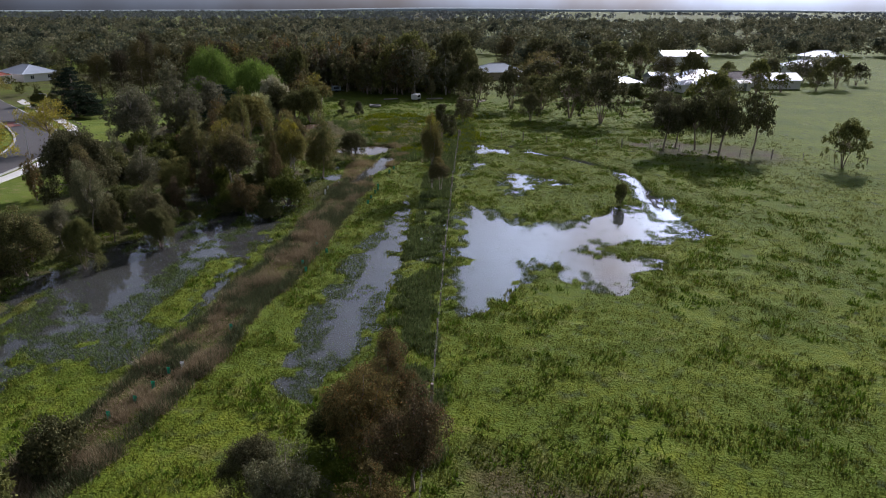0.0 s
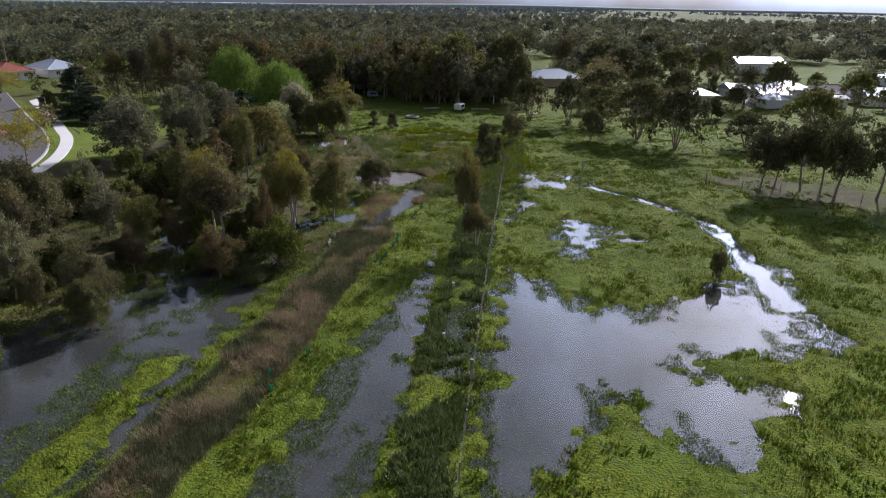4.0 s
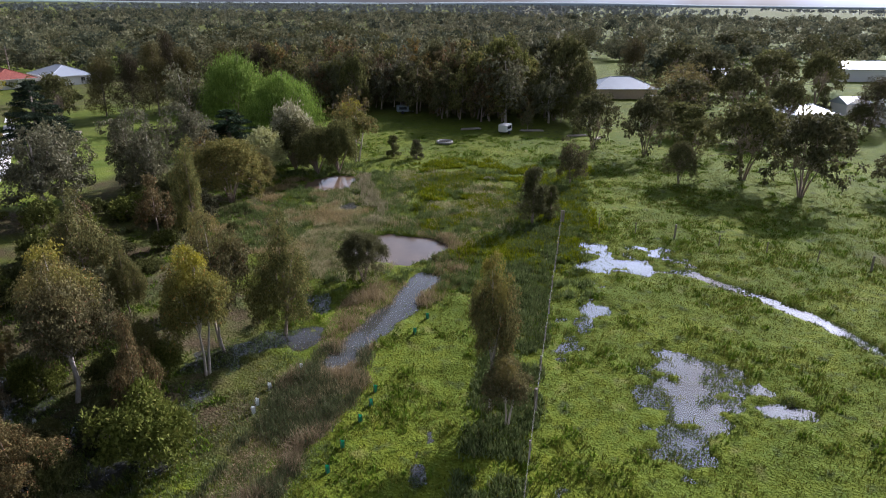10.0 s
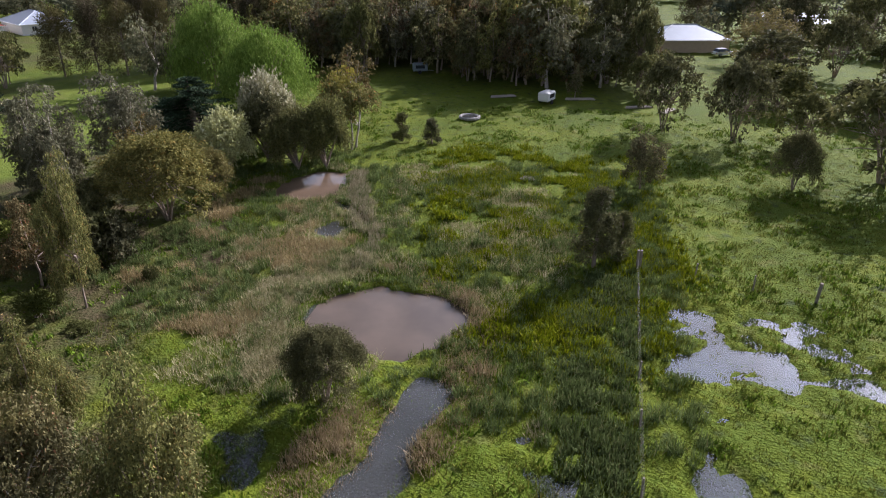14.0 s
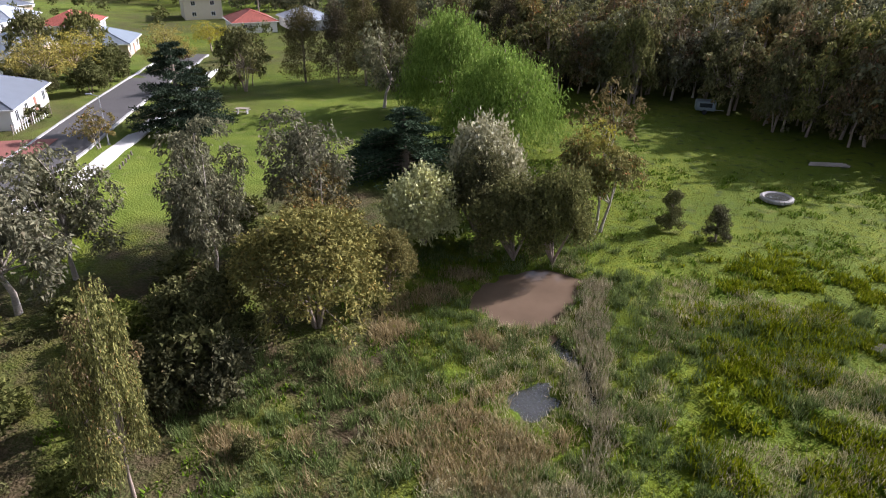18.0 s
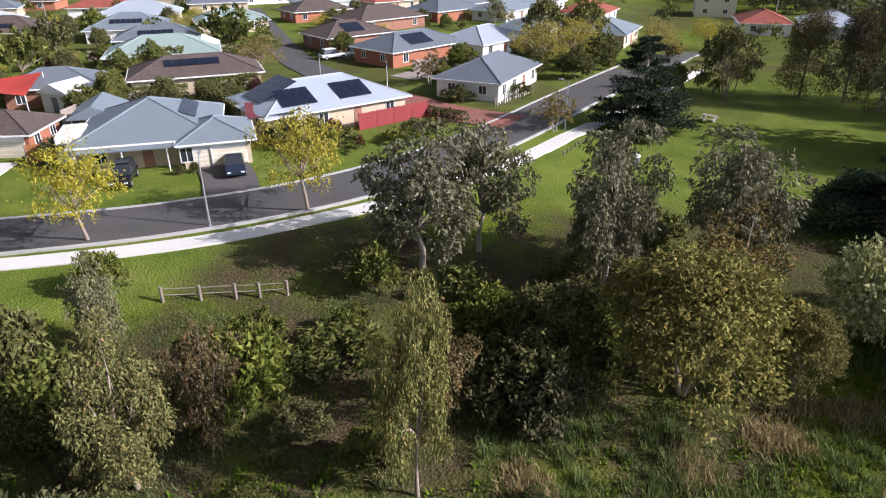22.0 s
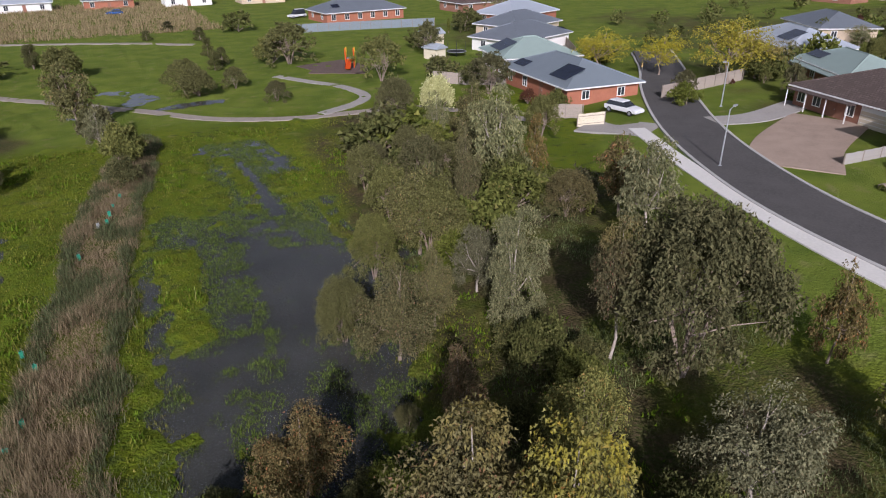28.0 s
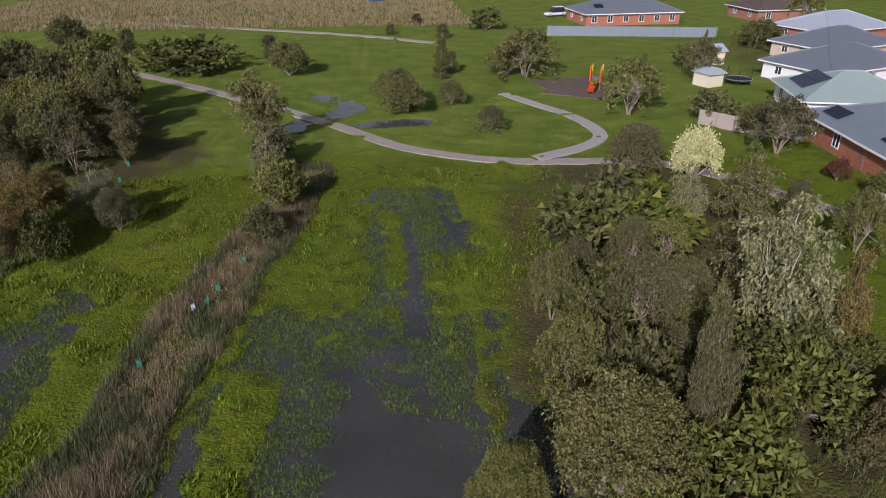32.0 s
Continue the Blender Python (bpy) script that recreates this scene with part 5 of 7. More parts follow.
root = np.repeat(np.stack([xs, ys, np.full(len(xs), -0.02)], -1), 5, 0) + np.stack([*r_.normal(0, 0.14, (2, n_)), np.zeros(n_)], -1)
a1 = r_.uniform(0, 6.28, n_)
lean = np.stack([np.cos(a1), np.sin(a1), r_.uniform(0.4, 1.4, n_)], -1) * r_.uniform(0.07, 0.17, (n_, 1))
side = np.stack([-np.sin(a1), np.cos(a1), np.zeros(n_)], -1) * r_.uniform(0.014, 0.034, (n_, 1))
fv = np.stack([root - side, root + side, root + lean], 1).reshape(-1, 3)
tagged(new("pond_weed", fast_mesh("pond_weed", fv, np.arange(len(fv)).reshape(-1, 3), WEED)), "green grass standing in rows in the shallow flood water", "weeds", kind="stuff")


# ---- far woods ----
def far_woods(name, spots, leaf, label, seed, per=5, count=26, size=0.9):
    """Many far trees as clumps of foliage on stems: spots are metres x, y, height, width."""
    r = np.random.default_rng(seed)
    centres, radii = [], []
    for x, y, h, w in spots:
        g = float(surface(np.array([x]), np.array([y]))[0][0])
        for k in range(per):
            a, q = r.uniform(0, 2 * np.pi), w * 0.33 * np.sqrt(r.uniform(0, 1))
            centres.append((x + np.cos(a) * q, y + np.sin(a) * q, g + h * r.uniform(0.28, 0.84)))
            radii.append((w * 0.27, w * 0.27, h * 0.17))
    at, out = puffs(np.array(centres), np.array(radii), count, r, 0.6)
    s = np.repeat(np.repeat([w for *_, w in spots], per), count)[:, None] * 0.11 * size
    v, f = blades(at, out, 0.75, 0.5, r, 0.1)
    v = v.reshape(-1, 3, 3)
    mid = v.mean(1, keepdims=True)
    v = (v - mid) * s[:, None] * 1.7 + mid
    return tagged(new(name, fast_mesh(name, v.reshape(-1, 3), f, leaf)), label, "woods", kind="stuff")


def wood_spots(seed, n, x0, x1, y0, y1, keepout, h=(6, 12)):
    r, out = np.random.default_rng(seed), []
    while len(out) < n:
        x, y = r.uniform(x0, x1), r.uniform(y0, y1)
        if not keepout(x, y):
            hh = r.uniform(*h)
            out.append((x, y, hh, hh * r.uniform(0.7, 1.15)))
    return out


def open_land(x, y):
    """Where no far tree stands: paddocks and house plots."""
    a, b = x / K, y / K
    paddock = np.hypot(a - 5, (b - 222) / 2.6) < 17 or np.hypot((a - 85) / 3, b - 205) < 26
    farm = 8 < a < 62 and 112 < b < 212 and not (a < 20 and b > 178)
    plots = np.hypot((a - 62) / 1.6, b - 156) < 15 or np.hypot(a - 8, b - 165) < 12
    hollow = -30 < a < 8 and b < 136
    far_field = a > 30 and 150 < b < 250 and np.sin(a * 0.17) + np.sin(b * 0.13 + a * 0.05) < 1.0
    park = -82 < a < -20 and b < 140
    return park or farm or far_field or (a > 34 and b < 150) or paddock or plots or hollow or (a < -58 and b < 170) or (a > 8 and b < 112)



far_pick = random.Random(41)
for fx, fy, fh, fw in wood_spots(21, 215, -160, 118, 150, 222, open_land, (6.5, 12)):
    stand(far_pick.choice(("gum", "gum", "red", "grey", "palegum")), fx / K, fy / K, fh, fh * far_pick.uniform(0.62, 0.86))
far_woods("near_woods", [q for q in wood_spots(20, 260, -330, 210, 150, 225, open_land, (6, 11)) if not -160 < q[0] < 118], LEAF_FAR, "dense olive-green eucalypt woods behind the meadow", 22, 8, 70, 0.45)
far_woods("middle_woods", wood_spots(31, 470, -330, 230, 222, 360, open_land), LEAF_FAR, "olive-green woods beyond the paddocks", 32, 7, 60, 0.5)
far_woods("dark_woods", wood_spots(23, 190, -170, 150, 190, 400, open_land, (7, 13)), LEAF_DARK, "dark evergreen woods", 24, 8, 70, 0.45)
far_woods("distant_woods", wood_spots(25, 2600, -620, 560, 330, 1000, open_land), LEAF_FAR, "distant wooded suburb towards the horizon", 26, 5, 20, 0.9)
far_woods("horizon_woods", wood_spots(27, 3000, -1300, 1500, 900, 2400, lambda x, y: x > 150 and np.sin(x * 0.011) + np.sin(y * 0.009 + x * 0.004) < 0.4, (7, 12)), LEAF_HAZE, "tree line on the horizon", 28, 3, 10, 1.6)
far_woods("town_trees", wood_spots(29, 330, -420, -108, -60, 260, lambda x, y: along(np.array([x]), np.array([y]), (-62, 91), (-80, 84), (-100, 82), (-130, 80), (-190, 86))[0] < 8, (2.2, 5.0)), LEAF_SHRUB, "garden trees among the far houses", 30, 4, 26, 1.0)


# Low hills close the view, the haze painted into their pale blue-grey.
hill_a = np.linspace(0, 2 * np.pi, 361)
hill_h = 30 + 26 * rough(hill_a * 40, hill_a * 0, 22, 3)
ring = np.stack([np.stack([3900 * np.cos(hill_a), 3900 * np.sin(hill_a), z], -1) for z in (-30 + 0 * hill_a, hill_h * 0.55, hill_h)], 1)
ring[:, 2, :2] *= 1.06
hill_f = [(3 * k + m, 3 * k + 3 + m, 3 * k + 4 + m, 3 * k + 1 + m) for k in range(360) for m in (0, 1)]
tagged(new("backdrop", fast_mesh("backdrop", ring.reshape(-1, 3), hill_f, plain("haze_coloured_hills", (0.36, 0.42, 0.42), 1.0, 0, 0.2, 0.004), True)), "pale hills along the horizon with haze in their colour", "hills", kind="structure")


# ---- houses ----
def hip_roof(w, d, z, pitch, over=0.5, gable=False):
    """A hipped roof with thickness over a w by d plan centred on the origin, ridge along the longer side."""
    bm = bmesh.new()
    hw, hd = w / 2 + over, d / 2 + over
    run = min(hw, hd)
    up = run * math.tan(radians(pitch))
    if gable:
        ridge = [(-hw, 0), (hw, 0)] if hw >= hd else [(0, -hd), (0, hd)]
    else:
        ridge = [(-hw + run, 0), (hw - run, 0)] if hw >= hd else [(0, -hd + run), (0, hd - run)]
    low = [bm.verts.new(p) for p in ((-hw, -hd, z - 0.16), (hw, -hd, z - 0.16), (hw, hd, z - 0.16), (-hw, hd, z - 0.16))]
    eave = [bm.verts.new(p) for p in ((-hw, -hd, z), (hw, -hd, z), (hw, hd, z), (-hw, hd, z))]
    if (Vector(ridge[0]) - Vector(ridge[1])).length < 0.05:
        t = bm.verts.new((0, 0, z + up))
        for i in range(4):
            bm.faces.new((eave[i], eave[(i + 1) % 4], t))
    else:
        a, b = [bm.verts.new((*p, z + up)) for p in ridge]
        if hw >= hd:
            faces = ((eave[0], eave[1], b, a), (eave[1], eave[2], b), (eave[2], eave[3], a, b), (eave[3], eave[0], a))
        else:
            faces = ((eave[0], eave[1], a), (eave[1], eave[2], b, a), (eave[2], eave[3], b), (eave[3], eave[0], a, b))
        for f in faces:
            bm.faces.new(f)
    for i in range(4):
        bm.faces.new((low[i], low[(i + 1) % 4], eave[(i + 1) % 4], eave[i]))
    bm.faces.new(low[::-1])
    bmesh.ops.recalc_face_normals(bm, faces=bm.faces)
    return bm


def ribs(w, d, z, pitch, over, mat, roof, step=0.9):
    """Raised caps along the hips and ridge of a roof."""
    hw, hd = w / 2 + over, d / 2 + over
    run = min(hw, hd)
    up = run * math.tan(radians(pitch))
    a, b = ((-hw + run, 0, z + up), (hw - run, 0, z + up)) if hw >= hd else ((0, -hd + run, z + up), (0, hd - run, z + up))
    bm = bmesh.new()
    if (Vector(a) - Vector(b)).length > 0.1:
        rod(bm, a, b, 0.1)
    near = {(-hw, -hd): a, (hw, -hd): b if hw >= hd else a, (hw, hd): b, (-hw, hd): a if hw >= hd else b}
    for (x, y), top in near.items():
        rod(bm, (x, y, z), top, 0.09)
    part("ridge_cap", bm, mat, roof)


def window(house, x, y, z, w, h, turn=0, frame=WHITE):
    """A framed window in a wall: x, y its middle on the wall, z the sill, turn the way that it faces."""
    m = pose(x, y, z, 0, 0, turn)
    bm = bmesh.new()
    for x0, x1, z0, z1 in ((-w / 2, w / 2, 0, 0.09), (-w / 2, w / 2, h - 0.09, h), (-w / 2, -w / 2 + 0.09, 0.09, h - 0.09), (w / 2 - 0.09, w / 2, 0.09, h - 0.09), (-0.03, 0.03, 0.09, h - 0.09)):
        box(bm, x0, x1, -0.07, 0.05, z0, z1)
    bm.transform(m)
    fr = part("window", bm, frame, house)
    bm = box(bmesh.new(), -w / 2 + 0.09, w / 2 - 0.09, -0.03, 0.02, 0.09, h - 0.09)
    bm.transform(m)
    part("pane", bm, GLASS, fr)
    return fr


def panels(roof, w, d, z, pitch, over, side, u0, v0, nu, nv, pw=1.05, pl=1.65):
    """Rows of solar panels on one slope (side: -1 front, 1 back, 2 right, -2 left); u0 across and v0 up the slope from the eave."""
    hw, hd = w / 2 + over, d / 2 + over
    tilt = radians(pitch)
    for i in range(nu):
        for j in range(nv):
            u, v = u0 + i * pw, v0 + j * pl
            bm = box(bmesh.new(), -pw / 2 + 0.03, pw / 2 - 0.03, 0, pl - 0.05, 0.08, 0.13)
            bm.transform(Matrix.Rotation(tilt, 4, "X"))
            bm.transform(Matrix.Translation((0, v * math.cos(tilt), v * math.sin(tilt))))
            edge = hd if abs(side) == 1 else hw
            bm.transform(Matrix.Translation((u, -edge, z)))
            bm.transform(Matrix.Rotation({-1: 0, 2: math.pi / 2, 1: math.pi, -2: -math.pi / 2}[side], 4, "Z"))
            part("solar_panel", bm, SOLAR, roof)


PLOTS = []


def house(x, y, turn, w, d, wall, roof, label, h=2.6, pitch=22, over=0.55, garage=0, front=3, sides=2, solar=(), gable=False, porch=0, door=True, name="house"):
    """A house at plan x, y (its middle), its front facing -y turned by turn. Sizes in metres. garage: width of its door in the front's right end."""
    px, py = x * K, y * K
    z0 = float(surface(np.array([px]), np.array([py]))[0][0])
    ob = thing(name, px, py, z0 - 0.05, turn, label, "house")
    PLOTS.append((px, py, max(w, d) / 2 + 1.6))
    boxed("wall", wall, ob, -w / 2, w / 2, -d / 2, d / 2, -0.3, h)
    rf = part("roof", hip_roof(w, d, h, pitch, over, gable), roof, ob)
    if not gable:
        ribs(w, d, h, pitch, over, roof, rf)
    bm = bmesh.new()
    g = over + 0.06
    box(bm, -w / 2 - g, w / 2 + g, -d / 2 - g - 0.06, -d / 2 - g + 0.06, h - 0.17, h - 0.01)
    box(bm, -w / 2 - g, w / 2 + g, d / 2 + g - 0.06, d / 2 + g + 0.06, h - 0.17, h - 0.01)
    box(bm, -w / 2 - g - 0.06, -w / 2 - g + 0.06, -d / 2 - g + 0.06, d / 2 + g - 0.06, h - 0.17, h - 0.01)
    box(bm, w / 2 + g - 0.06, w / 2 + g + 0.06, -d / 2 - g + 0.06, d / 2 + g - 0.06, h - 0.17, h - 0.01)
    part("gutter", bm, WHITE, ob)
    x1 = w / 2
    if garage:
        x1 = w / 2 - garage - 0.6
        gd = boxed("garage_door", WHITE, ob, x1 + 0.2, x1 + 0.2 + garage, -d / 2 - 0.04, -d / 2 + 0.04, 0.02, 2.2)
        for k in range(1, 5):
            boxed("door_panel", CREAM, gd, x1 + 0.25, x1 + 0.15 + garage, -d / 2 - 0.055, -d / 2 - 0.04, 0.44 * k - 0.4, 0.44 * k - 0.03)
    for lv in range(2 if h > 4 else 1):
        for k in range(front):
            cx = -w / 2 + (x1 + w / 2) * (k + 0.5) / front
            if door and lv == 0 and k == front // 2:
                dr = boxed("front_door", BRICK_BROWN, ob, cx - 0.48, cx + 0.48, -d / 2 - 0.05, -d / 2 + 0.05, 0.0, 2.1)
                boxed("door_handle", GALV, dr, cx + 0.34, cx + 0.4, -d / 2 - 0.1, -d / 2 - 0.05, 0.98, 1.1)
            else:
                window(ob, cx, -d / 2, 0.7 + 2.8 * lv, 1.25, 1.5)
        for s in (-1, 1):
            for k in range(sides):
                window(ob, s * w / 2, -d / 2 + d * (k + 0.5) / sides, 0.9 + 2.8 * lv, 1.2, 1.2, 90 * s)
    if porch:
        pr = boxed("verandah_roof", roof, ob, -w / 2 + 0.2, x1, -d / 2 - porch, -d / 2 - over + 0.02, h - 0.34, h - 0.22)
        for k in range(4):
            cx = -w / 2 + 0.35 + (x1 + w / 2 - 0.7) * k / 3
            boxed("post", WHITE, pr, cx - 0.05, cx + 0.05, -d / 2 - porch + 0.05, -d / 2 - porch + 0.15, -0.05, h - 0.34)
    for s in solar:
        panels(rf, w, d, h, pitch, over, *s)
    return ob


# Along the street, facing the park.
house(-68.0, 48.2, 80, 9.2, 9.0, BRICK_RED, TILE_BROWN, "two-storey red brick house with a brown tiled hip roof", h=5.5, pitch=23, front=5, sides=2)
house(-67.6, 55.4, 80, 7.4, 6.6, BRICK_RED, TILE_BROWN, "red brick double garage with a brown tiled roof", h=2.5, pitch=23, garage=5.4, front=1, door=False, name="garage")
house(-76.0, 36.4, 78, 15.0, 12.0, BRICK_BROWN, TILE_BROWN, "low brown brick house with dark tiled roof and garage", garage=4.6, front=4, porch=1.6)
house(-64.8, 66.6, 92, 12.5, 13.0, BRICK_CREAM, METAL_BLUE, "cream brick house with a blue-grey metal roof", front=3, porch=1.8, solar=((2, -2.0, 2.6, 6, 1),))
house(-61.6, 71.4, 95, 6.2, 7.0, BRICK_CREAM, METAL_BLUE, "cream brick garage with a pale roller door", h=2.55, garage=5.0, front=1, sides=1, door=False, name="garage")
house(-70.6, 79.6, 113, 17.5, 11.0, BRICK_CREAM, METAL_LIGHT, "corner house with a pale metal roof and solar panels", front=4, solar=((-2, -3.0, 1.6, 5, 3), (-1, -6.0, 1.4, 4, 2), (-1, 1.0, 1.4, 4, 2)))
house(-78.5, 98.0, 140, 15.0, 9.0, RENDER_WHITE, METAL_GREY, "pale weatherboard corner house with a slate-grey roof", front=4, pitch=24)
house(-59.8, 12.4, 84, 18.0, 11.0, BRICK_RED, METAL_BLUE, "red brick house with a blue-grey roof and solar panels", front=4, solar=((-1, 3.5, 1.4, 4, 2), (-1, -6.5, 1.2, 3, 1)))
house(-64.2, -1.0, 76, 11.0, 13.0, RENDER_WHITE, METAL_GREEN, "white house with a pale green metal roof and solar panels", front=2, solar=((-1, -3, 1.4, 5, 2), (-2, -3.0, 1.2, 6, 2)))
house(-72.0, -14.2, 20, 17.0, 11.0, RENDER_WHITE, METAL_GREY, "white house with a charcoal roof and solar panels", solar=((-2, -4.6, 1.0, 9, 1),))
house(-79.6, -26.4, 20, 16.0, 11.0, BRICK_CREAM, METAL_GREY, "cream house with a dark grey metal roof")
house(-88.0, -39.5, 20, 18.0, 12.0, BRICK_RED, METAL_LIGHT, "brick house with a silver metal roof")
house(-64.0, -60.5, 185, 22.0, 12.0, BRICK_RED, METAL_GREY, "long red brick house with a grey metal roof", front=6, door=False, solar=((-1, -8, 2.5, 2, 1),))
house(-92.0, -62.0, 185, 16.0, 12.0, BRICK_BROWN, TILE_BROWN, "brown brick house with a tiled roof")
house(-96.6, 12.5, 62, 18.0, 11.0, RENDER_WHITE, METAL_LIGHT, "white walled house with a pale metal roof", front=4, solar=((-1, 2.0, 2.0, 4, 2),))
house(-86.0, 27.0, 60, 15.0, 9.0, BRICK_BROWN, METAL_GREEN, "low house with a green verandah roof", porch=2.0, front=4, solar=((-1, -6.0, 1.5, 4, 1),))
house(-108.5, 33.0, 80, 18.0, 14.0, BRICK_BROWN, METAL_LIGHT, "large house with a pale metal roof and solar panels", solar=((-1, -2.0, 4.0, 8, 2), (-1, 3.0, 1.0, 3, 1)))
house(-84.6, 54.6, 95, 11.0, 8.0, BRICK_BROWN, METAL_GREY, "brown house with a dark grey metal roof")
house(-87.4, 67.6, 98, 17.0, 9.5, BRICK_CREAM, TILE_BROWN, "cream house with a brown tiled roof", solar=((-1, -3.5, 2.8, 7, 1),))
house(-102.6, 62.4, 95, 17.0, 11.0, BRICK_CREAM, METAL_GREEN, "house with a pale green metal roof")
house(-129.0, 54.0, 92, 16.0, 12.0, RENDER_WHITE, METAL_BLUE, "house with a grey-blue metal roof", solar=((-1, -3.0, 2.5, 6, 1),))
house(-150.0, 52.0, 92, 18.0, 12.0, BRICK_CREAM, METAL_LIGHT, "far house with a pale metal roof")
house(-130.0, 36.0, 85, 16.0, 12.0, BRICK_BROWN, TILE_BROWN, "far house with a brown tiled roof", solar=((-1, -3.0, 2.0, 6, 1),))
house(-98.8, 93.4, 122, 17.0, 10.0, BRICK_RED, METAL_GREY, "brick house with grey metal roof and solar panels", solar=((-1, -3.0, 1.5, 5, 2),))
house(-112.0, 86.5, 115, 14.0, 10.0, BRICK_BROWN, TILE_BROWN, "house with a brown tiled roof", solar=((-1, -2.0, 1.5, 4, 2),))
house(-130.0, 94.0, 118, 18.0, 11.0, BRICK_BROWN, TILE_BROWN, "house with dark roof tiles")
house(-146.0, 84.0, 110, 15.0, 10.0, BRICK_RED, TILE_BROWN, "house with dark roof tiles")
house(-101.0, 104.0, 128, 14.0, 10.0, RENDER_WHITE, METAL_LIGHT, "white house with a silver roof")
house(-110.0, 114.5, 130, 14.0, 10.0, BRICK_CREAM, METAL_BLUE, "cream house with a blue-grey roof")
house(-104.0, 124.0, 140, 13.0, 10.0, BRICK_CREAM, METAL_BLUE, "cream house with a grey roof")
house(-128.0, 132.0, 140, 15.0, 11.0, RENDER_WHITE, TILE_RED, "white house with a red tiled roof")
house(-111.0, 156.0, 150, 14.0, 10.0, RENDER_WHITE, TILE_RED, "house with a red tiled roof beyond the park")
house(-105.5, 165.0, 150, 15.0, 11.0, RENDER_WHITE, METAL_LIGHT, "white house with a pale blue roof beyond the park")
house(-140.0, 108.0, 120, 15.0, 11.0, BRICK_RED, METAL_GREY, "far house with a grey roof")
house(-160.0, 100.0, 115, 15.0, 11.0, BRICK_CREAM, TILE_RED, "far house with a red roof")
house(-126.0, 18.0, 70, 16.0, 11.0, RENDER_WHITE, TILE_RED, "far white house with a red tiled roof")
house(-146.0, 26.0, 70, 16.0, 11.0, RENDER_WHITE, METAL_LIGHT, "far white house with a pale roof")
house(-116.0, 4.0, 60, 16.0, 11.0, BRICK_CREAM, METAL_GREY, "far cream house with a grey roof")
for k in range(8):
    house(-22.0 - 17 * k, -112.0 + 3 * (k % 3), 180, 14.0, 11.0, (BRICK_RED, RENDER_WHITE, BRICK_CREAM)[k % 3], (METAL_GREY, METAL_LIGHT, TILE_BROWN)[k % 3], ("brick house in a far row with a grey roof", "white house in a far row with a silver roof", "cream house in a far row with brown tiles")[k % 3])
for k in range(4):
    house(46.0 - 17 * k, -116.0 + 2 * (k % 2), 180, 14.0, 11.0, (BRICK_RED, RENDER_WHITE)[k % 2], (METAL_GREY, METAL_LIGHT)[k % 2], ("brick house in a far row with a grey roof", "white house in a far row with a silver roof")[k % 2])
house(-116.0, 60.0, 95, 15.0, 9.0, BRICK_CREAM, METAL_GREY, "house with a dark sheet roof and solar panels", solar=((-1, -3.0, 1.6, 6, 1),))
house(-134.0, 69.0, 100, 15.0, 10.0, BRICK_CREAM, METAL_GREEN, "cream house with a pale green roof")
house(-136.5, 119.0, 130, 15.0, 10.0, RENDER_WHITE, METAL_BLUE, "white house with a blue-grey roof")
house(-148.0, 112.0, 125, 16.0, 10.0, BRICK_CREAM, METAL_GREY, "cream house with a slate-grey roof")
house(-146.0, 129.0, 130, 14.0, 10.0, RENDER_WHITE, METAL_LIGHT, "white house with a silver sheet roof")
house(-135.0, 163.0, 150, 12.0, 10.0, CREAM, METAL_LIGHT, "two-storey cream rendered house", h=5.4)
house(-163.0, 87.0, 112, 17.0, 11.0, RENDER_WHITE, METAL_LIGHT, "white house with a broad pale roof")
# The streets further into the town.
town = random.Random(11)
for row in range(6):
    for k in range(8):
        hx, hy = -166 - 17 * row + town.uniform(-3, 3), -30 + 24 * k + 8 * (row % 2) + town.uniform(-3, 3)
        style = town.choice(((BRICK_CREAM, METAL_GREY, "cream house in a far street with a grey roof"), (RENDER_WHITE, METAL_LIGHT, "white house in a far street with a pale roof"), (BRICK_RED, TILE_BROWN, "red brick house in a far street with a brown roof"), (BRICK_BROWN, METAL_BLUE, "brown brick house in a far street with a blue-grey roof"), (RENDER_WHITE, TILE_RED, "white house in a far street with a red roof")))
        house(hx, hy, 95 + town.uniform(-8, 8), town.uniform(14, 19), town.uniform(9, 12), *style, front=2, sides=0, door=False)
# Beyond the meadow.
house(36.5, 146.0, 200, 9.0, 6.0, RENDER_WHITE, METAL_LIGHT, "white farm shed with a pale metal roof among trees")
house(51.6, 150.3, 190, 7.0, 6.0, RENDER_WHITE, METAL_LIGHT, "small white farm shed with a silver roof", gable=True)
house(50.4, 144.6, 190, 6.0, 4.6, RENDER_WHITE, METAL_LIGHT, "small white lean-to shed with a pale roof", h=2.2)
house(71.3, 216.0, 190, 18.0, 9.0, RENDER_WHITE, METAL_LIGHT, "large white barn with a silver gable roof", h=4.0, gable=True)
house(39.8, 292.0, 185, 20.0, 12.0, RENDER_WHITE, METAL_LIGHT, "far white house with a wide pale roof")
house(58.5, 161.0, 190, 12.0, 9.0, RENDER_WHITE, METAL_LIGHT, "white cottage with a silver roof")
house(65.5, 156.0, 190, 11.0, 8.0, RENDER_WHITE, TILE_BROWN, "white cottage with a brown hipped roof", porch=1.5)
house(73.0, 152.5, 185, 10.0, 8.0, RENDER_WHITE, METAL_LIGHT, "white shed-like house with a silver roof", gable=True)
house(79.0, 231.0, 180, 15.0, 10.0, RENDER_WHITE, METAL_LIGHT, "far white house with a pale roof")
house(11.0, 172.0, 195, 16.0, 11.0, BRICK_CREAM, METAL_BLUE, "house with a blue-grey hipped roof behind trees", porch=2.0)
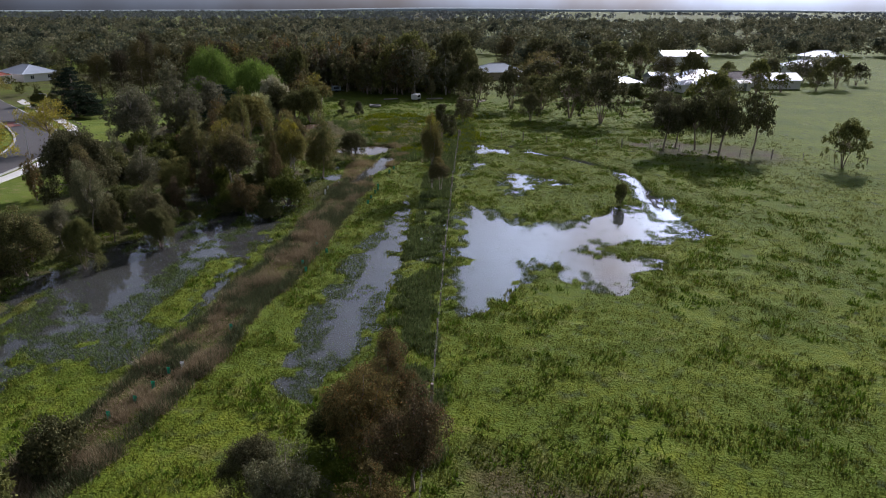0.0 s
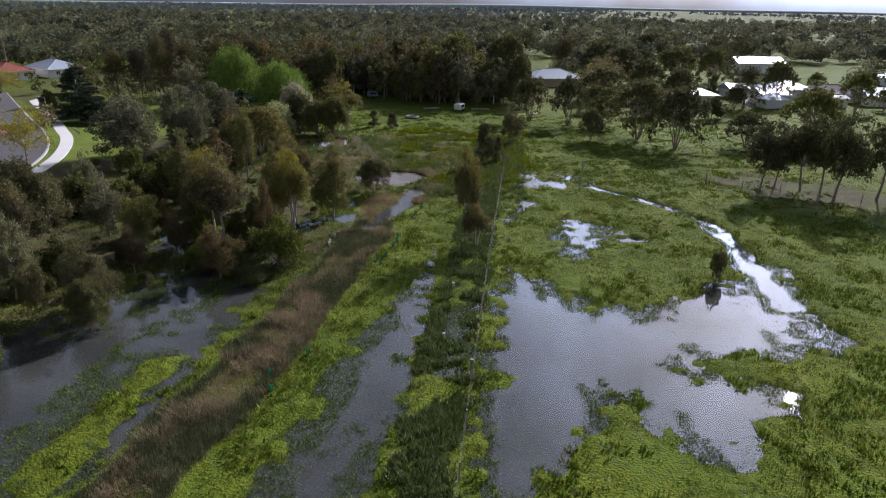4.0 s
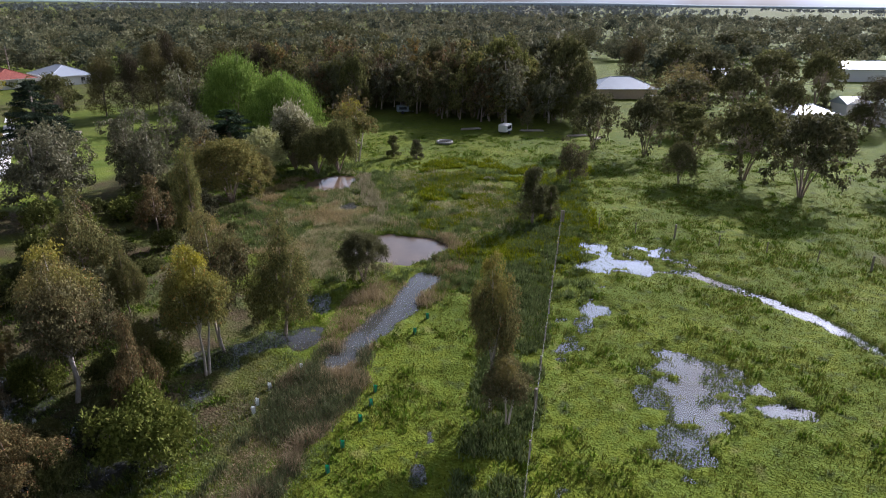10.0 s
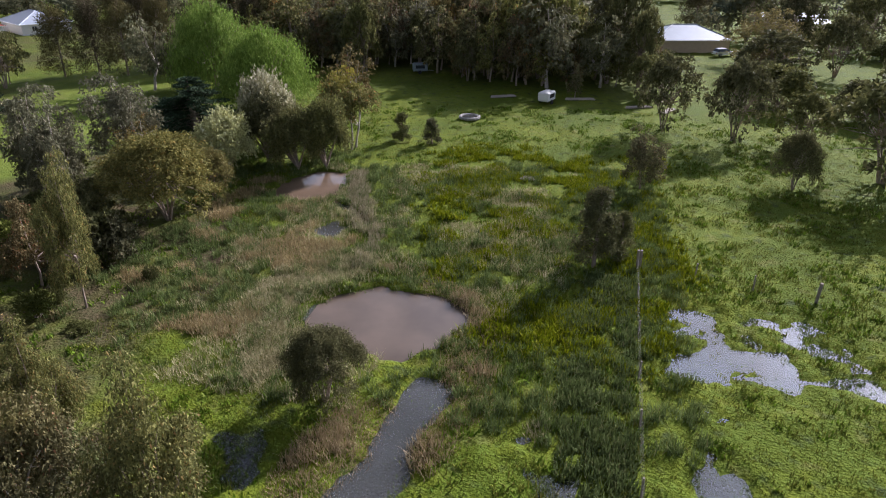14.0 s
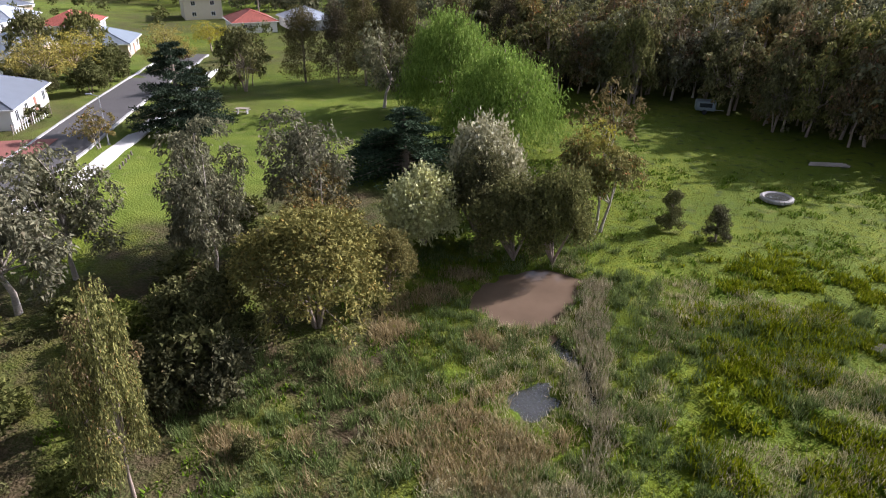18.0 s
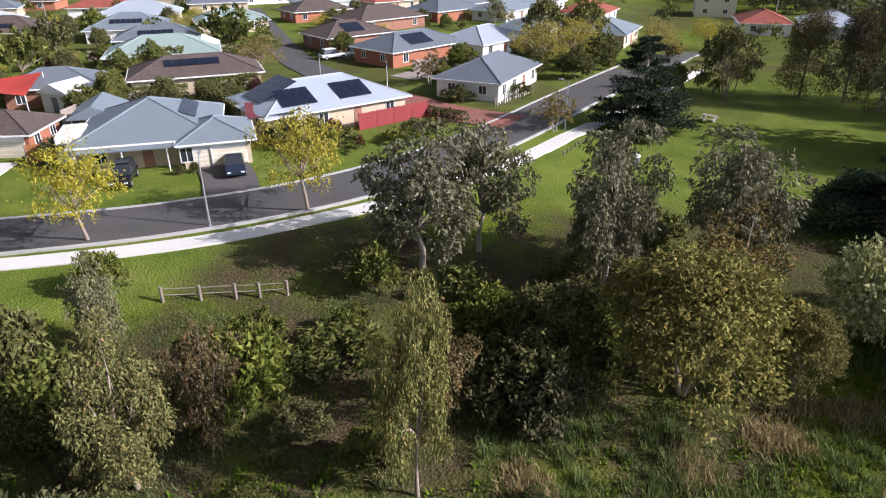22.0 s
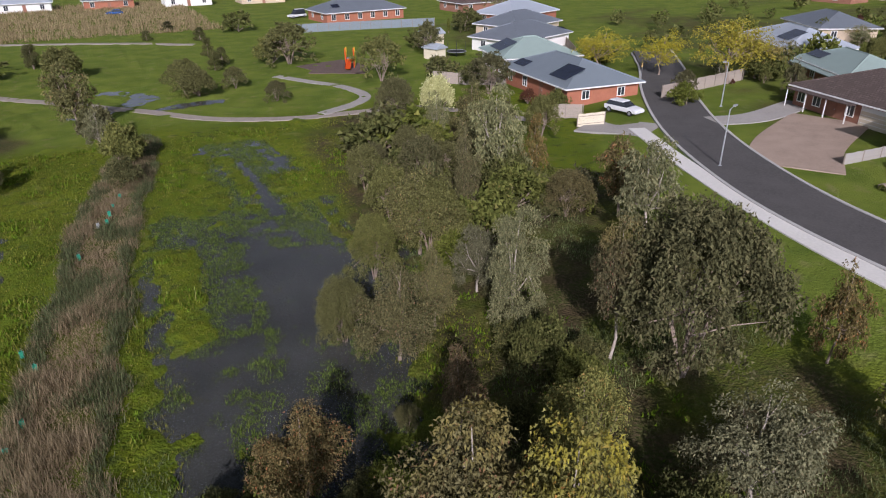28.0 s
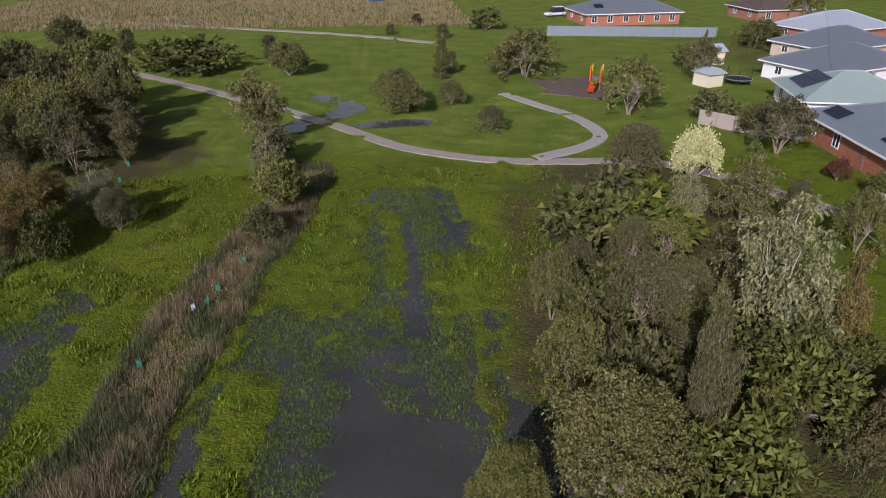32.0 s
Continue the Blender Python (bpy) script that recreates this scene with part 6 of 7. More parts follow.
house(33.3, 199.0, 185, 15.0, 9.0, BRICK_CREAM, METAL_BLUE, "far house with a pale blue roof", gable=True)
house(124.0, 231.0, 180, 16.0, 11.0, RENDER_WHITE, METAL_LIGHT, "far white house with a silver roof")
house(-3.0, 300.0, 180, 22.0, 10.0, RENDER_WHITE, METAL_LIGHT, "far shed with a pale metal roof", gable=True)
house(98.0, 190.0, 180, 14.0, 10.0, RENDER_WHITE, METAL_LIGHT, "far white house with a pale roof")


# ---- gardens, fences and street things ----
def fence_line(name, pts, tall, mat, label, category, post=TIMBER, step=2.4, board=0.15, gap=0.012):
    """A boarded fence along plan points: posts, rails and single boards."""
    x0, y0 = pts[0][0] * K, pts[0][1] * K
    ob = thing(name, x0, y0, height(x0, y0), 0, label, category)
    shared = {}
    z0 = height(x0, y0)
    for (ax, ay), (bx, by) in zip(pts, pts[1:]):
        a, b = Vector((ax * K, ay * K, 0)), Vector((bx * K, by * K, 0))
        d = (b - a).normalized()
        length, ang = (b - a).length, math.atan2(d.y, d.x)
        za, zb = height(a.x, a.y) - z0, height(b.x, b.y) - z0
        n = max(1, round(length / step))
        for i in range(n + 1):
            p = a + d * length * i / n
            bm = box(bmesh.new(), -0.05, 0.05, -0.05, 0.05, -0.3, tall + 0.06)
            q = part("post", bm, post, ob)
            q.matrix_basis = Matrix.Translation((p.x - x0, p.y - y0, za + (zb - za) * i / n)) @ Matrix.Rotation(ang, 4, "Z")
        m = Matrix.Translation((a.x - x0, a.y - y0, 0)) @ Matrix.Rotation(ang, 4, "Z")
        for zz in (0.3, tall - 0.3):
            bm = rod(bmesh.new(), (0, 0.04, za + zz), (length, 0.04, zb + zz), 0.035, 4)
            bm.transform(m)
            part("rail", bm, post, ob)
        wide = max(board, length / 110)
        k = int(length / (wide + gap))
        for i in range(k):
            key = round(wide, 3)
            if key not in shared:
                bm = box(bmesh.new(), 0, wide, -0.012, 0.012, 0, tall)
                me = bpy.data.meshes.new("board")
                bm.to_mesh(me)
                bm.free()
                me.materials.append(mat)
                shared[key] = me
            o = new("board", shared[key])
            o.parent = ob
            t = (i + 0.5) / k
            o.matrix_basis = m @ Matrix.Translation((i * (wide + gap), 0, za + (zb - za) * t + 0.02 * math.sin(i * 7.1)))
    return ob


def wire_fence(pts, tall, label, step=4.6):
    x0, y0 = pts[0][0] * K, pts[0][1] * K
    ob = thing("wire_fence", x0, y0, 0, 0, label, "fence")
    r = random.Random(5)
    for (ax, ay), (bx, by) in zip(pts, pts[1:]):
        a, b = Vector((ax * K - x0, ay * K - y0, 0)), Vector((bx * K - x0, by * K - y0, 0))
        n = max(1, round((b - a).length / step))
        tops = []
        for i in range(n + 1):
            p = a + (b - a) * i / n
            z = height(p.x + x0, p.y + y0)
            strainer = i in (0, n)
            h = tall + (0.35 if strainer else r.uniform(-0.08, 0.05))
            bm = rod(bmesh.new(), (p.x, p.y, z - 0.3), (p.x + r.uniform(-0.05, 0.05), p.y + r.uniform(-0.05, 0.05), z + h), 0.1 if strainer else 0.055, 7)
            part("post", bm, TIMBER, ob)
            tops.append(Vector((p.x, p.y, z)))
        for k in range(4):
            up = Vector((0, 0, 0.25 + k * (tall - 0.3) / 3))
            wv, wf = tubes([(np.array([p + up for p in tops]), np.full(len(tops), 0.0035))], 3)
            wire = new("wire", fast_mesh("wire", wv, wf, WIRE))
            wire.parent = ob
    return ob


wire_fence([(-1.3, 14), (-0.9, 25), (-0.6, 43), (-0.1, 63), (0.75, 89.8)], 1.25, "wire fence on weathered timber posts across the wet meadow")
wire_fence([(0.9, 90.0), (9.4, 88.1), (21.7, 83.8), (38, 77.5), (60, 70)], 1.15, "wire fence on thin timber posts along the ditch")


def tree_guard(x, y, mat, label, tilt=0):
    px, py = x * K, y * K
    ob = thing("tree_guard", px, py, max(height(px, py), 0), 0, label, "tree guard", "planted seedlings on the banks")
    bm = bmesh.new()
    v = [[bm.verts.new((0.15 * math.cos(a + tilt * k * 0.2) + 0.02 * tilt * k, 0.15 * math.sin(a), 0.45 * k)) for a in (0.5, 2.6, 4.7)] for k in (0, 1)]
    for i in range(3):
        bm.faces.new((v[0][i], v[0][(i + 1) % 3], v[1][(i + 1) % 3], v[1][i]))
    bmesh.ops.solidify(bm, geom=bm.faces[:], thickness=0.01)
    part("sleeve", bm, mat, ob)
    for a in (0.5, 2.6, 4.7):
        part("stake", rod(bmesh.new(), (0.135 * math.cos(a), 0.135 * math.sin(a), -0.15), (0.135 * math.cos(a), 0.135 * math.sin(a), 0.55), 0.013, 4), TIMBER, ob)


GREEN_GUARD, WHITE_GUARD = "small green plastic tree guard on three stakes", "small white plastic tree guard on three stakes"
for gxy in ((-14.9, 23.8), (-14.4, 25.2), (-14.1, 26.4), (-13.9, 27.7), (-12.3, 32.3), (-10.5, 42.3), (-10.2, 45.9), (-9.8, 47.3), (-7.8, 57.5), (-7.7, 59), (-7.5, 60.8), (-7.4, 62.1), (-7.5, 63.2), (-6.6, 70.9), (-6.9, 69.0), (-9.2, 44.4), (-10.0, 41.0), (0.7, 11.3), (-3.9, 7.7), (-4.4, 11.0)):
    tree_guard(*gxy, GUARD_GREEN, GREEN_GUARD, (gxy[1] * 7 % 3) - 1)
for gxy in ((-11.6, 64.4), (-12.4, 62.5), (-12.3, 60.6), (-12.4, 61.2), (-2.4, 47.3), (-2.4, 54.1), (-21.1, 58.1), (-16.9, 58.4), (-13.4, 28.2)):
    tree_guard(*gxy, GUARD_WHITE, WHITE_GUARD, (gxy[1] * 5 % 3) - 1)


def street_lamp(x, y, tall, turn):
    px, py = x * K, y * K
    ob = thing("street_lamp", px, py, height(px, py), turn, "galvanised street lamp on a tapered pole", "street lamp", "street lamps")
    part("pole", rod(bmesh.new(), (0, 0, -0.3), (0, 0, tall), 0.085, 10, 0.05), GALV, ob)
    part("arm", rod(bmesh.new(), (0, 0, tall - 0.05), (0.75, 0, tall + 0.18), 0.035, 8), GALV, ob)
    head = part("lamp_head", box(bmesh.new(), 0.65, 1.25, -0.12, 0.12, tall + 0.13, tall + 0.25, 0.03), GALV, ob)
    boxed("diffuser", WHITE, head, 0.72, 1.18, -0.09, 0.09, tall + 0.1, tall + 0.128)
    boxed("base_collar", GALV, ob, -0.14, 0.14, -0.14, 0.14, 0.0, 0.12, 0.03)


street_lamp(-47.7, 71.8, 5.4, 180)
street_lamp(-52.5, 39.2, 5.4, 195)
street_lamp(-66.4, 27.2, 5.4, 10)
street_lamp(-78.8, 80.4, 5.4, 20)
street_lamp(-61.5, 99.5, 5.4, 220)


def power_pole(x, y, tall):
    px, py = x * K, y * K
    ob = thing("power_pole", px, py, height(px, py), 20, "weathered timber power pole with a cross-arm", "power pole", "power poles")
    part("pole", rod(bmesh.new(), (0, 0, -0.5), (0, 0, tall), 0.17, 9, 0.11), TIMBER, ob)
    arm = boxed("cross_arm", TIMBER, ob, -1.1, 1.1, -0.06, 0.06, tall - 0.75, tall - 0.62)
    for k in (-0.95, -0.4, 0.4, 0.95):
        part("insulator", rod(bmesh.new(), (k, 0, tall - 0.62), (k, 0, tall - 0.44), 0.05, 6), BLACK, arm)


for pxy in ((-113.8, 160.6, 10), (56.0, 156.0, 10), (88.0, 172.0, 9.5), (-60.0, 168.0, 9), (-97.0, 118.0, 8.5), (-129.0, 42.0, 9), (34.0, 176.0, 9)):
    power_pole(*pxy)


CAR_PAINT = {k: plain(k + "_car_paint", c, 0.25, 0.1, 0.04, 1, 0, 0.6) for k, c in {"white": (0.75, 0.75, 0.74), "silver": (0.42, 0.44, 0.46), "dark_blue": (0.02, 0.03, 0.05), "black": (0.015, 0.015, 0.017), "blue": (0.03, 0.09, 0.25)}.items()}


def car(x, y, turn, colour, label, length=4.6, tall=1.5, ute=False):
    """A parked car at plan x, y, its nose along +x turned by turn."""
    px, py = x * K, y * K
    ob = thing("car", px, py, height(px, py) + 0.1, turn, label, "car", "parked cars")
    w, l = 0.9, length / 2
    prof = [(-l, 0.35), (-l, 0.82), (-l + 0.15, 0.92), (l - 1.35, 0.95), (l - 0.2, 0.78), (l, 0.6), (l, 0.35)]
    bm = bmesh.new()
    rows = [[bm.verts.new((px_, s * (w if 0.4 < pz < 0.93 else w * 0.96), pz)) for px_, pz in prof] for s in (-1, 1)]
    for i in range(len(prof) - 1):
        bm.faces.new((rows[0][i], rows[0][i + 1], rows[1][i + 1], rows[1][i]))
    bm.faces.new((rows[1][0], rows[1][-1], rows[0][-1], rows[0][0]))
    for s in rows:
        bm.faces.new(s)
    bmesh.ops.recalc_face_normals(bm, faces=bm.faces)
    bmesh.ops.bevel(bm, geom=bm.edges[:], offset=0.05, segments=2, affect="EDGES")
    body = part("body", bm, CAR_PAINT[colour], ob)
    back = -0.2 if ute else -l + 0.25
    for name, mat, dz, grow in (("cabin_glass", GLASS, 0.0, 0.0), ("roof_panel", CAR_PAINT[colour], 0.0, 0.0)):
        bm = bmesh.new()
        if name == "cabin_glass":
            pts = [(back, 0.9, 0.86), (back + 0.4, tall - 0.06, 0.7), (l - 2.15, tall - 0.06, 0.7), (l - 1.3, 0.92, 0.86)]
        else:
            pts = [(back + 0.36, tall - 0.1, 0.72), (back + 0.46, tall, 0.66), (l - 2.2, tall, 0.66), (l - 2.08, tall - 0.1, 0.72)]
        rr = [[bm.verts.new((a, s * c, b)) for a, b, c in pts] for s in (-1, 1)]
        for i in range(3):
            bm.faces.new((rr[0][i], rr[0][i + 1], rr[1][i + 1], rr[1][i]))
        for s in rr:
            bm.faces.new(s)
        bmesh.ops.recalc_face_normals(bm, faces=bm.faces)
        part(name, bm, mat, ob)
    if ute:
        boxed("tray_cover", BLACK, ob, -l + 0.1, -0.25, -0.8, 0.8, 0.9, 0.985)
    for sx in (-l + 0.8, l - 0.85):
        for sy in (-0.8, 0.8):
            wheel = part("wheel", rod(bmesh.new(), (sx, sy - 0.11, 0.32), (sx, sy + 0.11, 0.32), 0.33, 14), BLACK, ob)
            s = 1 if sy > 0 else -1
            part("rim", rod(bmesh.new(), (sx, sy + s * 0.112, 0.32), (sx, sy + s * 0.125, 0.32), 0.2, 10), GALV, wheel)
    for sy in (-0.62, 0.62):
        boxed("headlight", WHITE, ob, l - 0.05, l + 0.015, sy - 0.16, sy + 0.16, 0.58, 0.7)
        boxed("tail_light", RED_FENCE, ob, -l - 0.015, -l + 0.05, sy - 0.14, sy + 0.14, 0.62, 0.8)
    return ob


car(-62.0, 53.6, 172, "silver", "silver hatchback parked on a concrete driveway", 4.3)
car(-57.4, 72.8, 5, "dark_blue", "dark blue utility parked on a driveway", 5.2, 1.75, True)
car(-56.8, 65.6, 0, "black", "black four-wheel drive parked on the lawn edge", 4.6, 1.8)
car(-57.0, 24.4, 100, "white", "white sedan parked behind a low wall", 4.7)
car(-101.0, 83.4, 110, "white", "white four-wheel drive parked beside the side street", 4.8, 1.8)
car(-102.0, 87.0, 100, "white", "white four-wheel drive parked on a drive", 4.8, 1.8)
car(-116.0, 36.0, 70, "white", "white wagon parked in a far street", 4.6)
car(-119.0, 83.5, 100, "dark_blue", "dark car parked in a far street", 4.6)
car(-54.0, -67.5, 20, "white", "white van parked in a far street", 5.2, 2.2)
car(-59.5, -70.0, 20, "black", "dark wagon parked in a far street", 4.8, 1.7)
car(-22.0, -93.0, 0, "blue", "blue car parked before a far house", 4.5)
car(-89.0, 100.0, 60, "white", "white car parked beside a grey-roofed house", 4.4)
car(16.5, 165.5, 30, "white", "white car parked by a farmhouse carport", 4.5)


def boxvan(x, y, turn, label, name="motorhome"):
    ob = thing(name, x * K, y * K, height(x * K, y * K) + 0.1, turn, label, "vehicle")
    body = boxed("body", RENDER_WHITE, ob, -2.8, 2.2, -1.15, 1.15, 0.5, 2.9, 0.12)
    boxed("roof_hatch", CREAM, body, -1.2, -0.4, -0.4, 0.4, 2.9, 3.02, 0.03)
    boxed("roof_hatch", CREAM, body, 0.8, 1.4, -0.3, 0.3, 2.9, 3.0, 0.03)
    boxed("cab", CAR_PAINT["white"], ob, 2.2, 3.4, -1.0, 1.0, 0.5, 1.7, 0.2)
    boxed("windscreen", GLASS, ob, 2.2, 2.8, -0.95, 0.95, 1.7, 2.3, 0.1)
    boxed("stripe", METAL_GREY, ob, -2.6, 2.0, -1.165, -1.15, 0.9, 1.15)
    for sx in (-1.8, 2.5):
        for sy in (-1.0, 1.0):
            part("wheel", rod(bmesh.new(), (sx, sy - 0.12, 0.35), (sx, sy + 0.12, 0.35), 0.36, 12), BLACK, ob)


boxvan(-63.0, 61.2, 5, "white motorhome parked beside a house")
boxvan(-115.0, 20.5, 70, "white caravan parked before a far house", "caravan")


def sail(x, y, z, pts, mat, label):
    """A shade cloth drawn between posts: pts are corners in metres from x, y, with their heights."""
    ob = thing("shade_sail", x * K, y * K, height(x * K, y * K), 0, label, "shade sail")
    n, vs = 9, []
    a, b, c, d = [np.array(p, float) for p in pts]
    for i in range(n):
        for j in range(n):
            u, v = i / (n - 1), j / (n - 1)
            p = (a * (1 - u) + b * u) * (1 - v) + (d * (1 - u) + c * u) * v
            pull = 0.55 * np.sin(np.pi * u) * np.sin(np.pi * v)
            p[2] -= pull
            vs.append(p)
    k = np.arange(n * n).reshape(n, n)
    f = np.stack([k[:-1, :-1], k[:-1, 1:], k[1:, 1:], k[1:, :-1]], -1).reshape(-1, 4)
    cl = new("cloth", fast_mesh("cloth", vs, f, mat, True))
    cl.parent = ob
    for p in pts:
        part("post", rod(bmesh.new(), (p[0], p[1], -0.3), (p[0], p[1], p[2] + 0.05), 0.05, 8), WHITE, ob)


sail(-79.5, 51.5, 0, ((-4, -4.5, 3.4), (4.5, -3.4, 4.4), (4, 3.6, 3.0), (-4.6, 3.4, 4.2)), SAIL_RED, "red shade sail stretched on posts behind a house")
sail(-66.2, 75.6, 0, ((-2.5, -3.0, 3.2), (2.8, -2.6, 2.6), (2.6, 3.0, 3.2), (-2.6, 2.8, 2.7)), SAIL_MAROON, "maroon shade sail beside the corner house")


def gable_shed(x, y, turn, w, d, h, wall, roof, label, name, open_sides=False):
    ob = thing(name, x * K, y * K, height(x * K, y * K) - 0.02, turn, label, "shed")
    if open_sides:
        for sx in (-w / 2 + 0.08, w / 2 - 0.08):
            for sy in (-d / 2 + 0.08, 0, d / 2 - 0.08):
                boxed("post", WHITE, ob, sx - 0.06, sx + 0.06, sy - 0.06, sy + 0.06, -0.2, h)
    else:
        boxed("wall", wall, ob, -w / 2, w / 2, -d / 2, d / 2, -0.2, h)
        boxed("door", METAL_GREY, ob, -0.45, 0.45, -d / 2 - 0.03, -d / 2 + 0.03, 0.0, 2.0)
    part("roof", hip_roof(d, w, h, 25, 0.3, True) if w < d else hip_roof(w, d, h, 25, 0.3, True), roof, ob).matrix_basis = Matrix.Rotation(math.pi / 2 if w < d else 0, 4, "Z")
    bm = bmesh.new()
    rise_ = (w / 2) * math.tan(radians(25))
    v = [bm.verts.new(p) for p in ((-w / 2, -d / 2 - 0.01, h), (w / 2, -d / 2 - 0.01, h), (0, -d / 2 - 0.01, h + rise_))]
    bm.faces.new(v)
    bmesh.ops.solidify(bm, geom=bm.faces[:], thickness=0.05)
    part("gable", bm, wall, ob)


gable_shed(-80.4, 56.6, 60, 4.0, 4.6, 2.6, RENDER_WHITE, WHITE, "white garden shed with a gabled roof", "garden_shed")
gable_shed(-71.0, 61.4, 92, 4.6, 7.0, 2.5, WHITE, METAL_BLUE, "open carport with a gabled grey roof", "carport", True)
gable_shed(-56.8, -12.6, 20, 2.6, 3.0, 2.0, CREAM, METAL_LIGHT, "small white shed near a trampoline", "garden_shed")
gable_shed(-62.0, -24.0, 10, 4.4, 3.2, 2.2, CREAM, METAL_LIGHT, "cream outbuilding beside a house", "outbuilding")
gable_shed(-106.0, 66.8, 92, 5.0, 6.0, 2.6, WHITE, WHITE, "white gabled pergola behind a house", "pergola", True)
gable_shed(47.5, 158.5, 20, 6.0, 5.0, 2.6, RENDER_WHITE, METAL_LIGHT, "small white shed among trees", "garden_shed")
gable_shed(63.0, 147.0, 10, 3.5, 3.0, 2.2, RENDER_WHITE, WHITE, "small white shed by the meadow fence", "garden_shed")

# Driveways and yards.
ribbon("driveway_concrete", [(-52.4, 54.2), (-57, 54.6), (-63.6, 55.4)], 2.3, 0.11, CONCRETE, "pale concrete driveway to a double garage", "driveway")
ribbon("driveway_dark", [(-52.0, 72.8), (-55.5, 72.5), (-59.0, 71.8)], 2.4, 0.11, plain("dark_paving", (0.1, 0.09, 0.085), 0.9, 0, 0.2, 3), "dark paved driveway to a garage", "driveway")
ribbon("driveway_gravel", [(-56.6, 42.0), (-62, 38.5), (-71, 35.0)], 4.2, 0.1, plain("brown_gravel", (0.33, 0.25, 0.19), 0.95, 0, 0.25, 3, 0.4), "bare brown gravel yard before a house", "driveway")
ribbon("driveway_pale", [(-61.5, 30.5), (-66, 31.5), (-74, 30.0)], 1.8, 0.105, OLD_CONCRETE, "old concrete driveway", "driveway")
ribbon("crossing_pad", [(-52.3, 24.8), (-55.0, 30.2)], 3.0, 0.09, OLD_CONCRETE, "grey concrete apron beside the street", "paving")
ribbon("farm_drive", [(46, 146), (50, 156), (52, 170)], 1.6, 0.1, OLD_CONCRETE, "pale gravel drive between dark trees", "driveway")
fence_line("paling_fence", [(-51.4, 20.6), (-53.8, 22.6)], 1.7, FENCE_TIMBER, "weathered grey paling fence behind a garden", "fence")
fence_line("garden_wall_boards", [(-53.6, 25.8), (-51.6, 24.6)], 1.5, CREAM, "cream boarded enclosure at the end of the footpath", "fence")
fence_line("side_fence", [(-60.2, 43.2), (-66.0, 43.6)], 1.1, OLD_CONCRETE, "low pale fence between two front gardens", "fence")
fence_line("red_fence", [(-65.6, 82.6), (-68.8, 89.2)], 1.9, RED_FENCE, "red steel fence along the corner garden", "fence", post=RED_FENCE)
fence_line("brown_gate_fence", [(-62.9, 57.9), (-63.4, 60.4)], 1.9, plain("brown_timber_boards", (0.3, 0.12, 0.05), 0.8), "brown timber side fence beside the garage", "fence")
fence_line("grey_boundary_fence", [(-47.6, -46.6), (-66.0, -43.4), (-72.0, -42.0)], 1.9, METAL_BLUE, "long grey steel boundary fence behind the park", "fence")
fence_line("paling_fence", [(-74.2, 57.4), (-78.0, 58.6), (-82.0, 66.0)], 1.7, FENCE_TIMBER, "brown paling fence behind a house", "fence")
fence_line("paling_fence", [(-49.4, 1.4), (-51.4, 3.8), (-55.6, 7.0)], 1.7, FENCE_TIMBER, "weathered leaning paling fence at the park edge", "fence")
fence_line("white_post_fence", [(-70.6, 96.2), (-72.8, 98.8), (-75.4, 101.8)], 1.2, WHITE, "white picket fence round the corner house", "fence", board=0.1, gap=0.5)


def hedge(pts, tall, wide, label, leaf=LEAF_SHRUB, seed=3, n=2600):
    """A clipped hedge along plan points: a leafy block on stems."""
    x0, y0 = pts[0][0] * K, pts[0][1] * K
    ob = thing("hedge", x0, y0, height(x0, y0), 0, label, "hedge")
    r, at, limbs = np.random.default_rng(seed), [], []
    total = sum(math.dist(a, b) for a, b in zip(pts, pts[1:]))
    for a, b in zip(pts, pts[1:]):
        a, b = np.array(a) * K - (x0, y0), np.array(b) * K - (x0, y0)
        d = (b - a) / np.linalg.norm(b - a)
        s = np.array([-d[1], d[0]])
        k = int(n * np.linalg.norm(b - a) / K / total)
        u, face = r.uniform(0, 1, k), r.integers(0, 3, k)
        off = np.where(face == 0, wide / 2, np.where(face == 1, -wide / 2, r.uniform(-wide / 2, wide / 2, k))) + r.normal(0, 0.06, k)
        z = np.where(face == 2, tall, r.uniform(0.05, tall, k)) + r.normal(0, 0.06, k)
        at.append(np.column_stack([a + np.outer(u, b - a) + np.outer(off, s), z]))
        for q in np.arange(0.3, np.linalg.norm(b - a), 1.0):
            p = a + d * q
            limbs.append((np.array([[*p, -0.1], [*p, tall * 0.5], [*p, tall * 0.9]]), np.array([0.07, 0.05, 0.02])))
    at = np.vstack(at)
    v, f = blades(at, r.normal(0, 0.5, at.shape), 0.3, 0.09, r, -0.2)
    lv, lf = tubes(limbs)
    for nm, me in (("stems", fast_mesh("stems", lv, lf, BARK, True)), ("foliage", fast_mesh("foliage", v, f, leaf))):
        o = new(nm, me)
        o.parent = ob


hedge([(-69.4, 73.2), (-79.6, 68.9)], 2.6, 2.0, "tall clipped green hedge beside a house", n=5200)
hedge([(-80.6, 68.4), (-84.0, 74.0)], 2.4, 1.6, "clipped green hedge along a back garden", seed=4, n=3000)
hedge([(-79.8, 60.0), (-80.4, 67.4)], 2.2, 1.4, "ivy-covered green hedge on a back fence", seed=5, n=2800)
hedge([(-66.0, 92.0), (-70.0, 88.6)], 1.0, 1.0, "low garden hedge by the corner", seed=6, n=1200)
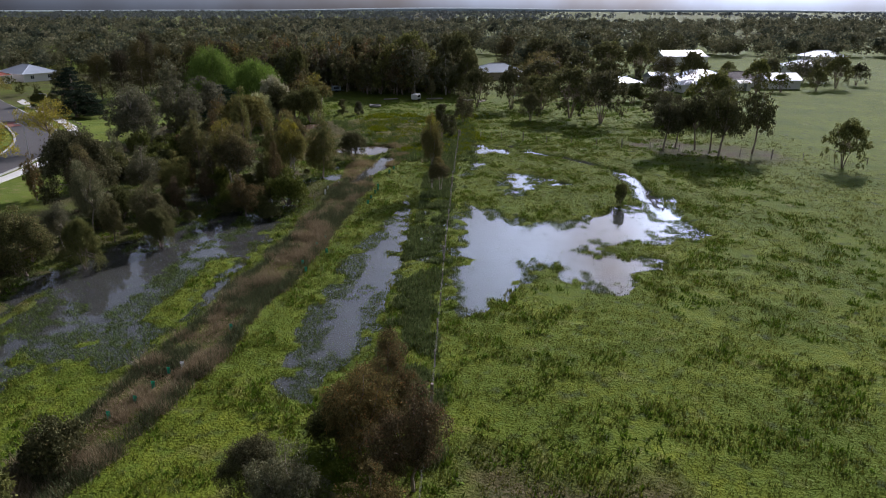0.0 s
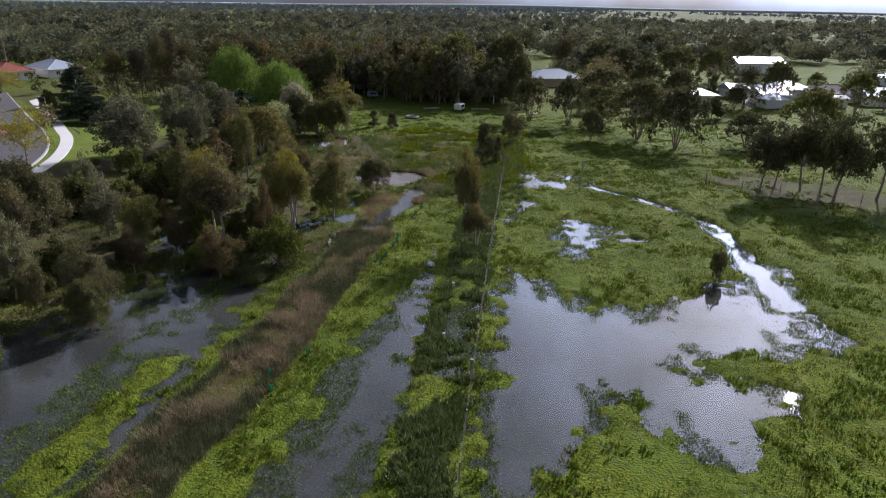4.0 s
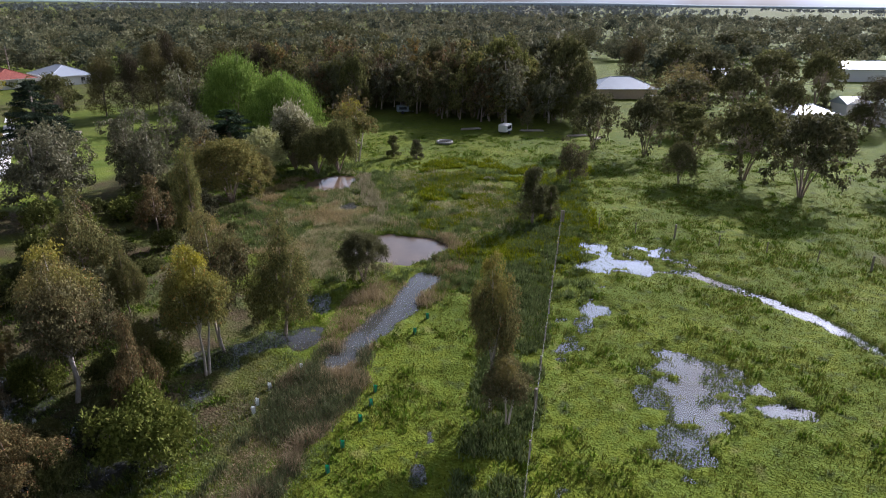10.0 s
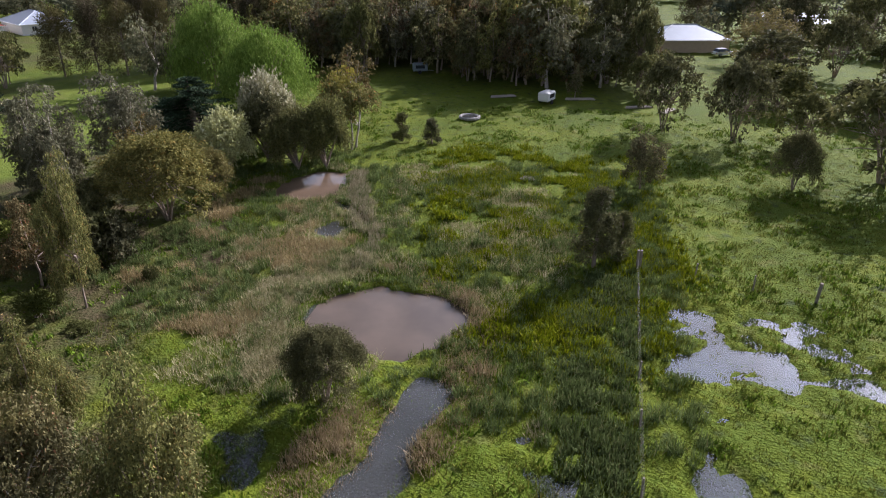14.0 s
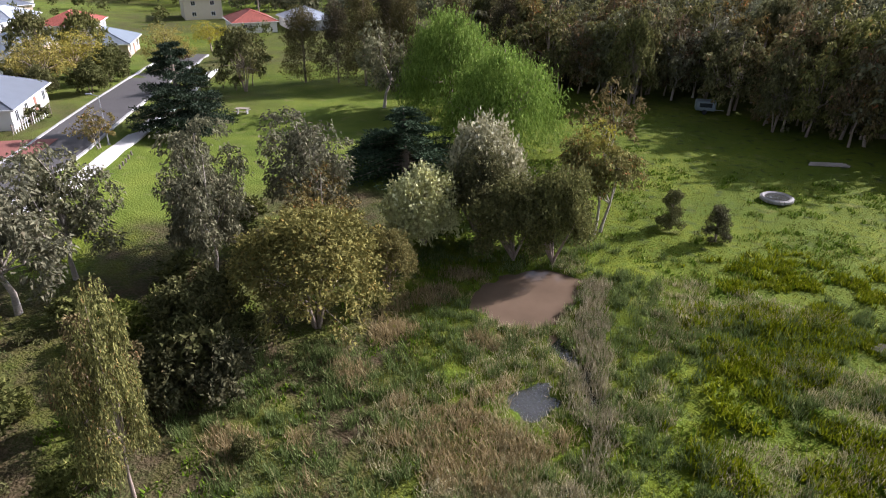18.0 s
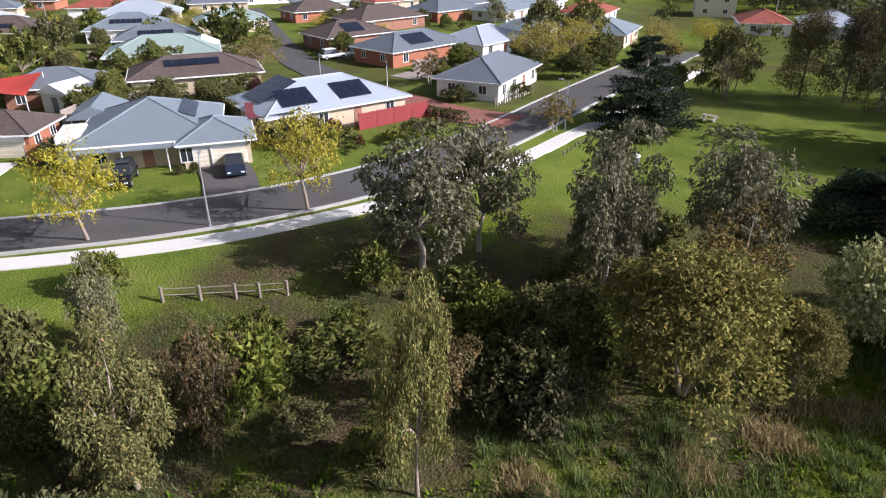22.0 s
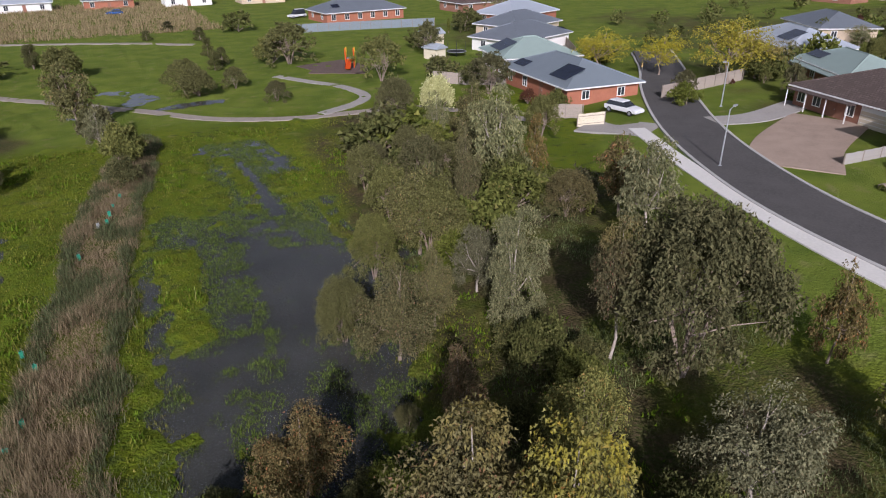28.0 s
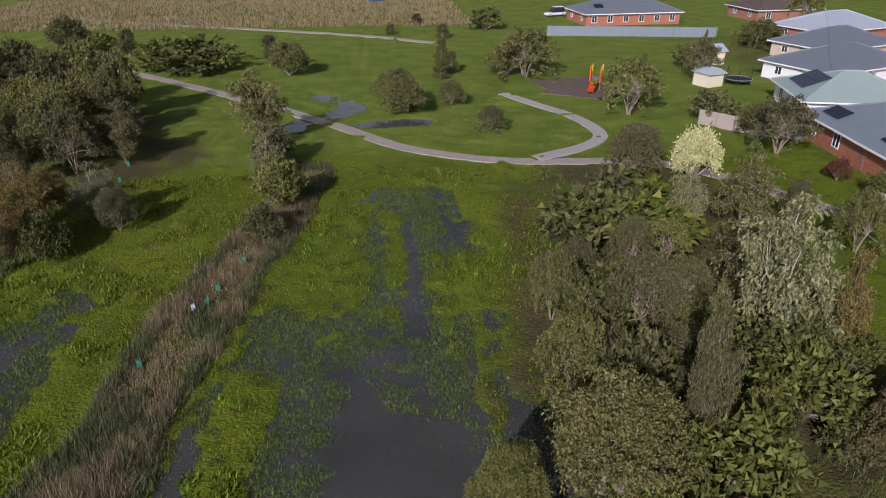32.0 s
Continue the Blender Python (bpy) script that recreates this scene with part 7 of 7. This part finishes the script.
# Fences and paved yards between the house lots.
for fp in ([(-71.5, 43.6), (-80, 43.0), (-90, 42.0)], [(-69.0, 59.0), (-78, 60.4), (-92, 61.6)], [(-90.5, 43), (-92.0, 60)], [(-93.5, 60), (-94.5, 74)], [(-108, 52), (-109, 72)], [(-86, 101), (-96, 110)], [(-90, 92), (-92, 100)], [(-64, 22), (-78, 20)], [(-74, -4), (-82, -18)]):
    fence_line("paling_fence", fp, 1.7, FENCE_TIMBER, "grey paling fence between two house lots", "fence", board=0.3, gap=0.015)
for k, yp in enumerate(([(-74, 47), (-78, 52)], [(-72, 63.5), (-76.5, 65)], [(-96, 66), (-97, 58)], [(-103, 84), (-104, 90)], [(-80, 30), (-84, 36)], [(-66, 5), (-70, 2)], [(-75, -8), (-78, -14)], [(-86, 90), (-90, 95)], [(-110, 60), (-110, 66)])):
    ribbon("paved_yard", yp, 2.6, 0.1 + 0.002 * k, (OLD_CONCRETE, GRAVEL, PAVER)[k % 3], ("old concrete back yard", "gravel back yard", "red paved back yard")[k % 3], "paving")
# Garden planting.
for gk in (("maroon", -65.0, 80.4, 1.8, 2.2), ("greentree", -62.6, 76.6, 3.0, 4.2), ("greentree", -62.0, 78.8, 3.2, 4.0), ("bush", -61.0, 80.6, 1.6, 2.6), ("maroon", -60.6, 82.0, 2.4, 2.4),
           ("bush", -63.2, 87.4, 1.4, 3.0), ("bush", -65.4, 90.0, 1.2, 3.0), ("bush", -61.4, 85.4, 1.2, 2.6), ("bush", -57.6, 69.0, 0.9, 1.1), ("bush", -57.8, 70.0, 0.9, 1.1),
           ("greentree", -62.0, 60.0, 3.0, 2.6), ("bush", -58.4, 63.0, 1.2, 1.6), ("greentree", -61.6, 47.6, 3.0, 1.6), ("greentree", -60.8, 50.0, 3.0, 1.4),
           ("column", -92.0, 24.0, 4.6, 1.2), ("column", -91.0, 26.0, 4.6, 1.2), ("column", -90.2, 28.2, 4.6, 1.2), ("street", -75.0, 20.5, 6.4, 8.0), ("street", -72.0, 13.5, 6.6, 8.0), ("street", -80.0, 20.0, 6.0, 7.0), ("street", -70.0, 6.0, 6.0, 7.5),
           ("maroon", -52.6, 15.6, 3.4, 4.6), ("greentree", -53.4, 19.0, 3.0, 3.0), ("greentree", -52.6, 4.6, 3.6, 4.0), ("grey", -67.0, 22.0, 4.0, 4.6),
           ("greentree", -64.0, 25.0, 3.0, 3.4), ("bush", -76.5, 29.0, 1.4, 2.4), ("bush", -74.5, 31.0, 1.4, 2.4), ("greentree", -92.0, 59.0, 5.0, 4.6), ("greentree", -94.5, 62.0, 5.6, 5.0), ("greentree", -90.0, 66.6, 4.0, 4.0),
           ("greentree", -97.0, 72.5, 4.4, 5.0), ("street", -92.6, 74.2, 4.4, 5.0), ("greentree", -108.0, 74.6, 4.6, 5.4), ("bare", -82.0, 92.4, 4.6, 5.0), ("greentree", -83.6, 94.0, 3.0, 3.6), ("maroon", -87.0, 104.6, 3.6, 4.0),
           ("street", -84.4, 105.6, 5.8, 6.4), ("greentree", -81.0, 109.0, 5.0, 5.0), ("bush", -74.4, 99.6, 1.4, 2.6), ("bush", -76.6, 94.0, 1.3, 2.6), ("bush", -73.6, 93.2, 1.2, 2.2), ("greentree", -90.0, 98.0, 4.2, 5.0),
           ("palegum", -99.0, 112.0, 7.0, 8.0), ("palegum", -94.0, 116.0, 7.0, 8.0), ("maroon", -92.0, 128.0, 4.0, 6.0), ("oliveshrub", -36.6, -20.4, 4.0, 6.0), ("oliveshrub", -24.6, -4.4, 3.4, 4.6),
           ("case", -30.0, -30.0, 9.6, 5.4), ("case", -31.6, -46.0, 8.0, 6.0), ("case", -28.6, -61.0, 6.6, 6.0), ("case", -24.0, -50.0, 6.0, 5.0), ("greentree", -74.0, -34.0, 5.0, 7.0), ("gum", -88.0, -46.0, 6.4, 8.0),
           ("column", -70.0, -33.0, 4.0, 1.3), ("column", -72.0, -32.4, 4.0, 1.3), ("column", -66.4, -33.8, 4.0, 1.3), ("bush", -58.6, -21.0, 2.2, 2.8),
           ("street", 18.0, 148.0, 6.0, 8.0), ("gum", 3.0, 133.0, 8.0, 8.0), ("gum", -4.4, 131.0, 5.5, 3.0)):
    stand(*gk)

# Gardens between the houses.
garden = random.Random(23)
planted = 0
while planted < 150:
    tx, ty = garden.uniform(-150, -68), garden.uniform(-2, 124)
    mx, my = tx * K, ty * K
    near_road = min(along(np.array([mx]), np.array([my]), *STREET)[0], along(np.array([mx]), np.array([my]), *SIDE)[0]) < 7.5
    if near_road or any(math.hypot(mx - qx, my - qy) < qr for qx, qy, qr in PLOTS) or (tx > -80 and 28 < ty < 48):
        continue
    planted += 1
    th = garden.uniform(1.2, 4.6)
    stand(garden.choice(("greentree", "greentree", "bush", "oliveshrub", "maroon", "grey", "street")), tx, ty, th, th * garden.uniform(0.8, 1.2))

# The two-storey house's porch and garden bed.
porch = thing("entrance_porch", -63.0 * K, 48.9 * K, height(-63 * K, 48.9 * K), 80, "white entrance porch with square columns", "porch")
boxed("porch_roof", WHITE, porch, -1.6, 1.6, -1.5, 0.3, 2.75, 3.05, 0.03)
for cx in (-1.4, 1.4):
    boxed("column", CREAM, porch, cx - 0.14, cx + 0.14, -1.4, -1.12, -0.1, 2.75, 0.02)
boxed("step", CONCRETE, porch, -1.5, 1.5, -1.5, 0.2, -0.1, 0.14)
bed = thing("garden_bed", -58.6 * K, 49.4 * K, height(-58.6 * K, 49.4 * K), 82, "timber-edged garden bed on a front lawn", "garden bed")
boxed("edging", plain("garden_sleeper", (0.28, 0.12, 0.06), 0.9), bed, -3.0, 3.0, -0.14, 0.14, -0.1, 0.32)
boxed("edging", TIMBER, bed, -3.0, -2.72, -1.4, -0.14, -0.1, 0.32)
boxed("soil", GRAVEL, bed, -2.72, 2.9, -1.4, -0.14, -0.1, 0.12)
for k in range(9):
    stand("bush", -57.7 + 0.12 * (k % 2), 47.4 + 0.45 * k, 0.4, 0.6, label="small clipped plant in a garden bed")


# ---- park things ----
def rail_fence(pts, tall, label):
    x0, y0 = pts[0][0] * K, pts[0][1] * K
    ob = thing("timber_rail_fence", x0, y0, height(x0, y0), 0, label, "fence")
    last = None
    for x, y in pts:
        p = Vector((x * K - x0, y * K - y0, height(x * K, y * K) - height(x0, y0)))
        part("post", rod(bmesh.new(), p - Vector((0, 0, 0.3)), p + Vector((0.02, 0, tall)), 0.1, 8), TIMBER, ob)
        if last is not None and tall > 0.8:
            for z in (tall * 0.45, tall * 0.85):
                part("rail", rod(bmesh.new(), last + Vector((0, 0, z)), p + Vector((0, 0, z)), 0.035, 6), TIMBER, ob)
        last = p
    return ob


rail_fence([(-40.0, 70.2), (-39.9, 71.9), (-39.8, 73.5), (-39.7, 74.6), (-39.6, 75.9)], 1.1, "short post and rail fence at the wood's edge")
rail_fence([(-55.6, 96.9), (-56.2, 97.5), (-56.8, 98.1), (-57.4, 98.7), (-58.0, 99.3)], 0.45, "row of low timber bollards on the lawn")


def picnic_table(x, y, turn):
    ob = thing("picnic_table", x * K, y * K, height(x * K, y * K), turn, "grey timber picnic table on the park lawn", "table")
    for k in range(4):
        boxed("tabletop_board", FENCE_TIMBER, ob, -0.9, 0.9, -0.38 + 0.2 * k, -0.2 + 0.2 * k, 0.71, 0.75)
    for s in (-1, 1):
        boxed("bench", FENCE_TIMBER, ob, -0.9, 0.9, s * 0.75 - 0.13, s * 0.75 + 0.13, 0.42, 0.46)
        boxed("leg_frame", GALV, ob, s * 0.65 - 0.05, s * 0.65 + 0.05, -0.8, 0.8, 0.36, 0.42)
        boxed("leg", GALV, ob, s * 0.65 - 0.05, s * 0.65 + 0.05, -0.3, 0.3, -0.05, 0.71)


picnic_table(-62.5, 114.0, 30)
bin_ = thing("park_bin", -53.0 * K, 101.6 * K, height(-53 * K, 101.6 * K), 0, "park litter bin with a white domed top", "bin")
part("drum", rod(bmesh.new(), (0, 0, -0.05), (0, 0, 0.9), 0.28, 14), METAL_GREY, bin_)
part("lid", rod(bmesh.new(), (0, 0, 0.9), (0, 0, 1.12), 0.36, 14, 0.24), WHITE, bin_)


def playground(x, y):
    px, py = x * K, y * K
    ribbon("playground_mulch", [(x + 2.5, y - 5), (x + 1.5, y), (x + 3, y + 3)], 4.6, 0.07, plain("bark_mulch", (0.12, 0.085, 0.07), 0.95, 0, 0.3, 6, 0.6), "brown bark mulch under play equipment", "playground surface")
    ob = thing("play_tower", px, py, height(px, py) + 0.06, 62, "yellow play tower with an orange slide", "playground")
    for sx in (-0.7, 0.7):
        for sy in (-0.7, 0.7):
            part("post", rod(bmesh.new(), (sx, sy, -0.3), (sx, sy, 3.2), 0.08, 8), YELLOW if sx < 0 else ORANGE, ob)
    boxed("platform", METAL_GREY, ob, -0.75, 0.75, -0.75, 0.75, 1.45, 1.55)
    for sy in (-0.72, 0.72):
        boxed("side_panel", YELLOW, ob, -0.6, 0.6, sy - 0.02, sy + 0.02, 1.6, 2.3)
    bm = bmesh.new()
    rows = []
    for k in range(9):
        t = k / 8
        sx, sz = 0.75 + 2.9 * t, 1.5 - 1.25 * (t**1.1) + 0.1 * t * t
        rows.append([bm.verts.new((sx, sy, sz + dz)) for sy, dz in ((-0.5, 0.28), (-0.42, 0.0), (0.42, 0.0), (0.5, 0.28))])
    for a, b in zip(rows, rows[1:]):
        for i in range(3):
            bm.faces.new((a[i], a[i + 1], b[i + 1], b[i]))
    bmesh.ops.solidify(bm, geom=bm.faces[:], thickness=0.05)
    part("slide", bm, ORANGE, ob)


playground(-44.4, -12.0)
tramp = thing("trampoline", -60.2 * K, -12.6 * K, height(-60.2 * K, -12.6 * K), 0, "round black trampoline with a safety net", "trampoline")
part("mat", rod(bmesh.new(), (0, 0, 0.8), (0, 0, 0.84), 1.75, 24), BLACK, tramp)
bm = bmesh.new()
for k in range(24):
    a0, a1 = k * math.tau / 24, (k + 1) * math.tau / 24
    rod(bm, (1.8 * math.cos(a0), 1.8 * math.sin(a0), 0.85), (1.8 * math.cos(a1), 1.8 * math.sin(a1), 0.85), 0.06, 5)
part("rim", bm, GALV, tramp)
for k in range(6):
    a0 = k * math.tau / 6
    part("net_pole", rod(bmesh.new(), (1.85 * math.cos(a0), 1.85 * math.sin(a0), -0.05), (1.85 * math.cos(a0), 1.85 * math.sin(a0), 2.5), 0.035, 6), BLACK, tramp)


# ---- odds and ends in the hollow ----
def trailer(x, y, turn, mat, label):
    ob = thing("trailer", x * K, y * K, height(x * K, y * K), turn, label, "trailer")
    boxed("body", mat, ob, -1.3, 1.3, -0.85, 0.85, 0.45, 1.75, 0.15)
    boxed("window", GLASS, ob, -0.8, 0.8, -0.87, -0.84, 0.95, 1.5, 0.01)
    part("drawbar", rod(bmesh.new(), (1.3, 0, 0.5), (2.4, 0, 0.45), 0.05, 6), GALV, ob)
    for sy in (-0.9, 0.9):
        part("wheel", rod(bmesh.new(), (-0.1, sy - 0.09, 0.32), (-0.1, sy + 0.09, 0.32), 0.32, 12), BLACK, ob)


trailer(-7.3, 128.4, 70, RENDER_WHITE, "small white caravan trailer standing in long grass")
trailer(-25.0, 141.6, 20, METAL_BLUE, "old blue-white trailer under the trees")
trailer(-19.4, 144.6, 10, METAL_GREY, "dark open trailer under the trees")
tub = thing("stock_trough", -14.2 * K, 119.6 * K, height(-14.2 * K, 119.6 * K), 0, "round pale concrete stock trough in the grass", "trough")
bm = bmesh.new()
for k in range(20):
    a0, a1 = k * math.tau / 20, (k + 1) * math.tau / 20
    rod(bm, (1.25 * math.cos(a0), 1.25 * math.sin(a0), 0.25), (1.25 * math.cos(a1), 1.25 * math.sin(a1), 0.25), 0.22, 6)
part("wall", bm, OLD_CONCRETE, tub)
part("water", rod(bmesh.new(), (0, 0, 0.1), (0, 0, 0.32), 1.1, 20), WATER, tub)
for lx, ly, tn, ln in ((-12.4, 130.4, 25, 4.0), (-3.8, 130.9, 10, 4.5), (5.3, 127.3, 60, 3.6), (-6.7, 103.2, 0, 1.6), (2.4, 128.4, 20, 4.0)):
    ob = thing("timber_pile", lx * K, ly * K, height(lx * K, ly * K), tn, "low pile of weathered timber lying in the grass", "timber pile")
    for k in range(5):
        part("log", rod(bmesh.new(), (-ln / 2 + 0.1 * k, -0.4 + 0.2 * k, 0.12 + 0.06 * (k % 2)), (ln / 2 - 0.12 * k, -0.35 + 0.18 * k, 0.14 + 0.05 * (k % 3)), 0.1, 6), FENCE_TIMBER, ob)
flag = thing("flagpole", -75.4 * K, 86.6 * K, height(-75.4 * K, 86.6 * K), 0, "white flagpole with a small blue flag", "flagpole")
part("pole", rod(bmesh.new(), (0, 0, -0.2), (0, 0, 5.2), 0.04, 8), WHITE, flag)
boxed("flag", CAR_PAINT["blue"], flag, 0.04, 0.9, -0.015, 0.015, 4.6, 5.1)
sign = thing("road_sign", -69.3 * K, 13.6 * K, height(-69.3 * K, 13.6 * K), 30, "yellow road sign on a post", "sign")
part("post", rod(bmesh.new(), (0, 0, -0.2), (0, 0, 2.2), 0.03, 6), GALV, sign)
boxed("plate", YELLOW, sign, -0.3, 0.3, -0.05, -0.03, 1.6, 2.2)


# ---- more grasses ----
xs, ys = scatter(-50, 70, -160, -78, 9000, 31)
tufts("dry_scrub", xs, ys, 1.0, 1.2, 6, 0.08, REED, "dry brown grassland beyond the park", "grass", 32, 0.6)

for pool in KINDS.values():
    for made, *_ in pool:
        if made.name not in used:
            for o in (*made.children_recursive, made):
                bpy.data.objects.remove(o)
